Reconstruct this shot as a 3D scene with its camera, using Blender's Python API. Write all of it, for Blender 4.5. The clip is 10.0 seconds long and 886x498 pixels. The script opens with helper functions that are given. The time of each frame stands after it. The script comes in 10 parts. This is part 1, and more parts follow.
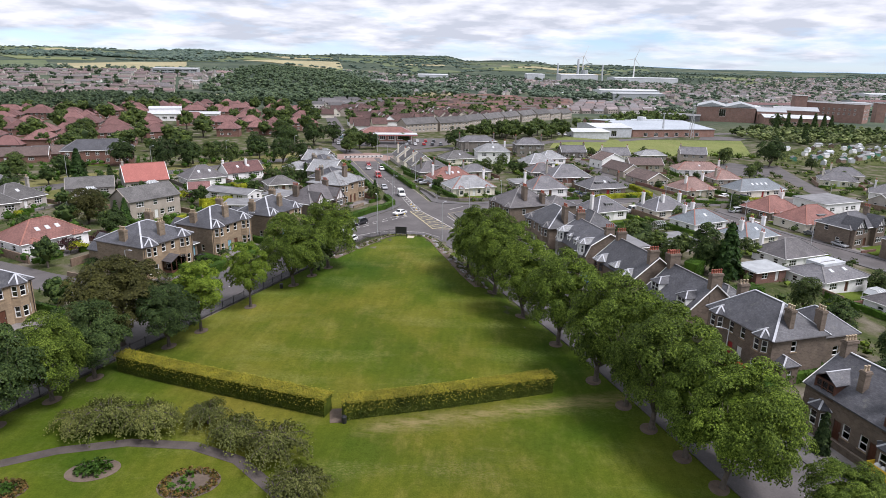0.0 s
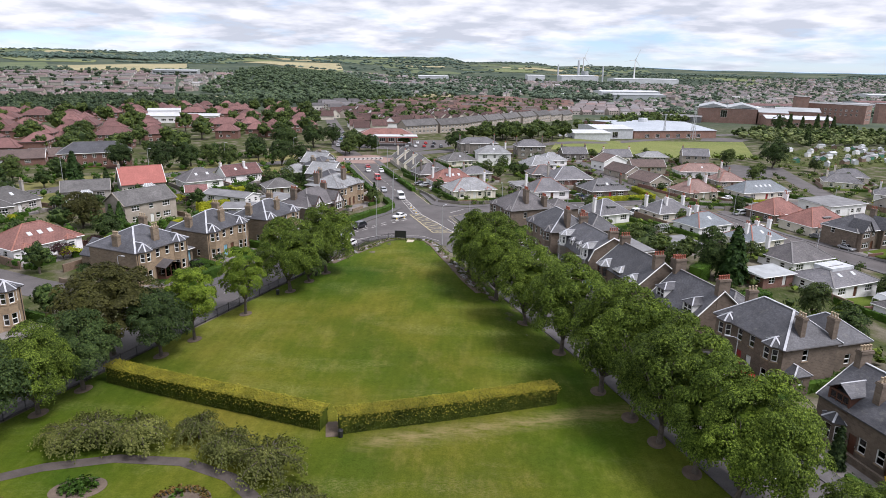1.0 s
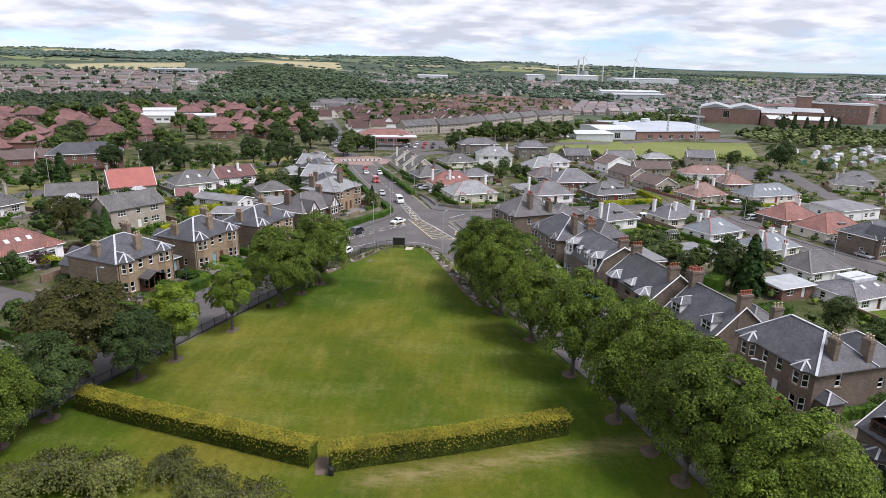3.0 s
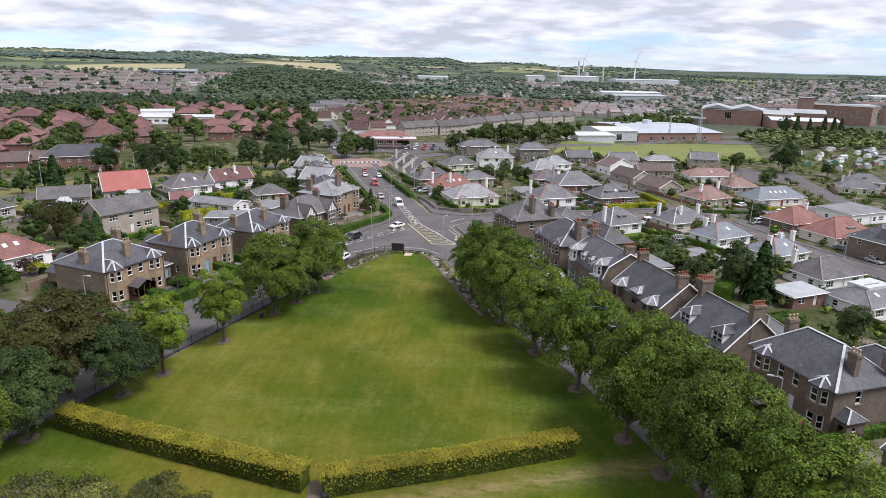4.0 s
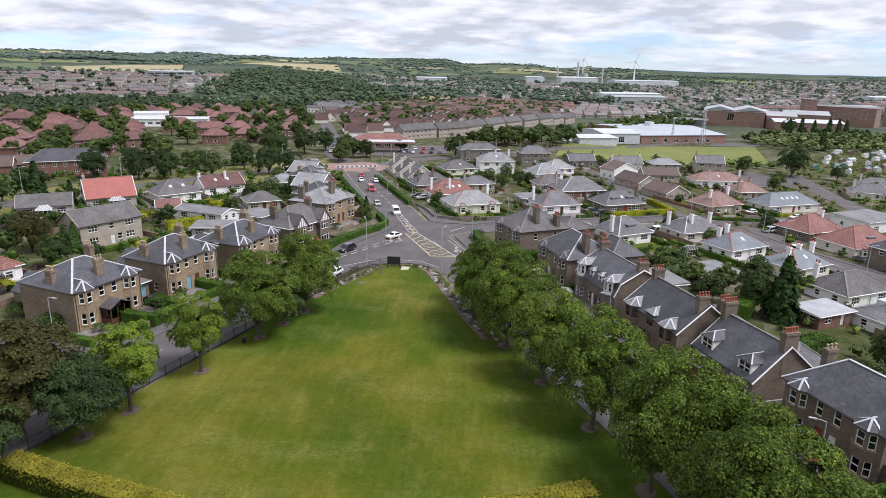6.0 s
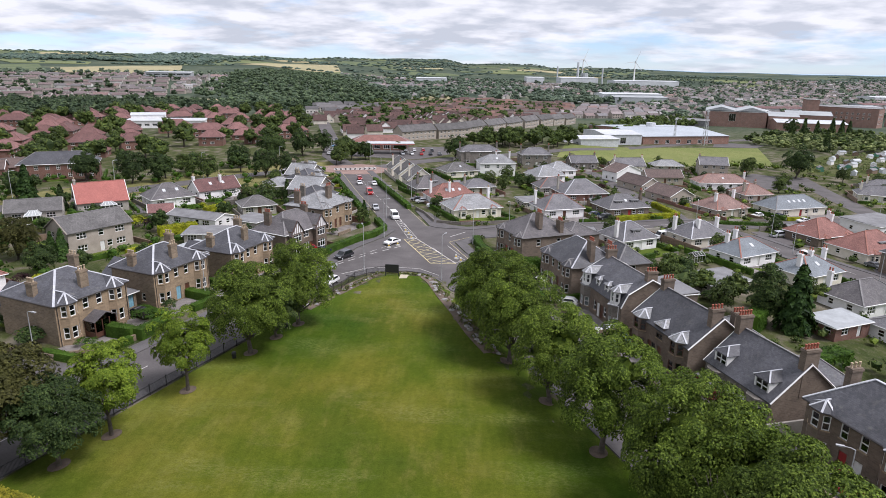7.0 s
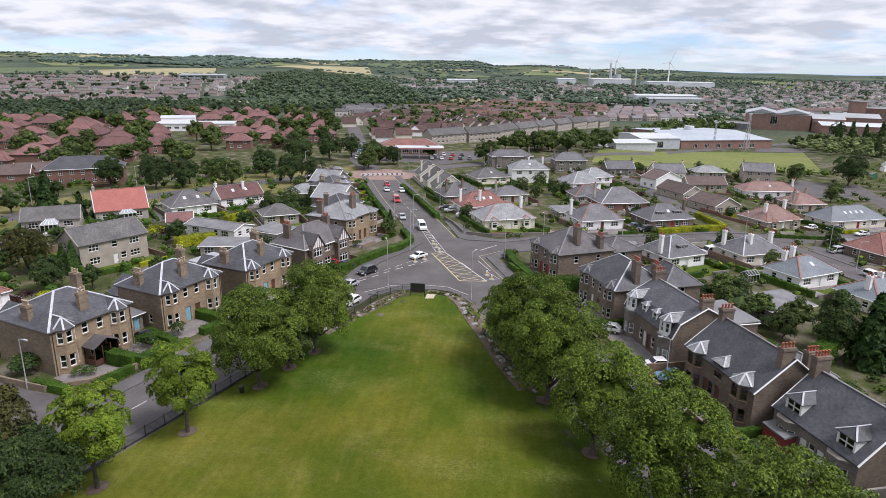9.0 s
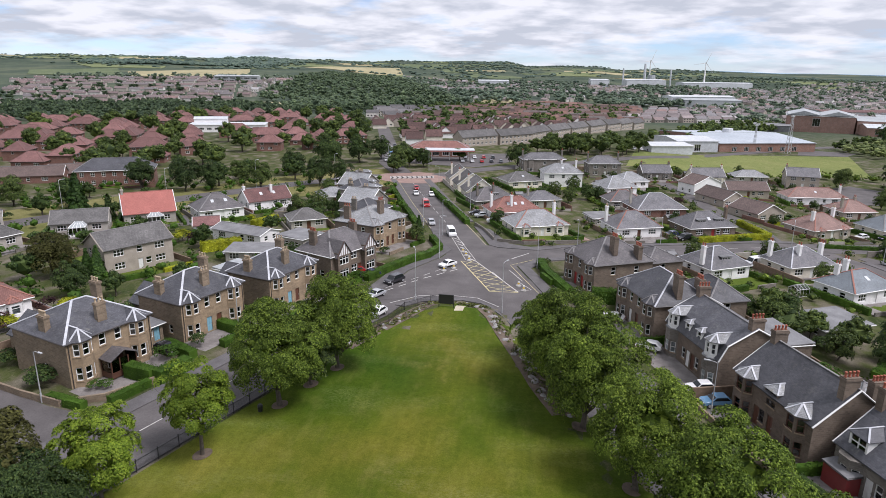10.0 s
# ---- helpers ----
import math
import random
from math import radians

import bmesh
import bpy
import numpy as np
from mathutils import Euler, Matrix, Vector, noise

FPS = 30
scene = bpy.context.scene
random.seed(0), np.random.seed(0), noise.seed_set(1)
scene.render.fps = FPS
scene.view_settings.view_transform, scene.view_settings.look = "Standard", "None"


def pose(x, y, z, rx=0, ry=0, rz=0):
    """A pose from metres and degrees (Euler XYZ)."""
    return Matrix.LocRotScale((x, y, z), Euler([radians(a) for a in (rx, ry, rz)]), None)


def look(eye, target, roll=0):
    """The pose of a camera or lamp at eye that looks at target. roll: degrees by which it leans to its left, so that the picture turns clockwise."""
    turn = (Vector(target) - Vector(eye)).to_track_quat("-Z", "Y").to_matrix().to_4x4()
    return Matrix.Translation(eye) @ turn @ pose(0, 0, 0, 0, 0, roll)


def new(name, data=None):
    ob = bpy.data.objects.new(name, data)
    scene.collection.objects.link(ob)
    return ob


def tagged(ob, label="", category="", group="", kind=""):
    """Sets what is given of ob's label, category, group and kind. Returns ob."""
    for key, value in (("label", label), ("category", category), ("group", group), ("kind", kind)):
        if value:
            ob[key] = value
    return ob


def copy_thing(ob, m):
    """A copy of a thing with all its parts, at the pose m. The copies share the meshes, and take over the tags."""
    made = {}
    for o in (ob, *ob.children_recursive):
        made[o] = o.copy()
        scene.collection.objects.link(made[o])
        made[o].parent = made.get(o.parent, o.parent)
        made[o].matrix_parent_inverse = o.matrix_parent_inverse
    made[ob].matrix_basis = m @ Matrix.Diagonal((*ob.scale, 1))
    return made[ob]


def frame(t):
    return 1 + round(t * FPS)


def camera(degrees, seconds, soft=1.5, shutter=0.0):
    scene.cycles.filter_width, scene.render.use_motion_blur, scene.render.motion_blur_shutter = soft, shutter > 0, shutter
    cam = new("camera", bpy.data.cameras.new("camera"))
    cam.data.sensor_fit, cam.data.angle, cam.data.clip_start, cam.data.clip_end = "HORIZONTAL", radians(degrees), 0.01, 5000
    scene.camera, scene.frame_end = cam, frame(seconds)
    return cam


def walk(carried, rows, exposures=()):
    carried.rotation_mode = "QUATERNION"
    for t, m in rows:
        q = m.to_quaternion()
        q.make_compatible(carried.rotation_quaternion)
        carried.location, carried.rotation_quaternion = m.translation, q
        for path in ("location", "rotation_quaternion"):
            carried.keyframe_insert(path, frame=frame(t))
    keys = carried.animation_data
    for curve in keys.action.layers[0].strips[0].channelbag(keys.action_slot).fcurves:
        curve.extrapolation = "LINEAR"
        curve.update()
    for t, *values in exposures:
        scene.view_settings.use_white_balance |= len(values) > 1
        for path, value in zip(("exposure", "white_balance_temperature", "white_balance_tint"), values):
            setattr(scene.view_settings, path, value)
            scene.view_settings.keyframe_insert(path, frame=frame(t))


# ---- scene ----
cam = camera(69.1, 10.0, 0.5)
PATH = [
    (0, (0.888, 0.962, 39.583), (0.833, 2.881, 39.022), 1.1),
    (0.5, (0.941, 2.211, 39.534), (0.885, 4.131, 38.977), 0.9),
    (1, (0.887, 3.618, 39.49), (0.83, 5.538, 38.933), 1.0),
    (1.5, (0.778, 5.226, 39.457), (0.722, 7.146, 38.9), 1.0),
    (2, (0.626, 6.962, 39.443), (0.571, 8.882, 38.886), 1.1),
    (2.5, (0.469, 8.746, 39.423), (0.415, 10.665, 38.864), 1.1),
    (4, (0.262, 14.504, 39.334), (0.207, 16.425, 38.778), 1.1),
    (4.5, (0.209, 16.513, 39.324), (0.154, 18.434, 38.77), 1.1),
    (5, (0.136, 18.692, 39.358), (0.082, 20.613, 38.805), 1.1),
    (5.5, (0.042, 20.919, 39.395), (-0.011, 22.84, 38.842), 1.1),
    (7, (-0.166, 27.723, 39.563), (-0.218, 29.645, 39.011), 1.0),
    (7.5, (-0.285, 30.074, 39.622), (-0.346, 31.996, 39.072), 0.9),
    (8, (-0.394, 32.534, 39.671), (-0.481, 34.455, 39.121), 0.9),
    (8.5, (-0.529, 35.036, 39.722), (-0.643, 36.956, 39.172), 0.8),
    (9, (-0.692, 37.536, 39.805), (-0.834, 39.454, 39.256), 0.8),
    (9.5, (-0.919, 40.03, 39.9), (-1.094, 41.945, 39.351), 0.8),
    (10, (-1.22, 42.514, 40.0), (-1.453, 44.424, 39.452), 0.7),
]
walk(cam, [(t, look(eye, target, roll)) for t, eye, target, roll in PATH], [(0.0, 0.2, 6190, 17.0), (5.0, 0.17, 6190, 17.0), (10.0, 0.07, 6190, 17.0)])

# ---- light: bright day under broken cloud, high sun from the east side of the park
SUN_AZ, SUN_EL = 112.0, 57.0
world = bpy.data.worlds.new("sky")
scene.world = world
world.use_nodes = True
wn, wl = world.node_tree.nodes, world.node_tree.links
wn.clear()
w_out = wn.new("ShaderNodeOutputWorld")
w_bg = wn.new("ShaderNodeBackground")
w_sky = wn.new("ShaderNodeTexSky")
w_sky.sky_type = "NISHITA"
w_sky.sun_disc = False
w_sky.sun_elevation, w_sky.sun_rotation = radians(SUN_EL), radians(SUN_AZ)
w_sky.air_density, w_sky.dust_density, w_sky.ozone_density = 1.0, 0.0, 2.5
w_gain = wn.new("ShaderNodeVectorMath")
w_gain.operation = "MULTIPLY"
w_gain.inputs[1].default_value = (0.08, 0.094, 0.12)
wl.new(w_sky.outputs[0], w_gain.inputs[0])
w_co = wn.new("ShaderNodeTexCoord")
w_sep = wn.new("ShaderNodeSeparateXYZ")
wl.new(w_co.outputs["Generated"], w_sep.inputs[0])
w_lift = wn.new("ShaderNodeMapRange")
w_lift.inputs["From Min"].default_value, w_lift.inputs["From Max"].default_value = 0.0, 0.22
wl.new(w_sep.outputs["Z"], w_lift.inputs["Value"])
w_tint = wn.new("ShaderNodeMix"); w_tint.data_type = "RGBA"
w_tint.inputs[6].default_value, w_tint.inputs[7].default_value = (0.078, 0.1, 0.148, 1), (0.09, 0.098, 0.113, 1)
wl.new(w_lift.outputs[0], w_tint.inputs[0]); wl.new(w_tint.outputs[2], w_gain.inputs[1])
# cloud masses on a flat ceiling: the view direction carried up to a level sheet
w_up = wn.new("ShaderNodeMath"); w_up.operation = "ADD"; w_up.inputs[1].default_value = 0.17
wl.new(w_sep.outputs["Z"], w_up.inputs[0])
w_top = wn.new("ShaderNodeMath"); w_top.operation = "MAXIMUM"; w_top.inputs[1].default_value = 0.14
wl.new(w_up.outputs[0], w_top.inputs[0])
w_map = wn.new("ShaderNodeVectorMath"); w_map.operation = "DIVIDE"
w_den = wn.new("ShaderNodeCombineXYZ")
for k_ in range(3):
    wl.new(w_top.outputs[0], w_den.inputs[k_])
wl.new(w_co.outputs["Generated"], w_map.inputs[0]); wl.new(w_den.outputs[0], w_map.inputs[1])
w_n1 = wn.new("ShaderNodeTexNoise")
w_n1.inputs["Scale"].default_value = 1.3; w_n1.inputs["Detail"].default_value = 8.0; w_n1.inputs["Roughness"].default_value = 0.58
wl.new(w_map.outputs[0], w_n1.inputs["Vector"])
w_low = wn.new("ShaderNodeMapRange")
w_low.inputs["From Min"].default_value, w_low.inputs["From Max"].default_value = 0.0, 0.09
w_low.inputs["To Min"].default_value, w_low.inputs["To Max"].default_value = -0.17, 0.13
wl.new(w_sep.outputs["Z"], w_low.inputs["Value"])
w_sum = wn.new("ShaderNodeMath"); w_sum.operation = "ADD"
wl.new(w_n1.outputs["Fac"], w_sum.inputs[0]); wl.new(w_low.outputs[0], w_sum.inputs[1])
w_r1 = wn.new("ShaderNodeValToRGB")
w_r1.color_ramp.elements[0].position = 0.3; w_r1.color_ramp.elements[1].position = 0.5
wl.new(w_sum.outputs[0], w_r1.inputs[0])
w_n2 = wn.new("ShaderNodeTexNoise")
w_n2.inputs["Scale"].default_value = 3.0; w_n2.inputs["Detail"].default_value = 8.0
wl.new(w_map.outputs[0], w_n2.inputs["Vector"])
w_r2 = wn.new("ShaderNodeValToRGB")
w_r2.color_ramp.elements[0].position, w_r2.color_ramp.elements[1].position = 0.4, 0.6
w_r2.color_ramp.elements[0].color = (0.56, 0.6, 0.65, 1)
w_r2.color_ramp.elements[1].color = (0.88, 0.895, 0.915, 1)
wl.new(w_n2.outputs["Fac"], w_r2.inputs[0])
w_mix = wn.new("ShaderNodeMix"); w_mix.data_type = "RGBA"
wl.new(w_r1.outputs[0], w_mix.inputs[0])
wl.new(w_gain.outputs[0], w_mix.inputs[6]); wl.new(w_r2.outputs[0], w_mix.inputs[7])
wl.new(w_mix.outputs[2], w_bg.inputs["Color"])
w_bg.inputs["Strength"].default_value = 1.0
wl.new(w_bg.outputs[0], w_out.inputs["Surface"])

sun_data = bpy.data.lights.new("sun", "SUN")
sun_data.energy, sun_data.angle, sun_data.color = 3.4, radians(20.0), (1.0, 0.968, 0.935)
sun = new("sun", sun_data)
_a, _e = radians(SUN_AZ), radians(SUN_EL)
SUN_DIR = Vector((math.sin(_a) * math.cos(_e), math.cos(_a) * math.cos(_e), math.sin(_e)))
sun.matrix_world = look(SUN_DIR * 200, (0, 0, 0))


# ---- materials


def node_mat(name):
    m = bpy.data.materials.new(name)
    m.use_nodes = True
    n = m.node_tree.nodes
    return m, n, m.node_tree.links, n["Principled BSDF"]


def noise_node(n, l, scale, detail=4.0, rough=0.55, vec=None, stretch=None):
    t = n.new("ShaderNodeTexNoise")
    t.inputs["Scale"].default_value, t.inputs["Detail"].default_value, t.inputs["Roughness"].default_value = scale, detail, rough
    if vec is None:
        vec = n.new("ShaderNodeNewGeometry").outputs["Position"]
    if stretch:
        mp = n.new("ShaderNodeMapping")
        mp.inputs["Scale"].default_value = stretch
        l.new(vec, mp.inputs[0])
        vec = mp.outputs[0]
    l.new(vec, t.inputs["Vector"])
    return t.outputs["Fac"]


def ramp(n, l, fac, stops):
    r = n.new("ShaderNodeValToRGB")
    e = r.color_ramp.elements
    while len(e) < len(stops):
        e.new(0.5)
    for k, (p, c) in enumerate(stops):
        e[k].position, e[k].color = p, (*c, 1)
    l.new(fac, r.inputs[0])
    return r.outputs[0]


def blend(n, l, fac, a, b, kind="MIX"):
    m = n.new("ShaderNodeMix")
    m.data_type, m.blend_type = "RGBA", kind
    if isinstance(fac, float):
        m.inputs[0].default_value = fac
    else:
        l.new(fac, m.inputs[0])
    for k, v in ((6, a), (7, b)):
        if isinstance(v, tuple):
            m.inputs[k].default_value = (*v, 1)
        else:
            l.new(v, m.inputs[k])
    return m.outputs[2]


def bump_to(n, l, p, height, strength, distance):
    b = n.new("ShaderNodeBump")
    b.inputs["Strength"].default_value, b.inputs["Distance"].default_value = strength, distance
    l.new(height, b.inputs["Height"])
    l.new(b.outputs[0], p.inputs["Normal"])


def rough_mat(name, dark, light, scale=1.5, rough=0.85, bump=0.3, metal=0.0, fine=None, per_object=0.0):
    """Mottled surface: broad stains and a fine grain."""
    m, n, l, p = node_mat(name)
    broad = noise_node(n, l, scale, 5.0)
    grain = noise_node(n, l, fine or scale * 14, 4.0, 0.7)
    c = ramp(n, l, broad, [(0.3, dark), (0.7, light)])
    g = ramp(n, l, grain, [(0.25, (0.72, 0.72, 0.72)), (0.75, (1.15, 1.15, 1.15))])
    c = blend(n, l, 1.0, c, g, "MULTIPLY")
    if per_object:
        info = n.new("ShaderNodeObjectInfo")
        v = ramp(n, l, info.outputs["Random"], [(0.0, (1 - per_object,) * 3), (1.0, (1 + per_object,) * 3)])
        c = blend(n, l, 1.0, c, v, "MULTIPLY")
    l.new(c, p.inputs["Base Color"])
    p.inputs["Roughness"].default_value, p.inputs["Metallic"].default_value = rough, metal
    if bump:
        bump_to(n, l, p, grain, bump, 0.02)
    return m


def coursed_mat(name, a, b, joint, bw, bh, gap=0.012, rough=0.85, stain=(0.75, 1.12), depth=0.015, per_object=0.0, jitter=0.5, wear=None):
    """Courses of stone, slate or tile, in metres of the face's own UV."""
    m, n, l, p = node_mat(name)
    uv = n.new("ShaderNodeTexCoord").outputs["UV"]
    t = n.new("ShaderNodeTexBrick")
    t.inputs["Color1"].default_value, t.inputs["Color2"].default_value, t.inputs["Mortar"].default_value = (*a, 1), (*b, 1), (*joint, 1)
    t.inputs["Scale"].default_value = 1.0
    t.inputs["Brick Width"].default_value, t.inputs["Row Height"].default_value = bw, bh
    t.inputs["Mortar Size"].default_value, t.inputs["Mortar Smooth"].default_value = gap, 0.3
    t.inputs["Bias"].default_value = 0.0
    l.new(uv, t.inputs["Vector"])
    big = noise_node(n, l, 0.35, 6.0, 0.62)
    s = ramp(n, l, big, [(0.28, (stain[0],) * 3), (0.72, (stain[1],) * 3)])
    c = blend(n, l, 1.0, t.outputs["Color"], s, "MULTIPLY")
    med = noise_node(n, l, 3.0, 6.0, 0.7)
    s2 = ramp(n, l, med, [(0.25, (0.78, 0.78, 0.78)), (0.75, (1.18, 1.18, 1.18))])
    c = blend(n, l, jitter, c, blend(n, l, 1.0, c, s2, "MULTIPLY"))
    if wear:
        w = ramp(n, l, noise_node(n, l, 0.9, 8.0, 0.75), [(0.56, (0, 0, 0)), (0.74, (1, 1, 1))])
        c = blend(n, l, w, c, wear)
    if per_object:
        info = n.new("ShaderNodeObjectInfo")
        v = ramp(n, l, info.outputs["Random"], [(0.0, (1 - per_object, 1 - per_object, 1 - per_object)), (1.0, (1 + per_object,) * 3)])
        c = blend(n, l, 1.0, c, v, "MULTIPLY")
    l.new(c, p.inputs["Base Color"])
    p.inputs["Roughness"].default_value = rough
    inv = n.new("ShaderNodeMath"); inv.operation = "SUBTRACT"; inv.inputs[0].default_value = 1.0
    l.new(t.outputs["Fac"], inv.inputs[1])
    bump_to(n, l, p, inv.outputs[0], 0.6, depth)
    return m


def leaf_mat(name, stops, through_light=0.15, rough=0.55):
    """Leaves: colour by the single leaf, with a broad drift over the crown and some light passing through."""
    m, n, l, p = node_mat(name)
    g = n.new("ShaderNodeNewGeometry")
    c = ramp(n, l, g.outputs["Random Per Island"], stops)
    drift = ramp(n, l, noise_node(n, l, 0.6, 3.0), [(0.3, (0.6, 0.66, 0.62)), (0.7, (1.28, 1.3, 1.2))])
    c = blend(n, l, 1.0, c, drift, "MULTIPLY")
    broad = ramp(n, l, noise_node(n, l, 0.085, 4.0, 0.6), [(0.35, (0.7, 0.74, 0.8)), (0.65, (1.14, 1.2, 1.1))])
    c = blend(n, l, 1.0, c, broad, "MULTIPLY")
    info = n.new("ShaderNodeObjectInfo")
    v = ramp(n, l, info.outputs["Random"], [(0.0, (0.84, 0.86, 0.84)), (1.0, (1.15, 1.12, 1.08))])
    c = blend(n, l, 1.0, c, v, "MULTIPLY")
    l.new(c, p.inputs["Base Color"])
    p.inputs["Roughness"].default_value = rough
    p.inputs["Specular IOR Level"].default_value = 0.1
    tr = n.new("ShaderNodeBsdfTranslucent")
    l.new(blend(n, l, 1.0, c, (1.25, 1.25, 0.7), "MULTIPLY"), tr.inputs["Color"])
    mx = n.new("ShaderNodeMixShader")
    mx.inputs[0].default_value = through_light
    l.new(p.outputs[0], mx.inputs[1]); l.new(tr.outputs[0], mx.inputs[2])
    l.new(mx.outputs[0], n["Material Output"].inputs["Surface"])
    return m


def grass_mat(name, stops, pale, scale=0.045, worn=0.5, fine=7.0):
    m, n, l, p = node_mat(name)
    broad = noise_node(n, l, scale, 4.0, 0.5, stretch=(1.0, 0.75, 1.0))
    c = ramp(n, l, broad, stops)
    mid = noise_node(n, l, scale * 7, 6.0, 0.7, stretch=(1.0, 0.45, 1.0))
    c = blend(n, l, ramp(n, l, mid, [(0.5, (0, 0, 0)), (0.74, (worn,) * 3)]), c, pale)
    tuft = noise_node(n, l, fine, 5.0, 0.8)
    c = blend(n, l, 1.0, c, ramp(n, l, tuft, [(0.25, (0.6, 0.62, 0.54)), (0.75, (1.32, 1.3, 1.27))]), "MULTIPLY")
    sp = noise_node(n, l, scale * 26, 6.0, 0.8)
    c = blend(n, l, 1.0, c, ramp(n, l, sp, [(0.3, (0.76, 0.8, 0.72)), (0.7, (1.2, 1.17, 1.17))]), "MULTIPLY")
    l.new(c, p.inputs["Base Color"])
    p.inputs["Roughness"].default_value = 0.9
    p.inputs["Specular IOR Level"].default_value = 0.05
    bump_to(n, l, p, tuft, 0.5, 0.06)
    return m


def glass_mat(name):
    m, n, l, p = node_mat(name)
    n.remove(p)
    a = n.new("ShaderNodeBsdfTransparent"); a.inputs[0].default_value = (0.6, 0.66, 0.68, 1)
    b = n.new("ShaderNodeBsdfGlossy"); b.inputs["Roughness"].default_value = 0.03
    f = n.new("ShaderNodeFresnel"); f.inputs[0].default_value = 1.75
    mx = n.new("ShaderNodeMixShader")
    l.new(f.outputs[0], mx.inputs[0]); l.new(a.outputs[0], mx.inputs[1]); l.new(b.outputs[0], mx.inputs[2])
    l.new(mx.outputs[0], n["Material Output"].inputs["Surface"])
    return m


def paint_mat(name, colour, rough=0.4, coat=0.0, metal=0.0):
    m, n, l, p = node_mat(name)
    d = ramp(n, l, noise_node(n, l, 2.5, 5.0), [(0.3, tuple(0.88 * v for v in colour)), (0.7, colour)])
    l.new(d, p.inputs["Base Color"])
    p.inputs["Roughness"].default_value, p.inputs["Metallic"].default_value = rough, metal
    p.inputs["Coat Weight"].default_value = coat
    return m


M = {}
M["lawn"] = grass_mat("lawn", [(0.3, (0.04, 0.07, 0.009)), (0.5, (0.086, 0.099, 0.0125)), (0.7, (0.185, 0.148, 0.03))], (0.21, 0.17, 0.055), 0.05, 0.4)
_n, _l = M["lawn"].node_tree.nodes, M["lawn"].node_tree.links
_c = _n["Principled BSDF"].inputs["Base Color"].links[0].from_socket
_scar = ramp(_n, _l, noise_node(_n, _l, 0.11, 5.0, 0.62, stretch=(0.55, 1.5, 1.0)), [(0.52, (0, 0, 0)), (0.72, (0.5, 0.5, 0.5))])
_fibre = ramp(_n, _l, noise_node(_n, _l, 3.0, 7.0, 0.85, stretch=(0.8, 1.4, 1.0)), [(0.45, (0, 0, 0)), (0.62, (1, 1, 1))])
_c = blend(_n, _l, blend(_n, _l, 1.0, _scar, _fibre, "MULTIPLY"), _c, (0.3, 0.25, 0.115))
_mow = ramp(_n, _l, noise_node(_n, _l, 0.9, 3.0, 0.5, stretch=(1.6, 0.16, 1.0)), [(0.35, (0.93, 0.95, 0.93)), (0.65, (1.06, 1.05, 1.05))])
_c = blend(_n, _l, 1.0, _c, _mow, "MULTIPLY")
_lush = ramp(_n, _l, noise_node(_n, _l, 0.028, 3.0, 0.55), [(0.42, (0.84, 0.97, 0.78)), (0.6, (1.06, 1.02, 1.05))])
_c = blend(_n, _l, 1.0, _c, _lush, "MULTIPLY")
# turf greener, with painted tree shade, towards its two long borders, drier along the middle
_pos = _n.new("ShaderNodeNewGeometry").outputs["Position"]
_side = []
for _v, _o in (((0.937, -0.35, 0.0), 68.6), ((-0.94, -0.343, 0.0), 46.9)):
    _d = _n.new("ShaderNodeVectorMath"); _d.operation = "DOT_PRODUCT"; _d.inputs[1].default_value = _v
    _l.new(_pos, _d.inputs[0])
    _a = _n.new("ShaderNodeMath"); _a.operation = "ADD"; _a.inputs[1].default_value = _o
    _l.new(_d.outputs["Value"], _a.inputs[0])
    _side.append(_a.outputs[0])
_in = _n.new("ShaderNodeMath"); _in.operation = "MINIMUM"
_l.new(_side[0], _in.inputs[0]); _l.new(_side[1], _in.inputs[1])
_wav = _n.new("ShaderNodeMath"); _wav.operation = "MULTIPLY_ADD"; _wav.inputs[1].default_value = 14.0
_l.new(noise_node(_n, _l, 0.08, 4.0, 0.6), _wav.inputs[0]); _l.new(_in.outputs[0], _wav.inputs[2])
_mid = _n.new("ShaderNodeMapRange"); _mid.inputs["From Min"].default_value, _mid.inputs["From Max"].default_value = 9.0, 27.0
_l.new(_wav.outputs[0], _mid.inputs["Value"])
# border tint is about a tenth darker: the tree rows' shade in the colour
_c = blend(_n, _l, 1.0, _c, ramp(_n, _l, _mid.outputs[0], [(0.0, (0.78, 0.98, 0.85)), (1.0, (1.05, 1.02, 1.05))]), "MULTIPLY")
# a strip of bleached, trodden turf before the eastern hedge
_d = _n.new("ShaderNodeVectorMath"); _d.operation = "DOT_PRODUCT"; _d.inputs[1].default_value = (-0.3, 0.954, 0.0)
_l.new(_pos, _d.inputs[0])
_off = _n.new("ShaderNodeMath"); _off.operation = "SUBTRACT"; _off.inputs[1].default_value = 63.6
_l.new(_d.outputs["Value"], _off.inputs[0])
_abs = _n.new("ShaderNodeMath"); _abs.operation = "ABSOLUTE"
_l.new(_off.outputs[0], _abs.inputs[0])
_band = _n.new("ShaderNodeMapRange"); _band.inputs["From Min"].default_value, _band.inputs["From Max"].default_value = 0.2, 2.2
_band.inputs["To Min"].default_value, _band.inputs["To Max"].default_value = 0.75, 0.0
_l.new(_abs.outputs[0], _band.inputs["Value"])
_xs = _n.new("ShaderNodeSeparateXYZ")
_l.new(_pos, _xs.inputs[0])
_east = _n.new("ShaderNodeMapRange"); _east.inputs["From Min"].default_value, _east.inputs["From Max"].default_value = -11.0, -7.0
_l.new(_xs.outputs["X"], _east.inputs["Value"])
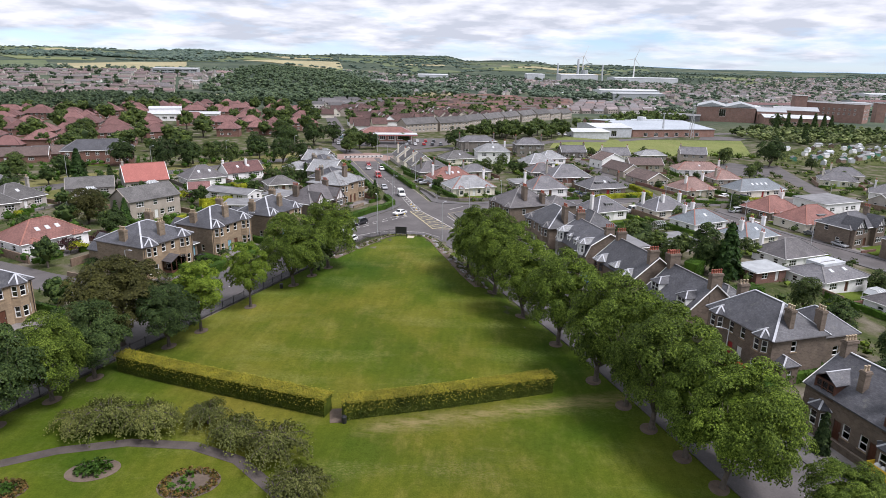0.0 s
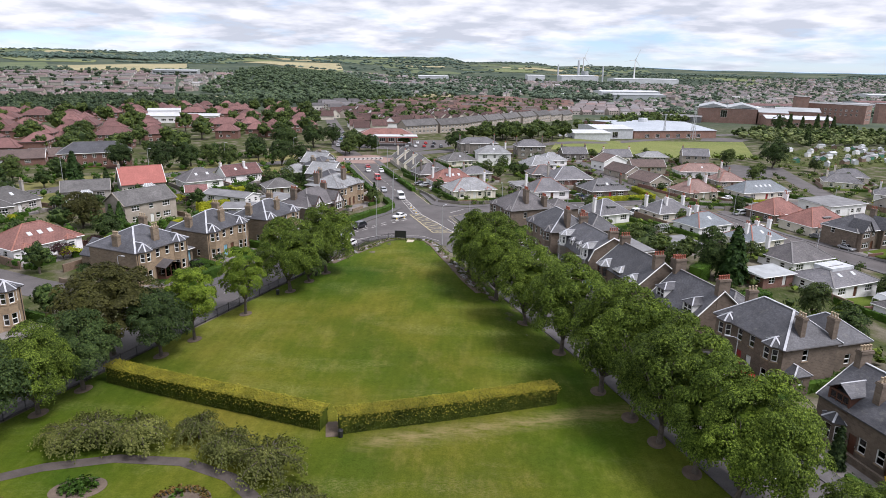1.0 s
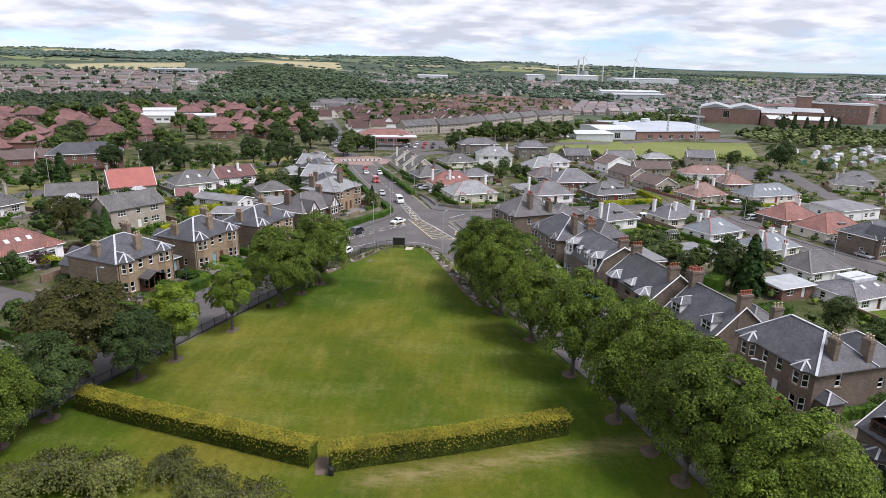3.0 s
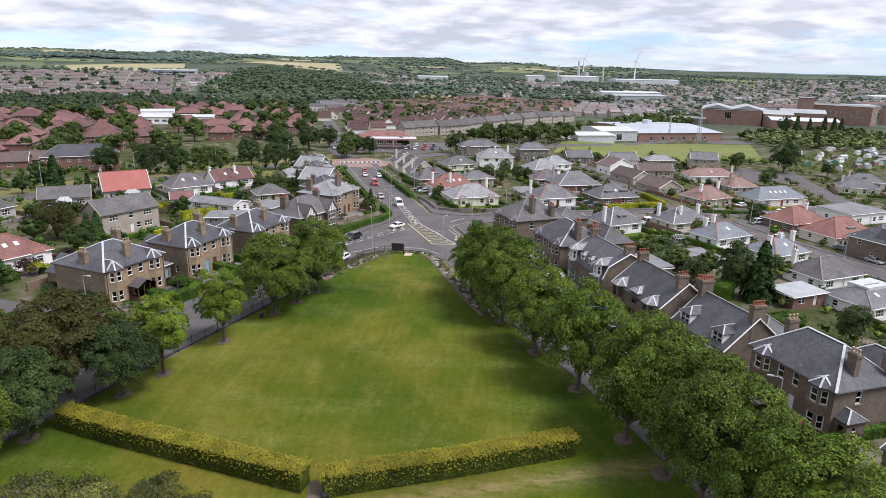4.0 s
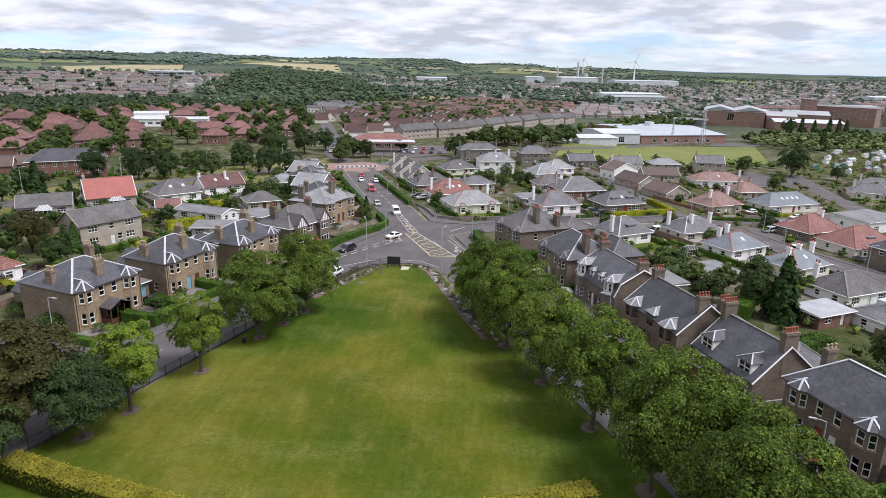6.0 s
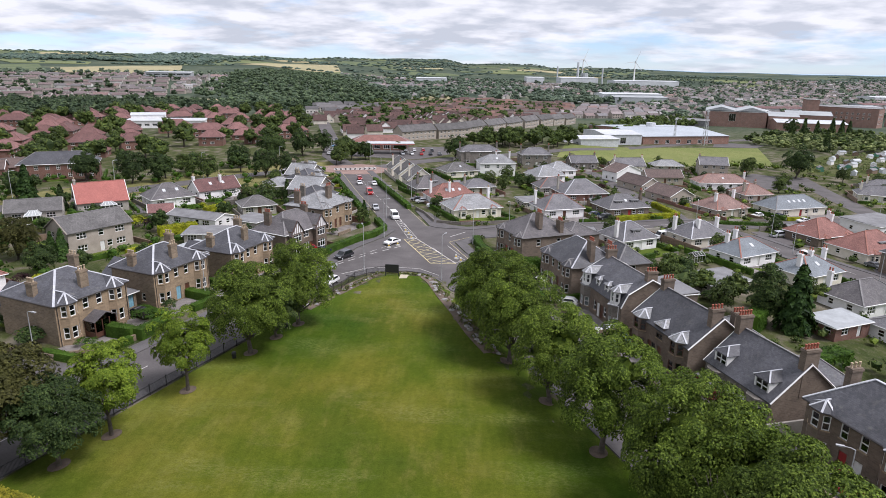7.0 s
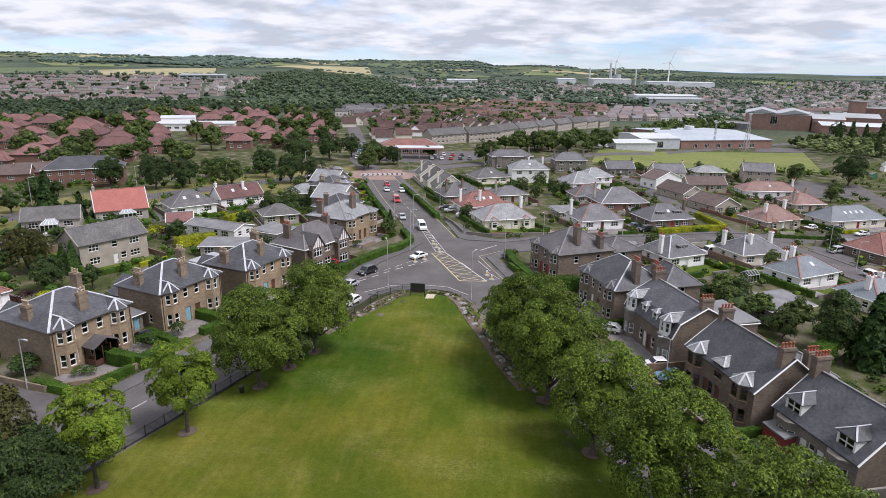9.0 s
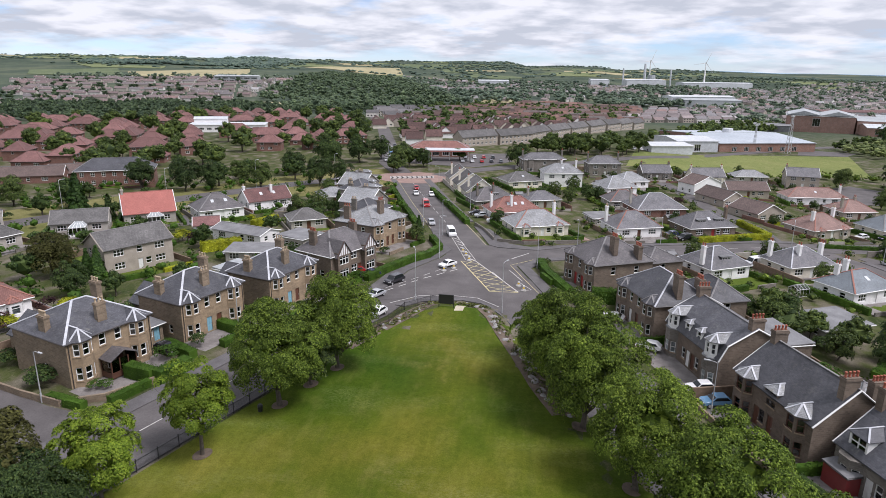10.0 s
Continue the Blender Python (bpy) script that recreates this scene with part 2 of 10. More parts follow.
_wear = _n.new("ShaderNodeMath"); _wear.operation = "MULTIPLY"
_l.new(_band.outputs[0], _wear.inputs[0]); _l.new(_east.outputs[0], _wear.inputs[1])
_patch = ramp(_n, _l, noise_node(_n, _l, 0.7, 7.0, 0.8, stretch=(0.5, 1.6, 1.0)), [(0.38, (0, 0, 0)), (0.62, (1, 1, 1))])
_wear2 = _n.new("ShaderNodeMath"); _wear2.operation = "MULTIPLY"
_l.new(_wear.outputs[0], _wear2.inputs[0]); _l.new(_patch, _wear2.inputs[1])
_c = blend(_n, _l, _wear2.outputs[0], _c, (0.26, 0.205, 0.1))
_l.new(_c, _n["Principled BSDF"].inputs["Base Color"])
M["verge"] = grass_mat("verge", [(0.3, (0.12, 0.13, 0.045)), (0.7, (0.2, 0.18, 0.085))], (0.29, 0.245, 0.14), 0.03, 0.7, 5.0)
M["garden"] = grass_mat("garden", [(0.3, (0.045, 0.066, 0.018)), (0.5, (0.075, 0.09, 0.03)), (0.7, (0.125, 0.115, 0.075))], (0.18, 0.15, 0.105), 0.1, 0.6, 4.0)
M["gardenlawn"] = grass_mat("garden_lawn", [(0.3, (0.07, 0.11, 0.018)), (0.7, (0.115, 0.15, 0.03))], (0.18, 0.17, 0.07), 0.12, 0.4)
M["playing"] = grass_mat("playing_field_grass", [(0.3, (0.14, 0.17, 0.06)), (0.7, (0.2, 0.215, 0.085))], (0.26, 0.24, 0.12), 0.02, 0.5, 2.0)
M["field"] = grass_mat("field", [(0.3, (0.1, 0.13, 0.08)), (0.7, (0.145, 0.172, 0.105))], (0.23, 0.23, 0.15), 0.02, 0.4, 1.0)
M["stubble"] = grass_mat("stubble", [(0.3, (0.3, 0.265, 0.175)), (0.7, (0.4, 0.355, 0.24))], (0.28, 0.28, 0.16), 0.012, 0.4, 1.0)
M["pasture"] = grass_mat("pasture", [(0.3, (0.13, 0.16, 0.085)), (0.7, (0.2, 0.22, 0.12))], (0.28, 0.27, 0.16), 0.006, 0.5, 0.5)
M["countryside"] = grass_mat("countryside", [(0.3, (0.035, 0.058, 0.035)), (0.5, (0.06, 0.09, 0.045)), (0.7, (0.12, 0.145, 0.075))], (0.17, 0.175, 0.095), 0.004, 0.5, 0.3)
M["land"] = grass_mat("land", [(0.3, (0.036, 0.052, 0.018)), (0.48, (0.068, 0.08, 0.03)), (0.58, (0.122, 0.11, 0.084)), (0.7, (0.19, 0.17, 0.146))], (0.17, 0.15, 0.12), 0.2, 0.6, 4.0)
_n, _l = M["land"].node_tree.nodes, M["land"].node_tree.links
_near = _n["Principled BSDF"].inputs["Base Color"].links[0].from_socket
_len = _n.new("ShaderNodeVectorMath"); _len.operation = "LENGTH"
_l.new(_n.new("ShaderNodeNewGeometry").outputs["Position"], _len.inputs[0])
# from 420 m out: open-country greens, greyed and blued as painted distance haze
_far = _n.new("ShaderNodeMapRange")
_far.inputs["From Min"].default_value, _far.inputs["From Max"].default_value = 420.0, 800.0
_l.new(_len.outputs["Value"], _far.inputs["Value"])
_hazed_land = ramp(_n, _l, noise_node(_n, _l, 0.004, 5.0, 0.6), [(0.35, (0.045, 0.063, 0.05)), (0.5, (0.07, 0.092, 0.068)), (0.65, (0.118, 0.132, 0.09))])
_hazed_land = blend(_n, _l, 1.0, _hazed_land, ramp(_n, _l, noise_node(_n, _l, 0.05, 5.0, 0.8), [(0.3, (0.7, 0.72, 0.7)), (0.7, (1.25, 1.22, 1.15))]), "MULTIPLY")
_l.new(blend(_n, _l, _far.outputs[0], _near, _hazed_land), _n["Principled BSDF"].inputs["Base Color"])
M["asphalt"] = rough_mat("asphalt", (0.076, 0.068, 0.067), (0.126, 0.114, 0.112), 0.22, 0.85, 0.2, fine=5.0)
M["pavement"] = rough_mat("pavement", (0.085, 0.079, 0.08), (0.135, 0.126, 0.127), 0.5, 0.88, 0.2, fine=6.0)
M["redway"] = rough_mat("red_pavement", (0.24, 0.155, 0.13), (0.32, 0.22, 0.185), 0.3, 0.88, 0.1)
M["kerb"] = rough_mat("kerb", (0.26, 0.25, 0.235), (0.36, 0.35, 0.33), 1.5, 0.8, 0.1)
M["path"] = rough_mat("path", (0.062, 0.05, 0.044), (0.1, 0.083, 0.073), 0.6, 0.9, 0.2)
M["drive"] = rough_mat("drive", (0.15, 0.134, 0.125), (0.26, 0.238, 0.225), 0.7, 0.9, 0.25, fine=5.0)
M["soil"] = rough_mat("soil", (0.09, 0.066, 0.048), (0.165, 0.125, 0.094), 0.9, 0.95, 0.6)
M["paint_white"] = rough_mat("road_paint_white", (0.42, 0.41, 0.39), (0.68, 0.66, 0.62), 1.2, 0.7, 0.0)
M["paint_yellow"] = rough_mat("road_paint_yellow", (0.48, 0.42, 0.22), (0.66, 0.58, 0.3), 1.2, 0.7, 0.0)
M["sandstone"] = coursed_mat("sandstone_rubble", (0.27, 0.205, 0.14), (0.185, 0.14, 0.096), (0.25, 0.21, 0.165), 0.48, 0.24, 0.014, stain=(0.68, 1.14))
M["ashlar"] = coursed_mat("dressed_sandstone", (0.37, 0.275, 0.175), (0.29, 0.215, 0.14), (0.21, 0.17, 0.125), 0.7, 0.34, 0.008, stain=(0.66, 1.12))
M["brownstone"] = coursed_mat("brown_sandstone", (0.2, 0.155, 0.118), (0.142, 0.108, 0.082), (0.215, 0.18, 0.148), 0.46, 0.23, 0.012, stain=(0.64, 1.16))
M["greystone"] = coursed_mat("grey_stone", (0.21, 0.19, 0.165), (0.14, 0.125, 0.105), (0.24, 0.22, 0.2), 0.42, 0.22, 0.014)
M["redbrick"] = coursed_mat("red_brick", (0.21, 0.09, 0.062), (0.15, 0.062, 0.046), (0.22, 0.17, 0.145), 0.24, 0.085, 0.012)
M["orangebrick"] = coursed_mat("orange_brick", (0.3, 0.155, 0.11), (0.235, 0.115, 0.082), (0.28, 0.22, 0.19), 0.24, 0.085, 0.012)
M["render_white"] = rough_mat("white_render", (0.74, 0.73, 0.72), (0.88, 0.87, 0.86), 0.5, 0.9, 0.2, fine=20)
M["render_cream"] = rough_mat("cream_render", (0.62, 0.57, 0.48), (0.76, 0.71, 0.61), 0.5, 0.9, 0.2, fine=20)
M["render_grey"] = rough_mat("grey_harling", (0.3, 0.275, 0.245), (0.43, 0.4, 0.36), 0.5, 0.92, 0.3, fine=16)
M["render_beige"] = rough_mat("beige_harling", (0.31, 0.27, 0.225), (0.42, 0.37, 0.315), 0.5, 0.92, 0.3, fine=16)
M["slate"] = coursed_mat("slate", (0.054, 0.055, 0.064), (0.086, 0.086, 0.097), (0.04, 0.041, 0.047), 0.34, 0.22, 0.012, 0.55, (0.6, 1.26), 0.014, 0.2, 0.9, (0.14, 0.136, 0.125))
M["slate_mid"] = coursed_mat("grey_slate", (0.094, 0.092, 0.1), (0.142, 0.138, 0.146), (0.062, 0.061, 0.066), 0.34, 0.22, 0.012, 0.6, (0.64, 1.26), 0.014, 0.24, 0.9, (0.2, 0.19, 0.168))
M["slate_brown"] = coursed_mat("weathered_slate", (0.085, 0.078, 0.082), (0.122, 0.112, 0.114), (0.06, 0.056, 0.058), 0.34, 0.22, 0.012, 0.6, (0.62, 1.26), 0.014, 0.2, 0.9, (0.175, 0.163, 0.142))
M["slate_pale"] = coursed_mat("pale_slate", (0.22, 0.226, 0.232), (0.31, 0.314, 0.32), (0.12, 0.123, 0.124), 0.34, 0.22, 0.016, 0.6, (0.7, 1.18), 0.014, 0.12, 0.9, (0.2, 0.175, 0.12))
M["slate_blue"] = coursed_mat("blue_grey_slate", (0.165, 0.19, 0.21), (0.205, 0.23, 0.25), (0.1, 0.11, 0.12), 0.34, 0.22, 0.014, 0.6, (0.8, 1.15), 0.012, 0.08, 0.8)
M["tile_red"] = coursed_mat("red_tile", (0.235, 0.108, 0.09), (0.29, 0.138, 0.115), (0.13, 0.065, 0.055), 0.3, 0.26, 0.02, 0.8, (0.68, 1.14), 0.03, 0.12, 0.9)
M["tile_pink"] = coursed_mat("faded_pink_tile", (0.25, 0.163, 0.142), (0.315, 0.2, 0.172), (0.15, 0.098, 0.085), 0.3, 0.26, 0.02, 0.8, (0.7, 1.14), 0.03, 0.14, 0.9)
M["tile_bright"] = coursed_mat("bright_red_tile", (0.36, 0.12, 0.1), (0.41, 0.145, 0.12), (0.26, 0.09, 0.075), 0.3, 0.3, 0.014, 0.78, (0.82, 1.08), 0.02, 0.0, 0.6)
M["tile_maroon"] = coursed_mat("maroon_tile", (0.165, 0.08, 0.075), (0.23, 0.112, 0.104), (0.09, 0.05, 0.047), 0.3, 0.28, 0.02, 0.8, (0.68, 1.18), 0.03, 0.22, 0.8)
M["tile_brown"] = coursed_mat("brown_tile", (0.108, 0.076, 0.068), (0.145, 0.102, 0.09), (0.06, 0.046, 0.042), 0.32, 0.28, 0.02, 0.8, (0.76, 1.14), 0.03, 0.2, 0.6)
M["tile_grey"] = coursed_mat("grey_concrete_tile", (0.1, 0.096, 0.094), (0.14, 0.134, 0.13), (0.076, 0.073, 0.072), 0.32, 0.28, 0.022, 0.85, (0.64, 1.22), 0.03, 0.2, 0.9)
M["tile_estate"] = coursed_mat("estate_red_tile", (0.165, 0.08, 0.074), (0.22, 0.108, 0.098), (0.09, 0.05, 0.046), 0.3, 0.28, 0.02, 0.8, (0.7, 1.16), 0.03, 0.3, 0.8)
M["worksbrick"] = coursed_mat("works_brick", (0.31, 0.18, 0.14), (0.25, 0.14, 0.11), (0.28, 0.21, 0.18), 0.24, 0.085, 0.012)
M["tile_street"] = coursed_mat("dark_brown_street_tile", (0.094, 0.051, 0.046), (0.134, 0.073, 0.064), (0.05, 0.033, 0.03), 0.32, 0.28, 0.02, 0.85, (0.74, 1.16), 0.03, 0.3, 0.6)
M["felt"] = rough_mat("roofing_felt", (0.14, 0.14, 0.145), (0.24, 0.24, 0.245), 0.4, 0.8, 0.2)
M["sheet_white"] = rough_mat("white_sheet_roof", (0.48, 0.5, 0.52), (0.62, 0.64, 0.66), 0.05, 0.5, 0.05)
M["sheet_blue"] = rough_mat("pale_blue_sheet_roof", (0.36, 0.4, 0.44), (0.46, 0.5, 0.54), 0.05, 0.5, 0.05)
M["sheet_grey"] = rough_mat("grey_sheet_roof", (0.3, 0.32, 0.33), (0.42, 0.44, 0.45), 0.05, 0.5, 0.05)
M["lead"] = rough_mat("lead_flashing", (0.42, 0.43, 0.46), (0.6, 0.61, 0.64), 1.2, 0.45, 0.1)
M["ridge_red"] = rough_mat("clay_ridge", (0.27, 0.115, 0.085), (0.36, 0.165, 0.125), 2.0, 0.8, 0.2)
M["ridge_grey"] = rough_mat("grey_ridge", (0.16, 0.155, 0.155), (0.26, 0.25, 0.25), 2.0, 0.8, 0.2)
M["pot_red"] = rough_mat("red_chimney_pot", (0.27, 0.075, 0.045), (0.38, 0.12, 0.075), 4.0, 0.8, 0.1)
M["pot_buff"] = rough_mat("buff_chimney_pot", (0.36, 0.27, 0.18), (0.5, 0.4, 0.28), 4.0, 0.8, 0.1)
M["white"] = paint_mat("white_gloss_paint", (0.8, 0.8, 0.78), 0.35)
M["black"] = paint_mat("black_paint", (0.02, 0.02, 0.022), 0.45)
M["dark_trim"] = paint_mat("dark_trim", (0.045, 0.04, 0.04), 0.5)
M["brown_trim"] = paint_mat("brown_trim", (0.1, 0.045, 0.03), 0.5)
M["red_trim"] = paint_mat("dark_red_trim", (0.2, 0.03, 0.03), 0.45)
M["door_blue"] = paint_mat("pale_blue_door", (0.22, 0.42, 0.52), 0.4)
M["door_red"] = paint_mat("red_door", (0.32, 0.03, 0.03), 0.4)
M["door_brown"] = paint_mat("brown_door", (0.12, 0.05, 0.03), 0.45)
M["door_white"] = paint_mat("white_door", (0.75, 0.75, 0.73), 0.4)
M["galv"] = paint_mat("galvanised_steel", (0.5, 0.51, 0.52), 0.45, 0.0, 0.3)
M["timber"] = rough_mat("weathered_timber", (0.14, 0.095, 0.065), (0.24, 0.17, 0.12), 2.0, 0.85, 0.2)
M["rock"] = rough_mat("rockery_stone", (0.2, 0.19, 0.18), (0.36, 0.35, 0.34), 1.2, 0.9, 0.6)
M["slab"] = rough_mat("pale_stone_slab", (0.42, 0.37, 0.27), (0.55, 0.49, 0.37), 1.0, 0.85, 0.2)
M["bark"] = rough_mat("bark", (0.06, 0.05, 0.04), (0.12, 0.1, 0.082), 2.5, 0.95, 0.8)
M["glass"] = glass_mat("window_glass")
M["blind"] = rough_mat("curtain_cloth", (0.5, 0.47, 0.42), (0.66, 0.63, 0.58), 1.0, 0.9, 0.1)
M["sycamore"] = leaf_mat("sycamore_leaf", [(0.0, (0.026, 0.043, 0.007)), (0.5, (0.082, 0.118, 0.017)), (1.0, (0.205, 0.255, 0.043))], 0.16)
M["lime"] = leaf_mat("bright_maple_leaf", [(0.0, (0.07, 0.11, 0.013)), (0.5, (0.13, 0.18, 0.022)), (1.0, (0.21, 0.255, 0.034))], 0.22)
M["darkleaf"] = leaf_mat("dark_green_leaf", [(0.0, (0.018, 0.032, 0.013)), (0.5, (0.042, 0.066, 0.022)), (1.0, (0.095, 0.125, 0.04))])
M["copper"] = leaf_mat("bronze_leaf", [(0.0, (0.04, 0.037, 0.012)), (0.5, (0.07, 0.065, 0.02)), (1.0, (0.115, 0.105, 0.033))])
M["weeping"] = leaf_mat("weeping_cherry_leaf", [(0.0, (0.085, 0.094, 0.028)), (0.5, (0.15, 0.155, 0.048)), (1.0, (0.25, 0.245, 0.088))], 0.25)
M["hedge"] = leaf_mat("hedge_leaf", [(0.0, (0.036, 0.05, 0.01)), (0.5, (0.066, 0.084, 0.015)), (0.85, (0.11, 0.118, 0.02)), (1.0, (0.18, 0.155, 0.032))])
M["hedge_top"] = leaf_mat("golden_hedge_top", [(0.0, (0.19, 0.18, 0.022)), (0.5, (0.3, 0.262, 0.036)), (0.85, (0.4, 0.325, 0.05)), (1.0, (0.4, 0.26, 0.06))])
# farthest trees: blue-grey leaves, distance haze painted into their colour
M["hazy_far_wood"] = leaf_mat("hazy_far_leaf", [(0.0, (0.06, 0.086, 0.084)), (0.5, (0.09, 0.122, 0.11)), (1.0, (0.14, 0.17, 0.135))], 0.1)
M["privet"] = leaf_mat("privet_leaf", [(0.0, (0.035, 0.075, 0.013)), (1.0, (0.085, 0.145, 0.022))])
M["golden"] = leaf_mat("golden_privet_leaf", [(0.0, (0.2, 0.21, 0.012)), (1.0, (0.42, 0.4, 0.03))])
M["purple"] = leaf_mat("purple_leaf", [(0.0, (0.03, 0.014, 0.02)), (1.0, (0.07, 0.03, 0.035))])
M["conifer"] = leaf_mat("conifer_needles", [(0.0, (0.018, 0.04, 0.012)), (1.0, (0.055, 0.095, 0.022))], 0.1)
M["wood"] = leaf_mat("woodland_leaf", [(0.0, (0.026, 0.04, 0.027)), (0.5, (0.046, 0.066, 0.04)), (1.0, (0.088, 0.112, 0.06))], 0.12)
# hill and valley leaves: paler copies of wood by distance, haze put into colour
M["hazy_hill_wood"] = leaf_mat("hazy_hill_leaf", [(0.0, (0.046, 0.066, 0.044)), (0.5, (0.08, 0.108, 0.068)), (1.0, (0.15, 0.178, 0.102))], 0.12)
M["hazy_valley_wood"] = leaf_mat("hazy_valley_leaf", [(0.0, (0.075, 0.1, 0.085)), (0.5, (0.118, 0.148, 0.118)), (1.0, (0.185, 0.21, 0.155))], 0.12)
M["estate_leaf"] = leaf_mat("estate_tree_leaf", [(0.0, (0.026, 0.042, 0.016)), (0.5, (0.064, 0.088, 0.028)), (1.0, (0.145, 0.175, 0.05))], 0.15)
M["willow"] = leaf_mat("pale_willow_leaf", [(0.0, (0.1, 0.125, 0.055)), (0.5, (0.18, 0.2, 0.085)), (1.0, (0.28, 0.29, 0.13))], 0.18)
M["flowers"] = leaf_mat("bedding_flowers", [(0.0, (0.06, 0.08, 0.02)), (0.5, (0.14, 0.09, 0.03)), (1.0, (0.23, 0.11, 0.05))])
M["heather"] = leaf_mat("rockery_plants", [(0.0, (0.06, 0.08, 0.025)), (0.6, (0.13, 0.14, 0.05)), (1.0, (0.25, 0.2, 0.12))])


def island_mat(name, stops, rough=0.85):
    m, n, l, p = node_mat(name)
    g = n.new("ShaderNodeNewGeometry")
    c = ramp(n, l, g.outputs["Random Per Island"], stops)
    c = blend(n, l, 1.0, c, ramp(n, l, noise_node(n, l, 0.4, 4.0), [(0.3, (0.8, 0.8, 0.8)), (0.7, (1.15, 1.15, 1.15))]), "MULTIPLY")
    l.new(c, p.inputs["Base Color"])
    p.inputs["Roughness"].default_value = rough
    return m


M["far_wall"] = island_mat("far_house_walls", [(0.0, (0.56, 0.54, 0.51)), (0.35, (0.44, 0.4, 0.35)), (0.6, (0.28, 0.25, 0.22)), (0.8, (0.38, 0.33, 0.28)), (1.0, (0.66, 0.64, 0.61))])
M["far_roof"] = island_mat("far_house_roofs", [(0.0, (0.14, 0.118, 0.118)), (0.35, (0.19, 0.16, 0.158)), (0.6, (0.19, 0.186, 0.195)), (0.85, (0.23, 0.15, 0.135)), (1.0, (0.34, 0.335, 0.34))])
M["far_pink"] = island_mat("far_estate_roofs", [(0.0, (0.13, 0.1, 0.1)), (0.4, (0.19, 0.135, 0.13)), (0.7, (0.15, 0.14, 0.143)), (1.0, (0.23, 0.15, 0.138))])
M["far_slate"] = island_mat("far_slate_roofs", [(0.0, (0.075, 0.072, 0.075)), (0.5, (0.105, 0.1, 0.102)), (0.8, (0.12, 0.098, 0.092)), (1.0, (0.15, 0.146, 0.15))])
M["far_brown"] = island_mat("far_brown_roofs", [(0.0, (0.058, 0.04, 0.036)), (0.3, (0.09, 0.055, 0.048)), (0.55, (0.15, 0.076, 0.06)), (0.75, (0.11, 0.1, 0.096)), (1.0, (0.2, 0.11, 0.085))])
M["sea"] = paint_mat("sea_water", (0.36, 0.5, 0.62), 0.45)

# ---- builders


class Shape:
    """Vertices and faces of one part; faces get a UV in metres along their own plane."""

    def __init__(self):
        self.v, self.f = [], []

    def poly(self, pts):
        k = len(self.v)
        self.v += [tuple(p) for p in pts]
        self.f.append(tuple(range(k, k + len(pts))))

    def box(self, x0, x1, y0, y1, z0, z1):
        k = len(self.v)
        self.v += [(x0, y0, z0), (x1, y0, z0), (x1, y1, z0), (x0, y1, z0), (x0, y0, z1), (x1, y0, z1), (x1, y1, z1), (x0, y1, z1)]
        self.f += [tuple(k + i for i in q) for q in ((3, 2, 1, 0), (4, 5, 6, 7), (0, 1, 5, 4), (1, 2, 6, 5), (2, 3, 7, 6), (3, 0, 4, 7))]

    def turned(self, m, sx, sy, sz):
        """A box of that size round the origin of m."""
        k = len(self.v)
        for z in (-0.5, 0.5):
            for x, y in ((-0.5, -0.5), (0.5, -0.5), (0.5, 0.5), (-0.5, 0.5)):
                self.v.append(tuple(m @ Vector((x * sx, y * sy, z * sz))))
        self.f += [tuple(k + i for i in q) for q in ((3, 2, 1, 0), (4, 5, 6, 7), (0, 1, 5, 4), (1, 2, 6, 5), (2, 3, 7, 6), (3, 0, 4, 7))]

    def beam(self, a, b, w, h, up=(0, 0, 1)):
        """A bar from a to b, w wide and h high."""
        a, b = Vector(a), Vector(b)
        d = (b - a)
        if d.length < 1e-5:
            return
        x = d.normalized()
        y = Vector(up).cross(x)
        y = y.normalized() if y.length > 1e-4 else Vector((0, 1, 0))
        z = x.cross(y)
        m = Matrix((x, y, z)).transposed().to_4x4()
        m.translation = (a + b) / 2
        self.turned(m, d.length, w, h)

    def prism(self, ring, z0, z1):
        k, n = len(self.v), len(ring)
        self.v += [(x, y, z0) for x, y in ring] + [(x, y, z1) for x, y in ring]
        self.f += [tuple(k + n + i for i in range(n)), tuple(k + n - 1 - i for i in range(n))]
        self.f += [(k + i, k + (i + 1) % n, k + n + (i + 1) % n, k + n + i) for i in range(n)]

    def tube(self, pts, radii, n=8, cap=True):
        """A round limb through pts."""
        rings = []
        for i, p in enumerate(pts):
            p = Vector(p)
            a = Vector(pts[max(i - 1, 0)]); b = Vector(pts[min(i + 1, len(pts) - 1)])
            d = (b - a).normalized()
            u = d.cross(Vector((0.3, 0.9, 0.2)) if abs(d.z) > 0.9 else Vector((0, 0, 1))).normalized()
            w = d.cross(u)
            rings.append(len(self.v))
            for k in range(n):
                t = 2 * math.pi * k / n
                self.v.append(tuple(p + (u * math.cos(t) + w * math.sin(t)) * radii[i]))
        for a, b in zip(rings, rings[1:]):
            self.f += [(a + k, a + (k + 1) % n, b + (k + 1) % n, b + k) for k in range(n)]
        if cap:
            self.f.append(tuple(rings[-1] + k for k in range(n)))
            self.f.append(tuple(rings[0] + n - 1 - k for k in range(n)))

    def lathe(self, cx, cy, profile, n=10):
        k0 = len(self.v)
        for r, z in profile:
            for k in range(n):
                t = 2 * math.pi * k / n
                self.v.append((cx + r * math.cos(t), cy + r * math.sin(t), z))
        for i in range(len(profile) - 1):
            a, b = k0 + i * n, k0 + (i + 1) * n
            self.f += [(a + k, a + (k + 1) % n, b + (k + 1) % n, b + k) for k in range(n)]
        self.f.append(tuple(k0 + n - 1 - k for k in range(n)))
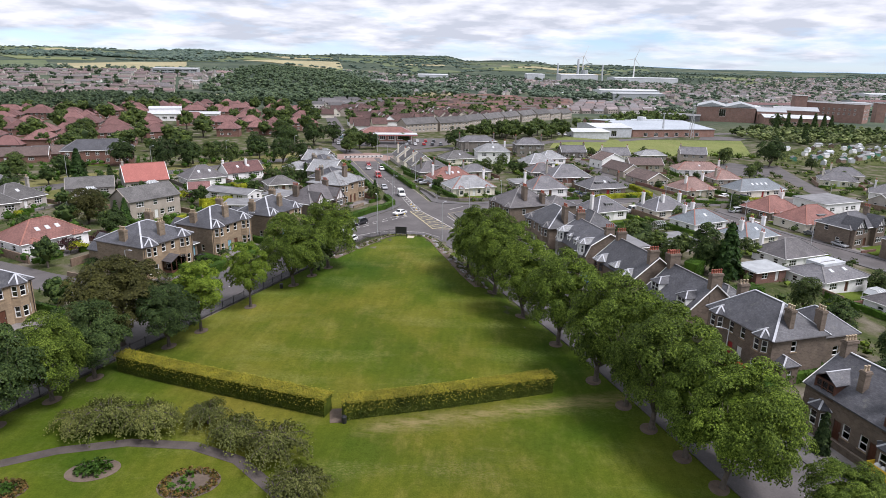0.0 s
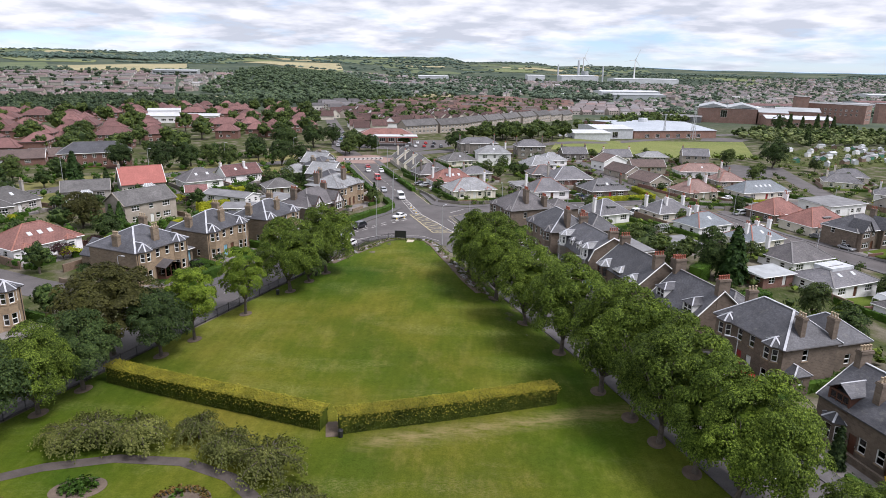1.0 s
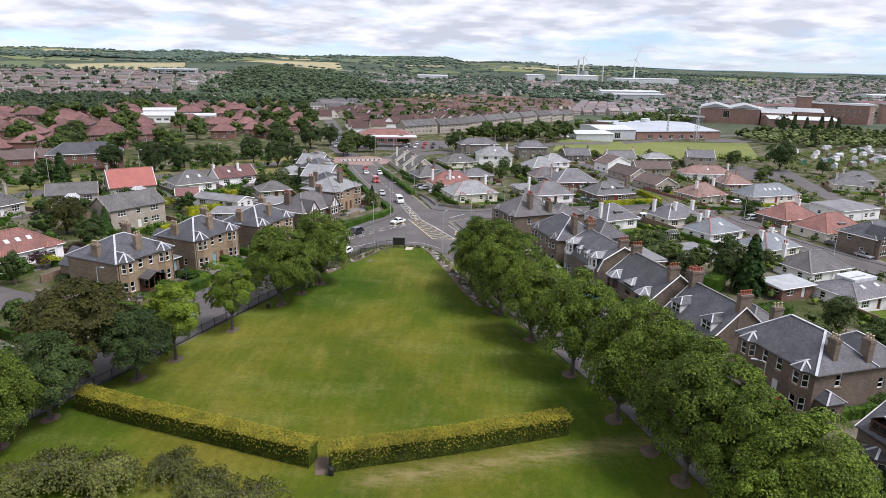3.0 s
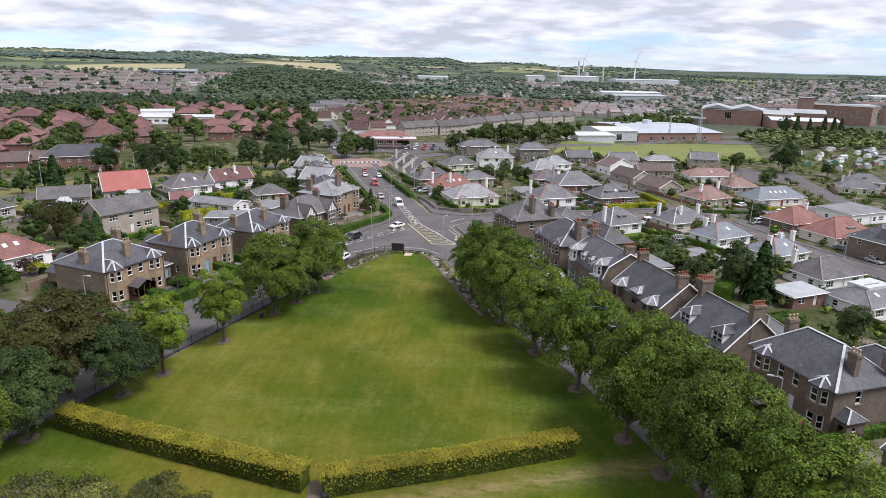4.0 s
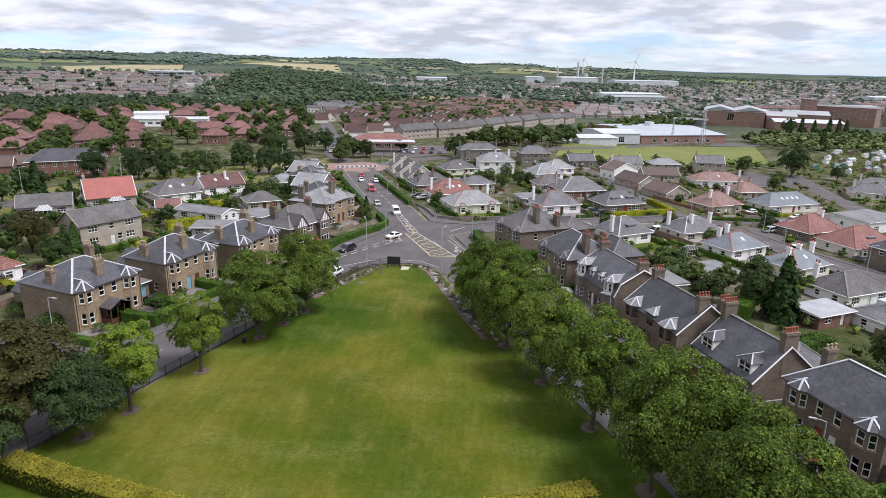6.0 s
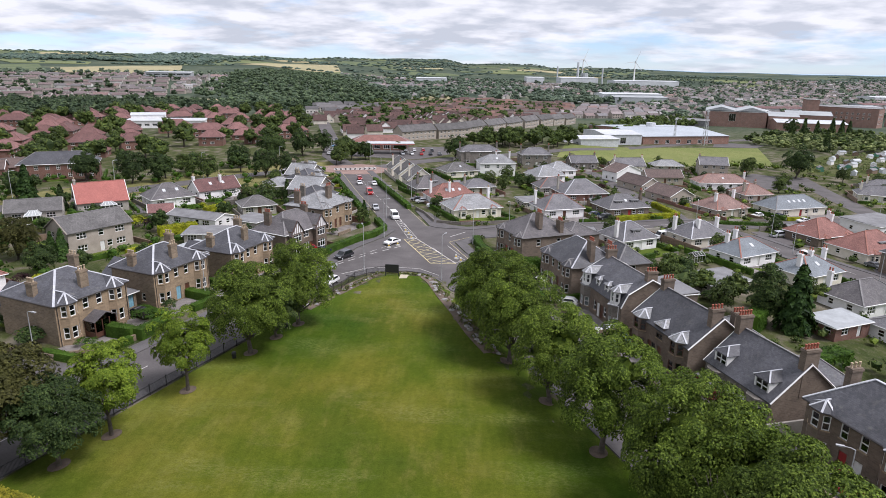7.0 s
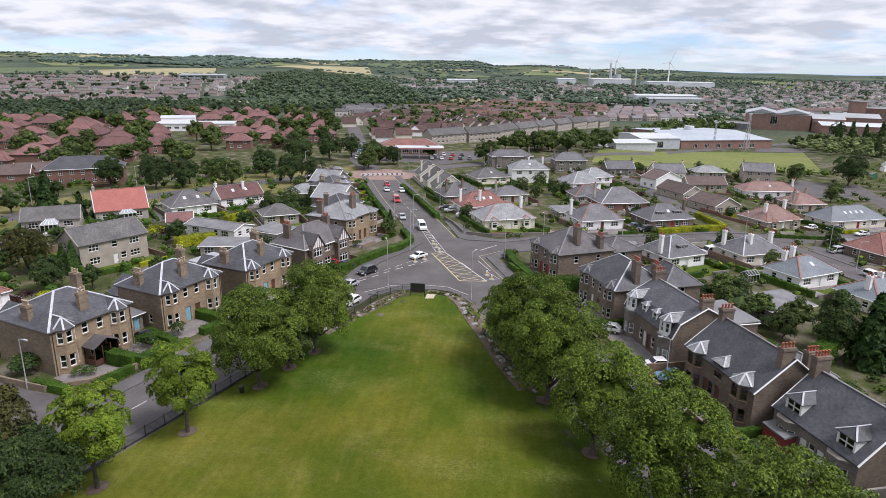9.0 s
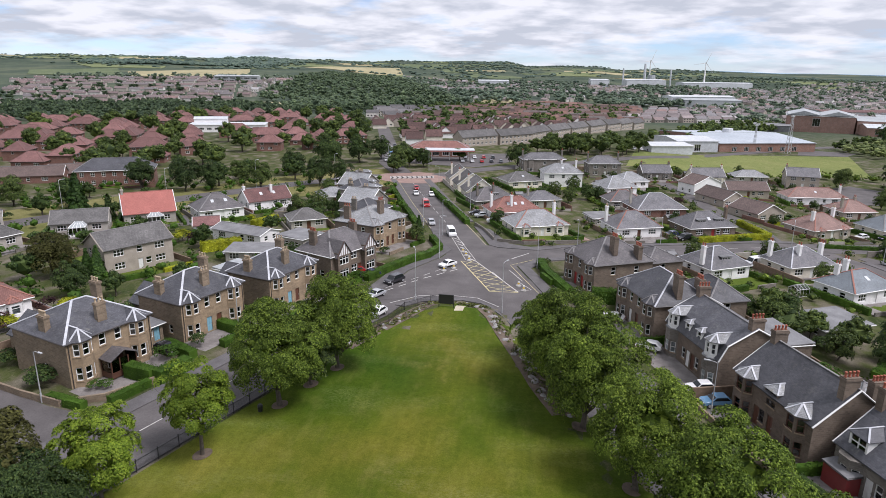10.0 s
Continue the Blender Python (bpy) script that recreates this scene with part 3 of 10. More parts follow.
        self.f.append(tuple(k0 + (len(profile) - 1) * n + k for k in range(n)))

    def slab(self, polys, thick):
        """Roof planes with a thickness: tops, undersides and closed edges."""
        seen = {}
        for p in polys:
            self.poly(p)
            self.poly([(x, y, z - thick) for x, y, z in reversed(p)])
            q = [tuple(round(c, 3) for c in v) for v in p]
            for a, b in zip(q, q[1:] + q[:1]):
                if (b, a) in seen:
                    del seen[(b, a)]
                else:
                    seen[(a, b)] = True
        for a, b in seen:
            self.poly([a, (a[0], a[1], a[2] - thick), (b[0], b[1], b[2] - thick), b])

    def mesh(self, name, mat, smooth=False):
        me = bpy.data.meshes.new(name)
        me.from_pydata(self.v, [], self.f)
        me.materials.append(mat)
        uv = me.uv_layers.new(name="UVMap")
        co = np.array(self.v, dtype=np.float64)
        out = np.zeros((len(me.loops), 2))
        i = 0
        for f in self.f:
            p = co[list(f)]
            n = np.cross(p[1] - p[0], p[2] - p[0])
            ln = np.linalg.norm(n)
            n = n / ln if ln > 1e-9 else np.array((0, 0, 1.0))
            u = np.array((-n[1], n[0], 0.0))
            lu = np.linalg.norm(u)
            u = u / lu if lu > 0.05 else np.array((1.0, 0, 0))
            w = np.cross(n, u)
            out[i:i + len(f), 0] = p @ u
            out[i:i + len(f), 1] = p @ w
            i += len(f)
        uv.data.foreach_set("uv", out.ravel())
        if smooth:
            me.polygons.foreach_set("use_smooth", [True] * len(me.polygons))
        me.update()
        return me


def part(name, shape, mat, parent, label="", loc=None, rz=0.0, smooth=False):
    """One part of a thing, from a Shape or a shared mesh."""
    me = shape.mesh(name, mat, smooth) if isinstance(shape, Shape) else shape
    ob = new(name, me)
    if parent is not None:
        ob.parent = parent
    if loc is not None:
        ob.location = loc
    if rz:
        ob.rotation_euler = (0, 0, rz)
    if label:
        ob["label"] = label
    return ob


def base(name, x, y, z, deg, label, category, group="", kind=""):
    if len(label.split()) < 4:
        label += " in the town"
    ob = new(name)
    ob.empty_display_size = 0.5
    ob.matrix_world = pose(x, y, z, 0, 0, deg)
    return tagged(ob, label, category, group, kind)


def thing_mesh(name, shape, mat, label, category, group="", kind="", smooth=False):
    me = shape.mesh(name, mat, smooth) if isinstance(shape, Shape) else shape
    return tagged(new(name, me), label, category, group, kind)


# ---- the lie of the land


def smooth_step(a, b, x):
    k = min(1.0, max(0.0, (x - a) / (b - a)))
    return k * k * (3 - 2 * k)


def park_in(x, y):
    """Metres inside the park's wedge (minus: outside)."""
    return min((x + 42.5 - 0.374 * (y - 82)) * 0.937, (27.5 - 0.365 * (y - 61.4) - x) * 0.94, 149.5 - y)


SKYLINE = [(-0.72, 72), (-0.55, 70), (-0.42, 68), (-0.30, 66), (-0.25, 60), (-0.17, 62), (-0.1, 72), (-0.03, 66), (0.0, 40), (0.05, 49), (0.1, 46),
           (0.14, 30), (0.19, 36), (0.24, 28), (0.3, 24), (0.34, 19), (0.45, 17), (0.8, 17), (1.2, 17)]


def skyline(k):
    if k <= SKYLINE[0][0]:
        return SKYLINE[0][1]
    for (a, za), (b, zb) in zip(SKYLINE, SKYLINE[1:]):
        if k <= b:
            return za + (zb - za) * smooth_step(a, b, k)
    return SKYLINE[-1][1]


UPLAND = [(-0.8, 25), (-0.45, 25), (-0.36, 26), (-0.30, 29), (-0.24, 22), (-0.15, 7), (-0.08, 0)]


def upland(k):
    """Height of the estate's slope and of the wooded hill, by bearing."""
    if k <= UPLAND[0][0]:
        return UPLAND[0][1]
    for (a, za), (b, zb) in zip(UPLAND, UPLAND[1:]):
        if k <= b:
            return za + (zb - za) * smooth_step(a, b, k)
    return 0.0


def ground(x, y):
    z = -0.0155 * max(-60.0, min(40.0, x))
    k = 1 - smooth_step(0, 4, park_in(x, y))
    right = smooth_step(-25, 0, x)
    z -= k * 1.3 * (right * smooth_step(80, 118, y) + (1 - right) * smooth_step(125, 160, y))
    z -= 4.0 * smooth_step(165, 310, y)
    z -= 2.5 * smooth_step(55, 105, x)
    d = math.hypot(x * 0.6, y)
    z -= 16 * smooth_step(350, 1200, d)
    hill = upland(x / y) * smooth_step(850, 1450, y) if y > 850 else 0.0
    z += hill
    r = math.hypot(x, y)
    if r > 1500 and y > 0:
        z += (skyline(x / max(y, 1.0)) + 20 - hill) * smooth_step(1800, 4500, r)
        z += 16 * smooth_step(1900, 2600, r) * (1 - smooth_step(2600, 3900, r)) * noise.noise((x / 600, y / 420, 3.3))
        z += 9 * smooth_step(2400, 3200, r) * noise.noise((x / 330, y / 260, 1.7))
    return z


def axis(lo, hi, fine_lo, fine_hi, step):
    vals = list(np.arange(fine_lo, fine_hi + step / 2, step))
    s, p = step, fine_hi
    while p < hi:
        s *= 1.055
        p = min(p + s, hi)
        vals.append(p)
    s, p = step, fine_lo
    while p > lo:
        s *= 1.07
        p = max(p - s, lo)
        vals.insert(0, p)
    return vals


def sheet(name, xs, ys, mat, label, category):
    nx = len(xs)
    v = [(x, y, ground(x, y)) for y in ys for x in xs]
    f = [(j * nx + i, j * nx + i + 1, (j + 1) * nx + i + 1, (j + 1) * nx + i) for j in range(len(ys) - 1) for i in range(nx - 1)]
    me = bpy.data.meshes.new(name)
    me.from_pydata(v, [], f)
    me.materials.append(mat)
    me.polygons.foreach_set("use_smooth", [True] * len(f))
    return tagged(new(name, me), label, category, "", "structure")


from mathutils import geometry as plane_geometry


def inside(p, ring):
    x, y = p
    c = False
    for (x0, y0), (x1, y1) in zip(ring, ring[1:] + ring[:1]):
        if (y0 > y) != (y1 > y) and x < (x1 - x0) * (y - y0) / (y1 - y0) + x0:
            c = not c
    return c


def resample(ring, step, closed=True):
    out = []
    pairs = list(zip(ring, ring[1:] + ring[:1])) if closed else list(zip(ring, ring[1:]))
    for (x0, y0), (x1, y1) in pairs:
        n = max(1, int(math.hypot(x1 - x0, y1 - y0) / step))
        out += [(x0 + (x1 - x0) * k / n, y0 + (y1 - y0) * k / n) for k in range(n)]
    if not closed:
        out.append(ring[-1])
    return out


def drape(ring, lift, step=2.5, skirt=0.25):
    """A patch laid on the land, with its edge as a small step."""
    b = resample(ring, step)
    xs, ys = [p[0] for p in b], [p[1] for p in b]
    pts = list(b)
    x = min(xs) + step * 0.5
    while x < max(xs):
        y = min(ys) + step * 0.5
        while y < max(ys):
            if inside((x, y), b) and min((x - px) ** 2 + (y - py) ** 2 for px, py in b) > (step * 0.45) ** 2:
                pts.append((x, y))
            y += step
        x += step
    n = len(b)
    v, _, f, *_ = plane_geometry.delaunay_2d_cdt([Vector(p) for p in pts], [(i, (i + 1) % n) for i in range(n)], [], 1, 1e-4)
    s = Shape()
    s.v = [(p.x, p.y, ground(p.x, p.y) + lift) for p in v]
    for t in f:
        a, c, d = (v[i] for i in t[:3])
        cross = (c.x - a.x) * (d.y - a.y) - (c.y - a.y) * (d.x - a.x)
        s.f.append(tuple(t) if cross > 0 else tuple(reversed(t)))
    sgn = sum(x0 * y1 - x1 * y0 for (x0, y0), (x1, y1) in zip(b, b[1:] + b[:1]))
    loop = b if sgn > 0 else list(reversed(b))
    for (x0, y0), (x1, y1) in zip(loop, loop[1:] + loop[:1]):
        z0, z1 = ground(x0, y0) + lift, ground(x1, y1) + lift
        s.poly([(x0, y0, z0), (x0, y0, z0 - skirt), (x1, y1, z1 - skirt), (x1, y1, z1)])
    return s


def ribbon(line, left, right):
    """The outline of a strip along a line, from offset left to offset right (metres to the right of its run)."""
    a, b = [], []
    for i, p in enumerate(line):
        q0, q1 = line[max(i - 1, 0)], line[min(i + 1, len(line) - 1)]
        dx, dy = q1[0] - q0[0], q1[1] - q0[1]
        ln = math.hypot(dx, dy)
        nx, ny = dy / ln, -dx / ln
        a.append((p[0] + nx * left, p[1] + ny * left))
        b.append((p[0] + nx * right, p[1] + ny * right))
    return a + b[::-1]


def at_offset(line, off):
    return ribbon(line, off, off)[:len(line)]


XS = axis(-5200, 5200, -112, 130, 2.2)
YS = axis(-1500, 4950, 24, 262, 2.2)
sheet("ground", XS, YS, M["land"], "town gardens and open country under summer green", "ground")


RINGS = []


def surface(name, ring, lift, mat, label, category, step=2.5, skirt=0.25):
    if name in ("road", "pavement", "car_park", "forecourt"):
        RINGS.append(ring)
    return thing_mesh(name, drape(ring, lift, step, skirt), M[mat], label, category, "", "structure")


def fence_x(y):
    return -42.5 + 0.374 * (y - 82)


def east_x(y):
    return 28.4 - 0.3425 * (y - 55.9)


LAWN = [(fence_x(y) + 0.3, y) for y in (-30, 60, 100, 130, 143)] + [(-14.5, 149.2), (-11, 150.6), (-7.5, 149.6), (-4.2, 145)] + [(east_x(y) - 0.2, y) for y in (138, 110, 80, 50, -30)]
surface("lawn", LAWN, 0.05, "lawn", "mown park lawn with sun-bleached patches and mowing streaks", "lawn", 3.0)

# streets: the line of each carriageway's middle
WEST = [(fence_x(y) - 6.5, y) for y in (-40, 50, 90, 125, 143)] + [(-24.5, 152), (-21.0, 160.5), (-18.0, 168)]
EAST = [(east_x(y) + 6.6, y) for y in (-40, 50, 90, 125, 140)] + [(1.5, 152), (-3.0, 166)]
MAIN = [(-7.5, 165), (-10.5, 178), (-14.2, 191), (-22, 217), (-32, 250), (-41.5, 283), (-46, 297)]
CROSS = [(-4, 184), (10, 189.5), (33, 197.2), (55, 204.2), (72, 209.8), (95, 219.5), (120, 229), (146, 237)]
ESTATE = [(70.5, 209), (75, 198), (79.3, 184.5), (84.3, 172.5), (90, 162), (97.5, 151), (107, 136), (118, 112), (128, 70)]
NORTHEAST = [(136, 235), (141, 258), (150, 300), (156, 330)]
LANE = [(64, 211), (66, 232), (62, 262), (60, 300), (57, 318)]
BYPASS = [(-150, 150), (-128, 196), (-108, 238), (-86, 276), (-64, 300), (-46, 306)]
NORTH = [(-52, 312), (-64, 340), (-72, 385), (-88, 450), (-110, 540), (-150, 680)]
RINGROAD = [(-36, 310), (-22, 330), (2, 350), (30, 372), (60, 398), (100, 430), (190, 500), (300, 560)]
SIDE = [(-43.5, 98.5), (-56, 100.5), (-75, 107), (-100, 118), (-130, 140)]
surface("road", ribbon(WEST, -4.2, 4.2), 0.05, "asphalt", "grey asphalt street beside the park railings", "road")
surface("road", ribbon(EAST, -4.4, 4.4), 0.056, "asphalt", "grey asphalt street between park trees and stone houses", "road")
surface("road", ribbon(MAIN, -5.6, 5.6), 0.062, "asphalt", "wide grey asphalt main road with centre hatching", "road")
surface("road", ribbon(CROSS, -4.7, 4.7), 0.058, "asphalt", "grey asphalt estate road between bungalows", "road")
surface("road", ribbon(ESTATE, -4.4, 4.4), 0.052, "asphalt", "grey asphalt estate road with parked cars", "road")
surface("driveway", [(84.5, 190.5), (91.6, 189.6), (88.2, 200.5), (84.0, 206.0), (80.4, 203.0)], 0.1, "asphalt", "tarmac forecourt before a red-roofed bungalow", "driveway", 4)
surface("driveway", [(93.4, 167.2), (103.5, 163.0), (104.5, 171.5), (96.0, 174.6)], 0.1, "asphalt", "tarmac forecourt with parked cars", "driveway", 4)
surface("road", ribbon(NORTHEAST, -4.0, 4.0), 0.048, "asphalt", "grey asphalt road leading to the allotments", "road", 4)
surface("road", ribbon(LANE, -3.0, 3.0), 0.05, "asphalt", "narrow asphalt lane among bungalows", "road", 4)
surface("road", ribbon(SIDE, -3.6, 3.6), 0.046, "asphalt", "grey asphalt side street", "road", 4)
surface("road", ribbon(BYPASS, -5, 5), 0.10, "asphalt", "distant grey dual road between grass verges", "road", 5)
surface("road", ribbon(NORTH, -4.5, 4.5), 0.16, "asphalt", "distant grey road out of the roundabout", "road", 8)
surface("road", ribbon(RINGROAD, -4.5, 4.5), 0.14, "asphalt", "distant grey road beside the playing field", "road", 8)
surface("verge", ribbon(BYPASS, 5, 24), 0.05, "verge", "dry grass verge beside the dual road", "grass", 6)
surface("verge", ribbon(BYPASS, -20, -5), 0.05, "verge", "dry grass verge beside the dual road", "grass", 6)
JUNCTION = [(-27.6, 148), (-19, 151.8), (-13.5, 153.2), (-8.5, 152.8), (-5.0, 149.5), (-1.5, 142), (7.2, 142.5), (4.8, 155), (-1.5, 175.5), (2.5, 182.2), (3.0, 189.5),
            (-6.0, 190.2), (-8.0, 192), (-19.5, 192), (-16.4, 185.6), (-18.3, 178.5), (-23.5, 167.5)]
surface("road", JUNCTION, 0.068, "asphalt", "wide asphalt junction with a yellow box", "road", 2.0)
RB = [(-46 + 14.5 * math.cos(a), 302 + 14.5 * math.sin(a)) for a in np.linspace(0, 2 * math.pi, 28, endpoint=False)]
surface("road", RB, 0.12, "redway", "roundabout carriageway with reddish surfacing", "road", 4)

# pavements, a kerb's height above the streets
for nm, ring in (("pavement", ribbon(WEST[:5], -6.6, -4.2)), ("pavement", ribbon(WEST[:4], 4.2, 6.0)),
                 ("pavement", ribbon(EAST[:5], 4.4, 6.6)), ("pavement", ribbon(EAST[:5], -6.3, -4.4)),
                 ("pavement", ribbon(MAIN[3:], 5.6, 8.2)), ("pavement", ribbon(MAIN[3:], -7.8, -5.6)),
                 ("pavement", ribbon(CROSS[1:5], -6.7, -4.7)), ("pavement", ribbon(CROSS[1:5], 4.7, 6.7)),
                 ("pavement", ribbon(ESTATE[1:], -6.4, -4.4)), ("pavement", ribbon(ESTATE[1:], 4.4, 6.4))):
    surface(nm, ring, 0.17, "pavement", "grey pavement behind a concrete kerb", "pavement", 2.5, 0.4)
surface("pavement", [(-30.8, 147), (-27.8, 148.2), (-23.7, 167.6), (-18.6, 178.5), (-16.7, 185.6), (-19.8, 192), (-20.8, 200), (-23.4, 208), (-24.6, 207.2), (-22.3, 197), (-19.3, 186), (-22.5, 177.5), (-27.5, 165)],
        0.175, "pavement", "grey corner pavement behind a kerb", "pavement", 2.0, 0.4)
surface("pavement", [(7.4, 142.8), (10.2, 143.5), (7.4, 155.5), (1.6, 174.5), (5.2, 180.8), (12, 184.2), (11, 186), (2.8, 182), (-1.2, 175.5), (5.0, 155)],
        0.178, "pavement", "grey corner pavement behind a kerb", "pavement", 2.0, 0.4)
surface("pavement", [(-6.1, 190.4), (3.2, 189.8), (9, 193.5), (8, 195.6), (1.5, 192.6), (-3.6, 194.6), (-9, 210), (-13.5, 212.4), (-8.2, 192.2)],
        0.181, "pavement", "grey corner pavement behind a kerb", "pavement", 2.0, 0.4)
surface("pavement", [(-15.0, 150.4), (-11, 152), (-7.3, 151), (-3.4, 145.5), (-1.4, 141), (0.4, 141.4), (-1.8, 142.4), (-5.2, 149.8), (-8.6, 153.1), (-13.5, 153.5), (-19, 152.1), (-22.3, 146.5), (-20.5, 146.2), (-18, 149.6)],
        0.184, "pavement", "grey pavement round the tip of the park", "pavement", 2.0, 0.4)

# ---- walls, windows, roofs
CACHE = {}


def wall_run(s, p0, p1, z0, z1, holes, thick=0.3):
    """A wall from p0 to p1 (outside to the right of that run) with openings (u0, u1, v0, v1) through it."""
    dx, dy = p1[0] - p0[0], p1[1] - p0[1]
    ln = math.hypot(dx, dy)
    dx, dy = dx / ln, dy / ln
    us = sorted({0.0, ln, *[h[0] for h in holes], *[h[1] for h in holes]})
    vs = sorted({z0, z1, *[h[2] for h in holes], *[h[3] for h in holes]})

    def pt(u, v, k):
        return (p0[0] + dx * u - dy * k, p0[1] + dy * u + dx * k, v)

    for a, b in zip(us, us[1:]):
        for c, d in zip(vs, vs[1:]):
            if any(h[0] <= a + 1e-6 and h[1] >= b - 1e-6 and h[2] <= c + 1e-6 and h[3] >= d - 1e-6 for h in holes):
                continue
            s.poly([pt(a, c, 0), pt(b, c, 0), pt(b, d, 0), pt(a, d, 0)])
            if holes:
                s.poly([pt(b, c, thick), pt(a, c, thick), pt(a, d, thick), pt(b, d, thick)])
    for a, b, c, d in holes:
        s.poly([pt(a, c, 0), pt(a, d, 0), pt(a, d, thick), pt(a, c, thick)])
        s.poly([pt(b, d, 0), pt(b, c, 0), pt(b, c, thick), pt(b, d, thick)])
        s.poly([pt(b, c, 0), pt(a, c, 0), pt(a, c, thick), pt(b, c, thick)])
        s.poly([pt(a, d, 0), pt(b, d, 0), pt(b, d, thick), pt(a, d, thick)])


def lattice(s, xs, zs, holes, y0, y1):
    """A plate in the wall's plane with openings through it, as one joined piece."""
    def solid(i, k):
        return 0 <= i < len(xs) - 1 and 0 <= k < len(zs) - 1 and (i, k) not in holes
    at = {}

    def vid(i, k, y):
        if (i, k, y) not in at:
            at[(i, k, y)] = len(s.v)
            s.v.append((xs[i], y, zs[k]))
        return at[(i, k, y)]

    for i in range(len(xs) - 1):
        for k in range(len(zs) - 1):
            if not solid(i, k):
                continue
            s.f.append((vid(i, k, y0), vid(i + 1, k, y0), vid(i + 1, k + 1, y0), vid(i, k + 1, y0)))
            s.f.append((vid(i, k, y1), vid(i, k + 1, y1), vid(i + 1, k + 1, y1), vid(i + 1, k, y1)))
            if not solid(i - 1, k):
                s.f.append((vid(i, k, y1), vid(i, k, y0), vid(i, k + 1, y0), vid(i, k + 1, y1)))
            if not solid(i + 1, k):
                s.f.append((vid(i + 1, k, y0), vid(i + 1, k, y1), vid(i + 1, k + 1, y1), vid(i + 1, k + 1, y0)))
            if not solid(i, k - 1):
                s.f.append((vid(i, k, y1), vid(i + 1, k, y1), vid(i + 1, k, y0), vid(i, k, y0)))
            if not solid(i, k + 1):
                s.f.append((vid(i, k + 1, y0), vid(i + 1, k + 1, y0), vid(i + 1, k + 1, y1), vid(i, k + 1, y1)))


def window_meshes(w, h, style, mat):
    key = ("win", round(w, 2), round(h, 2), style, mat)
    if key not in CACHE:
        t = 0.09 if style != "far" else 0.14
        n = 1 if w < 1.3 else (2 if w < 2.0 else 3)
        xs = [-w / 2]
        for k in range(n):
            a, b = -w / 2 + w * k / n, -w / 2 + w * (k + 1) / n
            xs += [a + (t if k == 0 else 0.05), b - (t if k == n - 1 else 0.05)]
        xs.append(w / 2)
        mid = {"sash": [h * 0.5 - 0.045, h * 0.5 + 0.045], "top": [h * 0.68 - 0.04, h * 0.68 + 0.04]}.get(style, [])
        zs = [0, t] + mid + [h - t, h]
        s = Shape()
        lattice(s, xs, zs, {(i, k) for i in range(1, len(xs) - 1, 2) for k in range(1, len(zs) - 1, 2)}, -0.05, 0.07)
        g = Shape()
        g.box(-w / 2 + t * 0.5, w / 2 - t * 0.5, 0.015, 0.035, t * 0.5, h - t * 0.5)
        c = Shape()
        for k in range(5):
            a, b = w * 0.22 * k / 5, w * 0.22 * (k + 1) / 5
            y = 0.2 + (0.03 if k % 2 else 0.0)
            c.v += [(a, y, 0.0), (a, y, h)]
        c.f = [(2 * k, 2 * k + 2, 2 * k + 3, 2 * k + 1) for k in range(4)]
        sl = Shape()
        sl.box(-w / 2 - 0.1, w / 2 + 0.1, -0.2, 0.05, -0.13, -0.002)
        if style == "far":
            nf = len(s.f)
            k0 = len(s.v)
            s.v += g.v
            s.f += [tuple(k0 + i for i in q) for q in g.f]
            fm = s.mesh("window", M[mat])
            fm.materials.append(M["glass"])
            fm.polygons.foreach_set("material_index", [0] * nf + [1] * len(g.f))
            CACHE[key] = (fm, None, None, None)
            return CACHE[key]
        CACHE[key] = (s.mesh("window", M[mat]), g.mesh("pane", M["glass"]), c.mesh("curtain", M["blind"]), sl.mesh("window_sill", M["ashlar"]))
    return CACHE[key]


def add_window(parent, p0, ang, u, v, w, h, style="sash", mat="white", sill=False, curtain=True):
    frame_me, pane, cloth, sill_me = window_meshes(w, h, style, mat)
    c, s_ = math.cos(ang), math.sin(ang)
    loc = (p0[0] + c * u - s_ * 0.13, p0[1] + s_ * u + c * 0.13, v)
    win = part("window", frame_me, None, parent, "", loc, ang)
    if pane is None:
        return win
    part("pane", pane, None, win).visible_shadow = False
    if curtain:
        part("curtain", cloth, None, win, "", (-w / 2 + 0.03, 0, 0))
        part("curtain", cloth, None, win, "", (w / 2 - 0.03 - w * 0.18, 0, 0))
    if sill:
        part("window_sill", sill_me, None, win)
    return win


def add_door(parent, p0, ang, u, w, h, mat, knob=True):
    key = ("door", w, h, mat)
    if key not in CACHE:
        s = Shape()
        s.box(-w / 2, w / 2, 0.0, 0.06, 0, h)
        for z0, z1 in ((0.2, 0.85), (1.05, h - 0.2)):
            for x0, x1 in ((-w / 2 + 0.12, -0.06), (0.06, w / 2 - 0.12)):
                s.box(x0, x1, -0.03, 0.0, z0, z1)
        k = Shape()
        k.box(w / 2 - 0.14, w / 2 - 0.08, -0.09, -0.0, 0.98, 1.1)
        CACHE[key] = (s.mesh("door", M[mat]), k.mesh("door_handle", M["galv"]))
    c, s_ = math.cos(ang), math.sin(ang)
    d = part("door", CACHE[key][0], None, parent, "", (p0[0] + c * u - s_ * 0.14, p0[1] + s_ * u + c * 0.14, 0.12), ang)
    if knob:
        part("door_handle", CACHE[key][1], None, d)
    return d


def cap_line(s, edges, w=0.26, h=0.1):
    for a, b in edges:
        s.beam((a[0], a[1], a[2] + 0.02), (b[0], b[1], b[2] + 0.02), w, h)


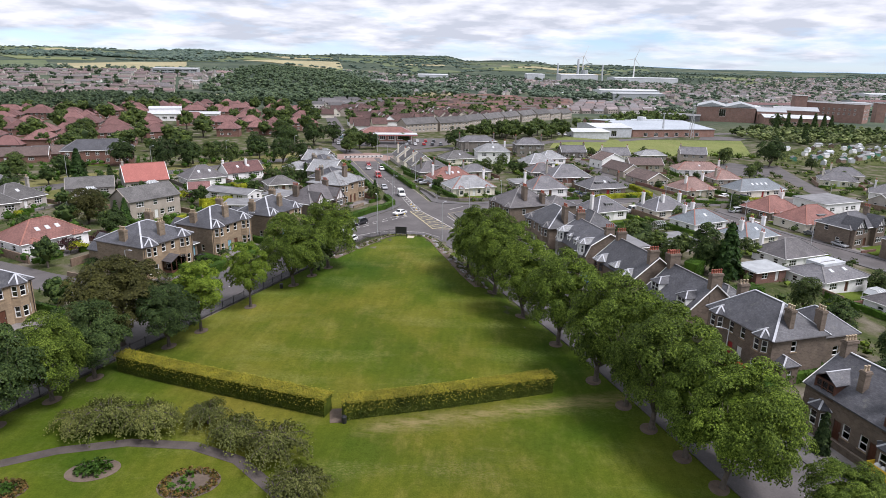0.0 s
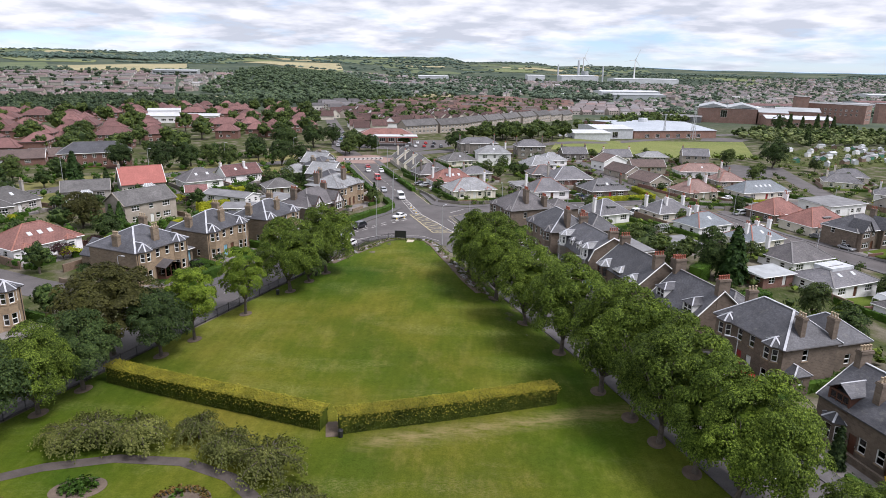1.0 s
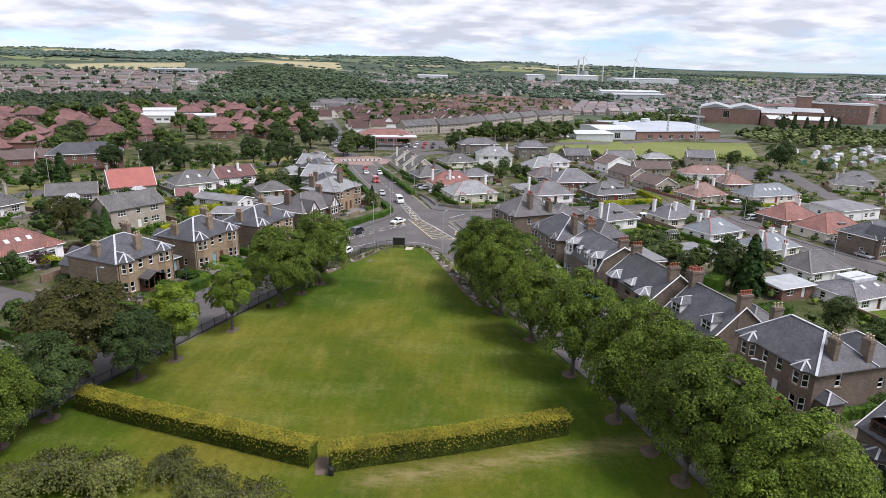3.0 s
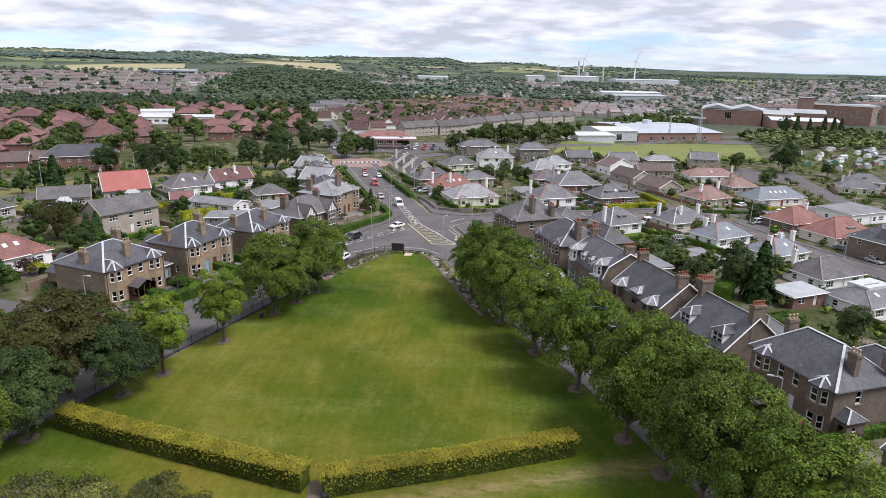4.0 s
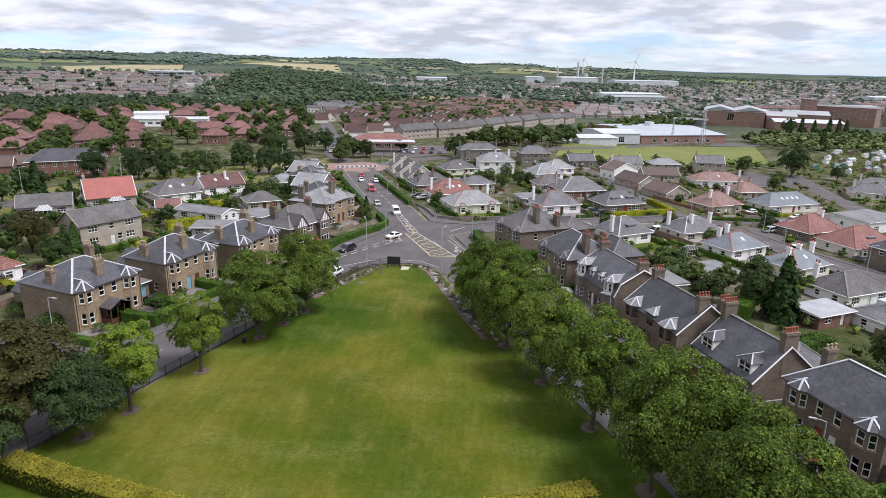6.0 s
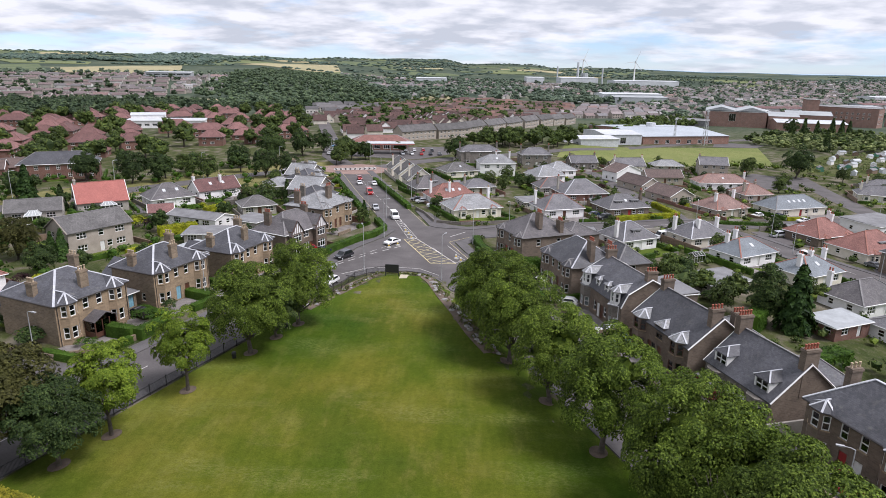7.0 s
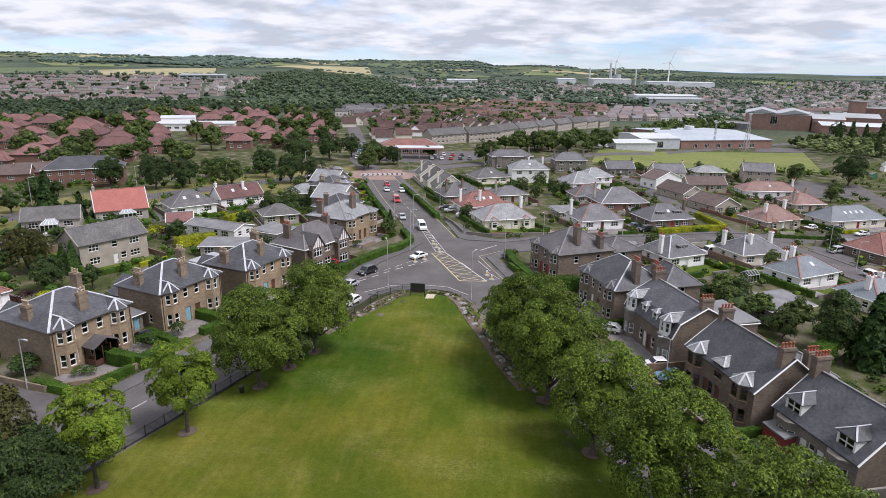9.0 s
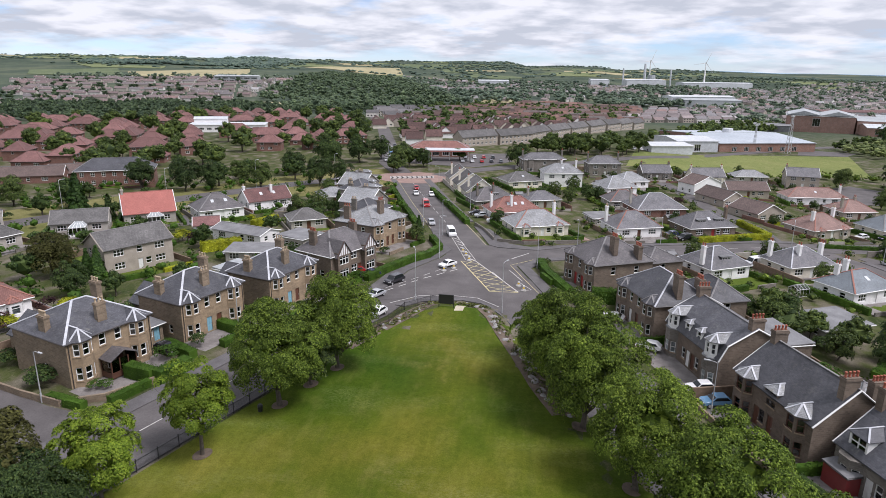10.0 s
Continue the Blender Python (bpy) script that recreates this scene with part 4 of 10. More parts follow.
def chimney(parent, x, y, z0, z1, sx=0.7, sy=1.3, pots=3, pot="pot_buff", mat="sandstone"):
    s = Shape()
    s.box(x - sx / 2, x + sx / 2, y - sy / 2, y + sy / 2, z0, z1 - 0.35)
    s.box(x - sx / 2 - 0.09, x + sx / 2 + 0.09, y - sy / 2 - 0.09, y + sy / 2 + 0.09, z1 - 0.35, z1 - 0.15)
    s.box(x - sx / 2 - 0.03, x + sx / 2 + 0.03, y - sy / 2 - 0.03, y + sy / 2 + 0.03, z1 - 0.15, z1)
    c = part("chimney", s, M[mat], parent)
    key = ("pot", pot)
    if key not in CACHE:
        q = Shape()
        q.lathe(0, 0, [(0.15, 0), (0.17, 0.05), (0.13, 0.12), (0.12, 0.5), (0.16, 0.55), (0.15, 0.62), (0.09, 0.62)], 8)
        CACHE[key] = q.mesh("chimney_pot", M[pot], True)
    along_y = sy >= sx
    span = (sy if along_y else sx) - 0.35
    for k in range(pots):
        o = 0 if pots == 1 else -span / 2 + span * k / (pots - 1)
        part("chimney_pot", CACHE[key], None, c, "", (x + (0 if along_y else o), y + (o if along_y else 0), z1))
    return c


def bay(parent, x0, wb, proj, floors, top, wall, roofm, capm, cant=0.75, hr=1.15, style="sash", sill=True, win="white", back=2.0, roof=True):
    """A canted bay on the front wall: floors is a list of (sill, height)."""
    s = Shape()
    ring = [(x0, 0.25), (x0, 0.0), (x0 + cant, -proj), (x0 + wb - cant, -proj), (x0 + wb, 0.0), (x0 + wb, 0.25)]
    panels = []
    for a, b in ((ring[1], ring[2]), (ring[2], ring[3]), (ring[3], ring[4])):
        ln = math.hypot(b[0] - a[0], b[1] - a[1])
        w = ln - 0.42
        holes = [(ln / 2 - w / 2, ln / 2 + w / 2, v, v + h) for v, h in floors]
        wall_run(s, a, b, -1.2, top, holes, 0.22)
        panels.append((a, math.atan2(b[1] - a[1], b[0] - a[0]), ln, w))
    b_ = part("bay_window", s, M[wall], parent)
    for a, ang, ln, w in panels:
        for v, h in floors:
            add_window(b_, a, ang, ln / 2, v, w, h, style, win, sill, False)
    if not roof:
        r = Shape()
        o = 0.1
        r.prism([(x0 - o, 0.3), (x0 - o, -0.02), (x0 + cant - 0.05, -proj - o), (x0 + wb - cant + 0.05, -proj - o), (x0 + wb + o, -0.02), (x0 + wb + o, 0.3)], top, top + 0.18)
        part("bay_roof", r, M[roofm], b_)
        return b_
    o = 0.16
    e0, e1, e2, e3 = (x0 - o, 0.0, top), (x0 + cant - o * 0.6, -proj - o, top), (x0 + wb - cant + o * 0.6, -proj - o, top), (x0 + wb + o, 0.0, top)
    b0, b3 = (x0 - o, back, top), (x0 + wb + o, back, top)
    xm = x0 + wb / 2
    t0, t1 = (xm, 0.35, top + hr), (xm, back + 0.2, top + hr)
    r = Shape()
    r.slab([[e1, e2, t0], [e0, e1, t0], [e2, e3, t0], [b0, e0, t0, t1], [e3, b3, t1, t0]], 0.1)
    part("bay_roof", r, M[roofm], b_)
    c = Shape()
    cap_line(c, [(e0, t0), (e1, t0), (e2, t0), (e3, t0), (t0, t1)], 0.22, 0.07)
    part("lead_flashing", c, M[capm], b_)
    return b_


def dormer(parent, x, y, z, w, h, depth, roofm, cheek, kind="hip", win="white", flat=False):
    """A roof dormer with its front at y, facing the front of the house."""
    s = Shape()
    wall_run(s, (x - w / 2, y), (x + w / 2, y), z, z + h, [(0.16, w - 0.16, z + 0.18, z + h - 0.12)], 0.15)
    s.poly([(x - w / 2, y, z), (x - w / 2, y, z + h), (x - w / 2, y + depth, z + h), (x - w / 2, y + depth, z)])
    s.poly([(x + w / 2, y, z), (x + w / 2, y + depth, z), (x + w / 2, y + depth, z + h), (x + w / 2, y, z + h)])
    d = part("dormer", s, M[cheek], parent)
    add_window(d, (x - w / 2, y - 0.06), 0.0, w / 2, z + 0.18, w - 0.32, h - 0.3, "sash", win, False, False)
    o = 0.18
    r = Shape()
    a, b = (x - w / 2 - o, y - o, z + h), (x + w / 2 + o, y - o, z + h)
    c_, d_ = (x + w / 2 + o, y + depth, z + h), (x - w / 2 - o, y + depth, z + h)
    if flat:
        r.box(a[0], b[0], a[1], c_[1], z + h, z + h + 0.14)
        part("dormer_roof", r, M[roofm], d)
        return d
    hh = w * 0.36
    t0 = (x, y + (w * 0.45 if kind == "hip" else -o), z + h + hh)
    t1 = (x, y + depth + 0.6, z + h + hh)
    polys = [[b, c_, t1, t0], [d_, a, t0, t1]]
    if kind == "hip":
        polys.append([a, b, t0])
    r.slab(polys, 0.08)
    part("dormer_roof", r, M[roofm], d)
    c = Shape()
    cap_line(c, [(t0, t1), (a, t0), (b, t0)] if kind == "hip" else [(t0, t1)], 0.18, 0.06)
    part("lead_flashing", c, M["lead"], d)
    return d


FOOT = []
SIDES = {"f": 0, "r": 1, "b": 2, "l": 3}


def house(name, label, xy, deg, w, d, eave, rise, roof="hip", wall="sandstone", tiles="slate", caps="ridge_grey", wins=None, doors=(), over=0.35, trim="white",
          group="", category="house", near=False, z=None, winmat="white", frontwall=None, ridge_in=None, style="sash", capw=0.26):
    """A house whose front wall runs from xy along deg; wins: side -> [(u, sill, width, height)]."""
    wins = wins or {}
    a = radians(deg)
    if z is None:
        cs = [(0, 0), (w, 0), (w, d), (0, d)]
        z = sum(ground(xy[0] + math.cos(a) * px - math.sin(a) * py, xy[1] + math.sin(a) * px + math.cos(a) * py) for px, py in cs) / 4 + 0.1
    ob = base(name, xy[0], xy[1], z, deg, label, category, group)
    FOOT.append((xy[0], xy[1], deg, w, d, name, eave))
    cn = [(0, 0), (w, 0), (w, d), (0, d)]
    s, sf = Shape(), Shape()
    for key, k in SIDES.items():
        p0, p1 = cn[k], cn[(k + 1) % 4]
        ln = math.hypot(p1[0] - p0[0], p1[1] - p0[1])
        ang = math.atan2(p1[1] - p0[1], p1[0] - p0[0])
        holes = [(u - ww / 2, u + ww / 2, v, v + hh) for u, v, ww, hh in wins.get(key, ())]
        holes += [(u - ww / 2, u + ww / 2, 0.1, 0.1 + hh) for sd, u, ww, hh, _ in doors if sd == key]
        wall_run(sf if key == "f" and frontwall else s, p0, p1, -1.5, eave, holes)
    # gable ends
    gz = eave + rise
    if roof in ("gable", "mansard"):
        for x, flip in ((0, 1), (w, -1)):
            if roof == "mansard":
                prof = [(x, 0, eave), (x, 0.9, eave + rise * 0.5), (x, d / 2, gz), (x, d - 0.9, eave + rise * 0.5), (x, d, eave)]
            else:
                prof = [(x, 0, eave), (x, d / 2, gz), (x, d, eave)]
            s.poly(prof if flip > 0 else prof[::-1])
            s.poly([(px + 0.3 * flip, py, pz) for px, py, pz in (prof[::-1] if flip > 0 else prof)])
    elif roof == "gabley":
        for y, flip in ((0, -1), (d, 1)):
            prof = [(0, y, eave), (w / 2, y, gz), (w, y, eave)]
            (sf if y == 0 and frontwall else s).poly(prof if flip > 0 else prof[::-1])
    part("wall", s, M[wall], ob)
    if sf.f:
        part("front_wall", sf, M[frontwall], ob)
    for key, k in SIDES.items():
        p0, p1 = cn[k], cn[(k + 1) % 4]
        ang = math.atan2(p1[1] - p0[1], p1[0] - p0[0])
        for u, v, ww, hh in wins.get(key, ()):
            add_window(ob, p0, ang, u, v, ww, hh, style, winmat, near, near)
        for sd, u, ww, hh, mt in doors:
            if sd == key:
                add_door(ob, p0, ang, u, ww, hh, mt, near)
    o = over
    z0 = eave - 0.02
    E = [(-o, -o, z0), (w + o, -o, z0), (w + o, d + o, z0), (-o, d + o, z0)]
    r = Shape()
    edges, ridge = [], []
    if roof == "hip":
        if w >= d:
            i = ridge_in if ridge_in is not None else (d / 2 + o) * 0.95
            A, B = (-o + i, d / 2, gz), (w + o - i, d / 2, gz)
            polys = [[E[0], E[1], B, A], [E[1], E[2], B], [E[2], E[3], A, B], [E[3], E[0], A]]
            edges = [(E[0], A), (E[3], A), (E[1], B), (E[2], B)]
        else:
            i = ridge_in if ridge_in is not None else (w / 2 + o) * 0.95
            A, B = (w / 2, -o + i, gz), (w / 2, d + o - i, gz)
            polys = [[E[0], E[1], A], [E[1], E[2], B, A], [E[2], E[3], B], [E[3], E[0], A, B]]
            edges = [(E[0], A), (E[1], A), (E[2], B), (E[3], B)]
        ridge = [(A, B)]
    elif roof == "gable":
        A, B = (-o * 0.6, d / 2, gz + 0.04), (w + o * 0.6, d / 2, gz + 0.04)
        e = [(A[0], -o, z0), (B[0], -o, z0), (B[0], d + o, z0), (A[0], d + o, z0)]
        polys = [[e[0], e[1], B, A], [e[2], e[3], A, B]]
        ridge = [(A, B)]
        E = e
    elif roof == "gabley":
        A, B = (w / 2, -o * 0.6, gz + 0.04), (w / 2, d + o * 0.6, gz + 0.04)
        e = [(-o, A[1], z0), (w + o, A[1], z0), (w + o, B[1], z0), (-o, B[1], z0)]
        polys = [[e[1], e[2], B, A], [e[3], e[0], A, B]]
        ridge = [(A, B)]
        E = e
    elif roof == "mansard":
        zz = eave + rise * 0.5
        x0, x1 = -0.2, w + 0.2
        P = [(-o, z0), (0.85, zz), (d / 2, gz + 0.04), (d - 0.85, zz), (d + o, z0)]
        polys = [[(x0, P[k][0], P[k][1]), (x1, P[k][0], P[k][1]), (x1, P[k + 1][0], P[k + 1][1]), (x0, P[k + 1][0], P[k + 1][1])] for k in range(4)]
        ridge = [((x0, d / 2, gz + 0.04), (x1, d / 2, gz + 0.04))]
    elif roof == "flat":
        polys = [[(E[k][0], E[k][1], eave + (rise if k in (2, 3) else 0.0)) for k in range(4)]]
    r.slab(polys, 0.14)
    rf = part("roof", r, M[tiles], ob)
    if ridge:
        c = Shape()
        cap_line(c, ridge + edges, capw, 0.09)
        part("ridge_cap", c, M[caps], rf)
    # gutters and verge boards
    if roof in ("hip", "flat"):
        g = Shape()
        q = [(x, y, z0 - 0.1) for x, y, _ in E]
        g.tube([((q[0][0] + q[1][0]) / 2, q[0][1], z0 - 0.1), q[1], q[2], q[3], q[0], ((q[0][0] + q[1][0]) / 2, q[0][1], z0 - 0.1)], [0.1] * 6, 4)
        part("fascia", g, M[trim], ob)
    elif style != "far":
        if roof == "gable":
            runs = [[E[0], ridge[0][0], E[3]], [E[1], ridge[0][1], E[2]]]
        elif roof == "gabley":
            runs = [[E[0], ridge[0][0], E[1]], [E[2], ridge[0][1], E[3]]]
        else:
            runs = [[(x, ya, za) for ya, za in P] for x in (x0, x1)]
        for run in runs:
            g = Shape()
            g.tube([(x, y, zz - 0.08) for x, y, zz in run], [0.13] * len(run), 4)
            part("bargeboard", g, M[trim], ob)
    return ob

# ---- stone villas along the west street


def west_villa(xy, deg, w, d, label, porch=False):
    wins = {"f": [(4.75, 4.05, 0.95, 1.6), (6.95, 4.05, 0.95, 1.6)], "l": [(6.6, 1.0, 0.8, 1.3)], "r": [(3.0, 1.0, 0.9, 1.5)]}
    h = house("stone_villa", label, xy, deg, w, d, 6.0, 3.0, "hip", "sandstone", "slate", "lead", wins,
              [("f", 4.9, 1.0, 2.3, "door_blue" if not porch else "door_brown"), ("f", 6.8, 1.0, 2.3, "door_brown")], 0.3, "dark_trim", "villas on the west street", "house", True, None, "white", "ashlar", 5.2, "sash", 0.3)
    for x0 in (0.55, w - 3.45):
        bay(h, x0, 2.9, 0.85, [(0.75, 1.75), (4.0, 1.65)], 5.95, "ashlar", "slate", "lead", 0.8, 1.3)
    chimney(h, 5.9, 1.5, 5.8, 9.3, 1.3, 0.65, 3)
    chimney(h, 0.75, 5.2, 5.8, 8.5, 0.75, 1.4, 4)
    chimney(h, w - 0.8, d - 1.5, 5.8, 9.2, 0.8, 1.5, 3)
    # rear wing with its own slates
    s = Shape()
    wall_run(s, (2.0, d + 5.0), (2.0, d), -1.5, 3.2, [], 0.3)
    wall_run(s, (8.0, d), (8.0, d + 5.0), -1.5, 3.2, [(2.0, 3.2, 1.0, 2.3)], 0.3)
    wall_run(s, (8.0, d + 5.0), (2.0, d + 5.0), -1.5, 3.2, [(2.5, 3.7, 1.0, 2.3)], 0.3)
    s.poly([(8.0, d + 5.0, 3.2), (2.0, d + 5.0, 3.2), (5.0, d + 5.0, 5.6)])
    part("rear_wing", s, M["sandstone"], h)
    r = Shape()
    r.slab([[(1.7, d + 5.2, 3.1), (1.7, d, 3.1), (5.0, d, 5.7), (5.0, d + 5.2, 5.7)], [(8.3, d, 3.1), (8.3, d + 5.2, 3.1), (5.0, d + 5.2, 5.7), (5.0, d, 5.7)]], 0.14)
    part("rear_roof", r, M["slate"], h)
    for x in (0.25, w - 0.25):
        dp = Shape()
        dp.tube([(x, -0.1, -0.5), (x, -0.1, 5.8)], [0.05, 0.05], 6)
        part("downpipe", dp, M["dark_trim"], h)
    if porch:
        s = Shape()
        s.prism([(4.05, 0), (4.05, -2.15), (7.75, -2.15), (7.75, 0), (7.6, 0), (7.6, -2.0), (4.2, -2.0), (4.2, 0)], 0.0, 0.75)
        p = part("porch", s, M["brown_trim"], h, "dark timber porch with glazed sides")
        for x in (4.12, 5.3, 6.5, 7.68):
            for y in (-2.08, -0.1):
                s = Shape()
                s.box(x - 0.07, x + 0.07, y - 0.07, y + 0.07, 0.75, 2.5)
                part("post", s, M["brown_trim"], p)
        g = Shape()
        g.box(4.2, 7.6, -2.11, -2.09, 0.8, 2.4)
        g.box(4.09, 4.11, -2.0, -0.1, 0.8, 2.4)
        g.box(7.69, 7.71, -2.0, -0.1, 0.8, 2.4)
        part("pane", g, M["glass"], p)
        r = Shape()
        r.slab([[(3.85, -2.4, 2.5), (5.9, -2.4, 3.5), (5.9, 0.0, 3.5), (3.85, 0.0, 2.5)], [(5.9, -2.4, 3.5), (7.95, -2.4, 2.5), (7.95, 0.0, 2.5), (5.9, 0.0, 3.5)]], 0.08)
        part("porch_roof", r, M["slate_brown"], p)
    return h


west_villa((-55.3, 108.2), 68.6, 11.8, 11.4, "tan sandstone semi-detached villa with slate hip roof and timber porch", True)
west_villa((-48.9, 123.6), 68.6, 12.0, 9.2, "tan sandstone semi-detached villa with slate roof and blue door")
west_villa((-41.6, 138.4), 70.0, 12.4, 9.2, "tan sandstone semi-detached villa with lead-lined slate roof")
west_villa((-68.1, 79.8), 68.6, 11.8, 9.2, "sandstone villa with red gutters and a slate hip roof")

# timber-gabled pair
TG = house("gabled_house", "brown sandstone house with twin half-timbered white gables", (-36.6, 156.2), 62, 13.0, 9.0, 5.4, 3.6, "hip", "brownstone", "slate_brown", "ridge_grey",
           {"f": [(6.5, 3.6, 1.6, 1.4), (6.5, 0.9, 1.6, 1.5)], "l": [(3, 3.6, 1.1, 1.4), (6.5, 0.9, 1.1, 1.4)], "r": [(4, 3.5, 1.1, 1.4)]}, [("f", 5.0, 1.0, 2.2, "door_brown"), ("f", 8.0, 1.0, 2.2, "door_brown")],
           0.4, "white", "", "house", True)
for gx in (1.0, 8.6):
    s = Shape()
    wall_run(s, (gx, -1.0), (gx + 3.4, -1.0), -1.5, 6.0, [(0.5, 2.9, 0.8, 2.5), (0.5, 2.9, 3.5, 5.1)], 0.25)
    wall_run(s, (gx, 0.0), (gx, -1.0), -1.5, 6.0, [], 0.25)
    wall_run(s, (gx + 3.4, -1.0), (gx + 3.4, 0.0), -1.5, 6.0, [], 0.25)
    g = part("gable_bay", s, M["brownstone"], TG)
    add_window(g, (gx, -1.0), 0.0, 1.7, 0.8, 2.4, 1.7, "top")
    add_window(g, (gx, -1.0), 0.0, 1.7, 3.5, 2.4, 1.6, "top")
    t = Shape()
    t.poly([(gx - 0.1, -1.02, 5.4), (gx + 3.5, -1.02, 5.4), (gx + 1.7, -1.02, 7.9)])
    part("gable_panel", t, M["render_white"], g)
    b = Shape()
    for k in (-0.9, -0.3, 0.3, 0.9):
        b.box(gx + 1.7 + k - 0.06, gx + 1.7 + k + 0.06, -1.07, -1.03, 5.4, 7.7 - abs(k) * 1.35)
    for sg in (-1, 1):
        b.beam((gx + 1.7 + sg * 2.1, -1.1, 5.1), (gx + 1.7, -1.1, 8.05), 0.1, 0.22)
    part("bargeboard", b, M["brown_trim"], g)
    r = Shape()
    r.slab([[(gx + 1.7, -1.3, 8.1), (gx - 0.45, -1.3, 5.1), (gx - 0.45, 3.2, 5.1), (gx + 1.7, 3.2, 8.1)], [(gx + 3.85, -1.3, 5.1), (gx + 1.7, -1.3, 8.1), (gx + 1.7, 3.2, 8.1), (gx + 3.85, 3.2, 5.1)]], 0.12)
    part("gable_roof", r, M["slate_brown"], g)
chimney(TG, 1.4, 6.0, 5.2, 9.4, 0.8, 1.6, 4, "pot_red", "brownstone")
chimney(TG, 11.6, 5.0, 5.2, 9.4, 0.8, 1.6, 4, "pot_red", "brownstone")

V5 = house("stone_villa", "grey-brown stone villa with pale slate hip roof", (-33.9, 180.5), 68, 13.4, 11.0, 6.0, 2.9, "hip", "brownstone", "slate_pale", "ridge_grey",
           {"f": [(6.7, 3.9, 1.2, 1.6)], "l": [(4, 3.8, 1.2, 1.6), (8, 3.8, 1.0, 1.5), (4, 0.9, 1.2, 1.6)]}, [("f", 5.6, 1.0, 2.3, "door_brown"), ("f", 7.8, 1.0, 2.3, "door_brown")], 0.4, "dark_trim", "", "house", True, None, "white", "ashlar")
for x0 in (0.6, 9.7):
    bay(V5, x0, 3.1, 0.9, [(0.8, 1.7), (3.9, 1.6)], 5.95, "ashlar", "slate_pale", "ridge_grey", 0.8, 1.2)
chimney(V5, 6.7, 2.6, 6.5, 10.6, 1.8, 0.8, 4, "pot_red", "brownstone")
chimney(V5, 1.0, 8.0, 5.8, 9.6, 0.8, 1.6, 3, "pot_red", "brownstone")

# terrace stepping up the main road
for k in range(6):
    x, y = -38.6 - 3.4 * k, 198.5 + 11.4 * k
    t = house("terrace_house", "grey stone terraced house with slate roof and front dormers", (x, y), 73.4, 10.6, 9.5, 5.0 + 0.3 * (k % 2), (2.7, 3.3, 2.4)[k % 3], ("hip", "gabley", "hip")[k % 3], "greystone", ("slate", "slate_pale", "slate_brown")[k % 3], "ridge_grey",
              {"f": [(7.8, 0.9, 1.6, 1.5), (5.6, 3.4, 1.1, 1.4)], "l": [(3, 3.2, 1.0, 1.4), (6.5, 3.2, 1.0, 1.4), (5, 0.9, 1.2, 1.4)]}, [("f", 5.2, 1.0, 2.2, "door_red")], 0.3, "white", "terrace on the main road")
    bay(t, 1.0, 2.8, 0.8, [(0.8, 1.6), (3.4, 1.5)], 5.2, "greystone", "slate_pale", "ridge_grey", 0.7, 0.9, "sash", False)
    chimney(t, (0.6, 9.6, 3.0)[k % 3], (5.4, 6.5, 7.0)[k % 3], 5.0, 8.3, 0.7, 1.3, 3, "pot_buff", "greystone")
    dormer(t, 8.2, 1.1, 5.7, 1.7, 1.3, 2.4, "slate_pale", "render_grey")

# ---- houses along the east street, each from its far corner
E1 = house("stone_house", "brown sandstone house with lead-lined slate hip roof", (38.1, 91.8), -71.6, 12.65, 8.8, 6.0, 3.5, "hip", "brownstone", "slate", "lead",
           {"f": [(4.9, 3.9, 0.95, 1.7), (7.2, 3.9, 0.95, 1.7)], "r": [(3.6, 3.9, 0.9, 1.6), (3.6, 0.9, 0.9, 1.6)], "l": [(4.0, 3.9, 1.0, 1.6)]},
           [("f", 5.2, 1.0, 2.5, "door_red"), ("f", 7.0, 1.0, 2.5, "door_white")], 0.35, "dark_trim", "houses on the east street", "house", True, None, "white", None, 4.0, "sash", 0.3)
for x0 in (0.5, 9.15):
    bay(E1, x0, 3.0, 0.85, [(0.8, 1.75), (3.9, 1.7)], 5.95, "brownstone", "slate", "lead", 0.8, 0.9)
chimney(E1, 11.3, 3.4, 6.2, 9.6, 1.2, 0.75, 3, "pot_buff", "brownstone")
chimney(E1, 11.9, 8.0, 5.8, 9.3, 1.2, 0.8, 3, "pot_buff", "brownstone")
chimney(E1, 0.7, 5.0, 5.8, 9.4, 0.8, 1.5, 3, "pot_buff", "brownstone")
s = Shape()
wall_run(s, (12.65, 0.6), (14.3, 0.6), -1.5, 2.8, [(0.5, 1.2, 0.9, 2.2)], 0.25)
wall_run(s, (14.3, 0.6), (14.3, 3.2), -1.5, 2.8, [(0.8, 1.6, 0.9, 2.2)], 0.25)
wall_run(s, (14.3, 3.2), (12.65, 3.2), -1.5, 2.8, [], 0.25)
pv = part("side_porch", s, M["brownstone"], E1)
r = Shape()
r.slab([[(12.65, 0.4, 2.8), (14.5, 0.4, 2.8), (13.4, 1.9, 3.8), (12.65, 1.9, 3.8)], [(14.5, 0.4, 2.8), (14.5, 3.4, 2.8), (13.4, 1.9, 3.8)], [(14.5, 3.4, 2.8), (12.65, 3.4, 2.8), (12.65, 1.9, 3.8), (13.4, 1.9, 3.8)]], 0.1)
part("porch_roof", r, M["slate"], pv)
c = Shape()
cap_line(c, [((14.5, 0.4, 2.8), (13.4, 1.9, 3.8)), ((14.5, 3.4, 2.8), (13.4, 1.9, 3.8)), ((12.65, 1.9, 3.8), (13.4, 1.9, 3.8))], 0.2, 0.07)
part("lead_flashing", c, M["lead"], pv)
add_window(pv, (14.3, 0.6), math.pi / 2, 1.2, 0.9, 0.8, 1.3, "sash")
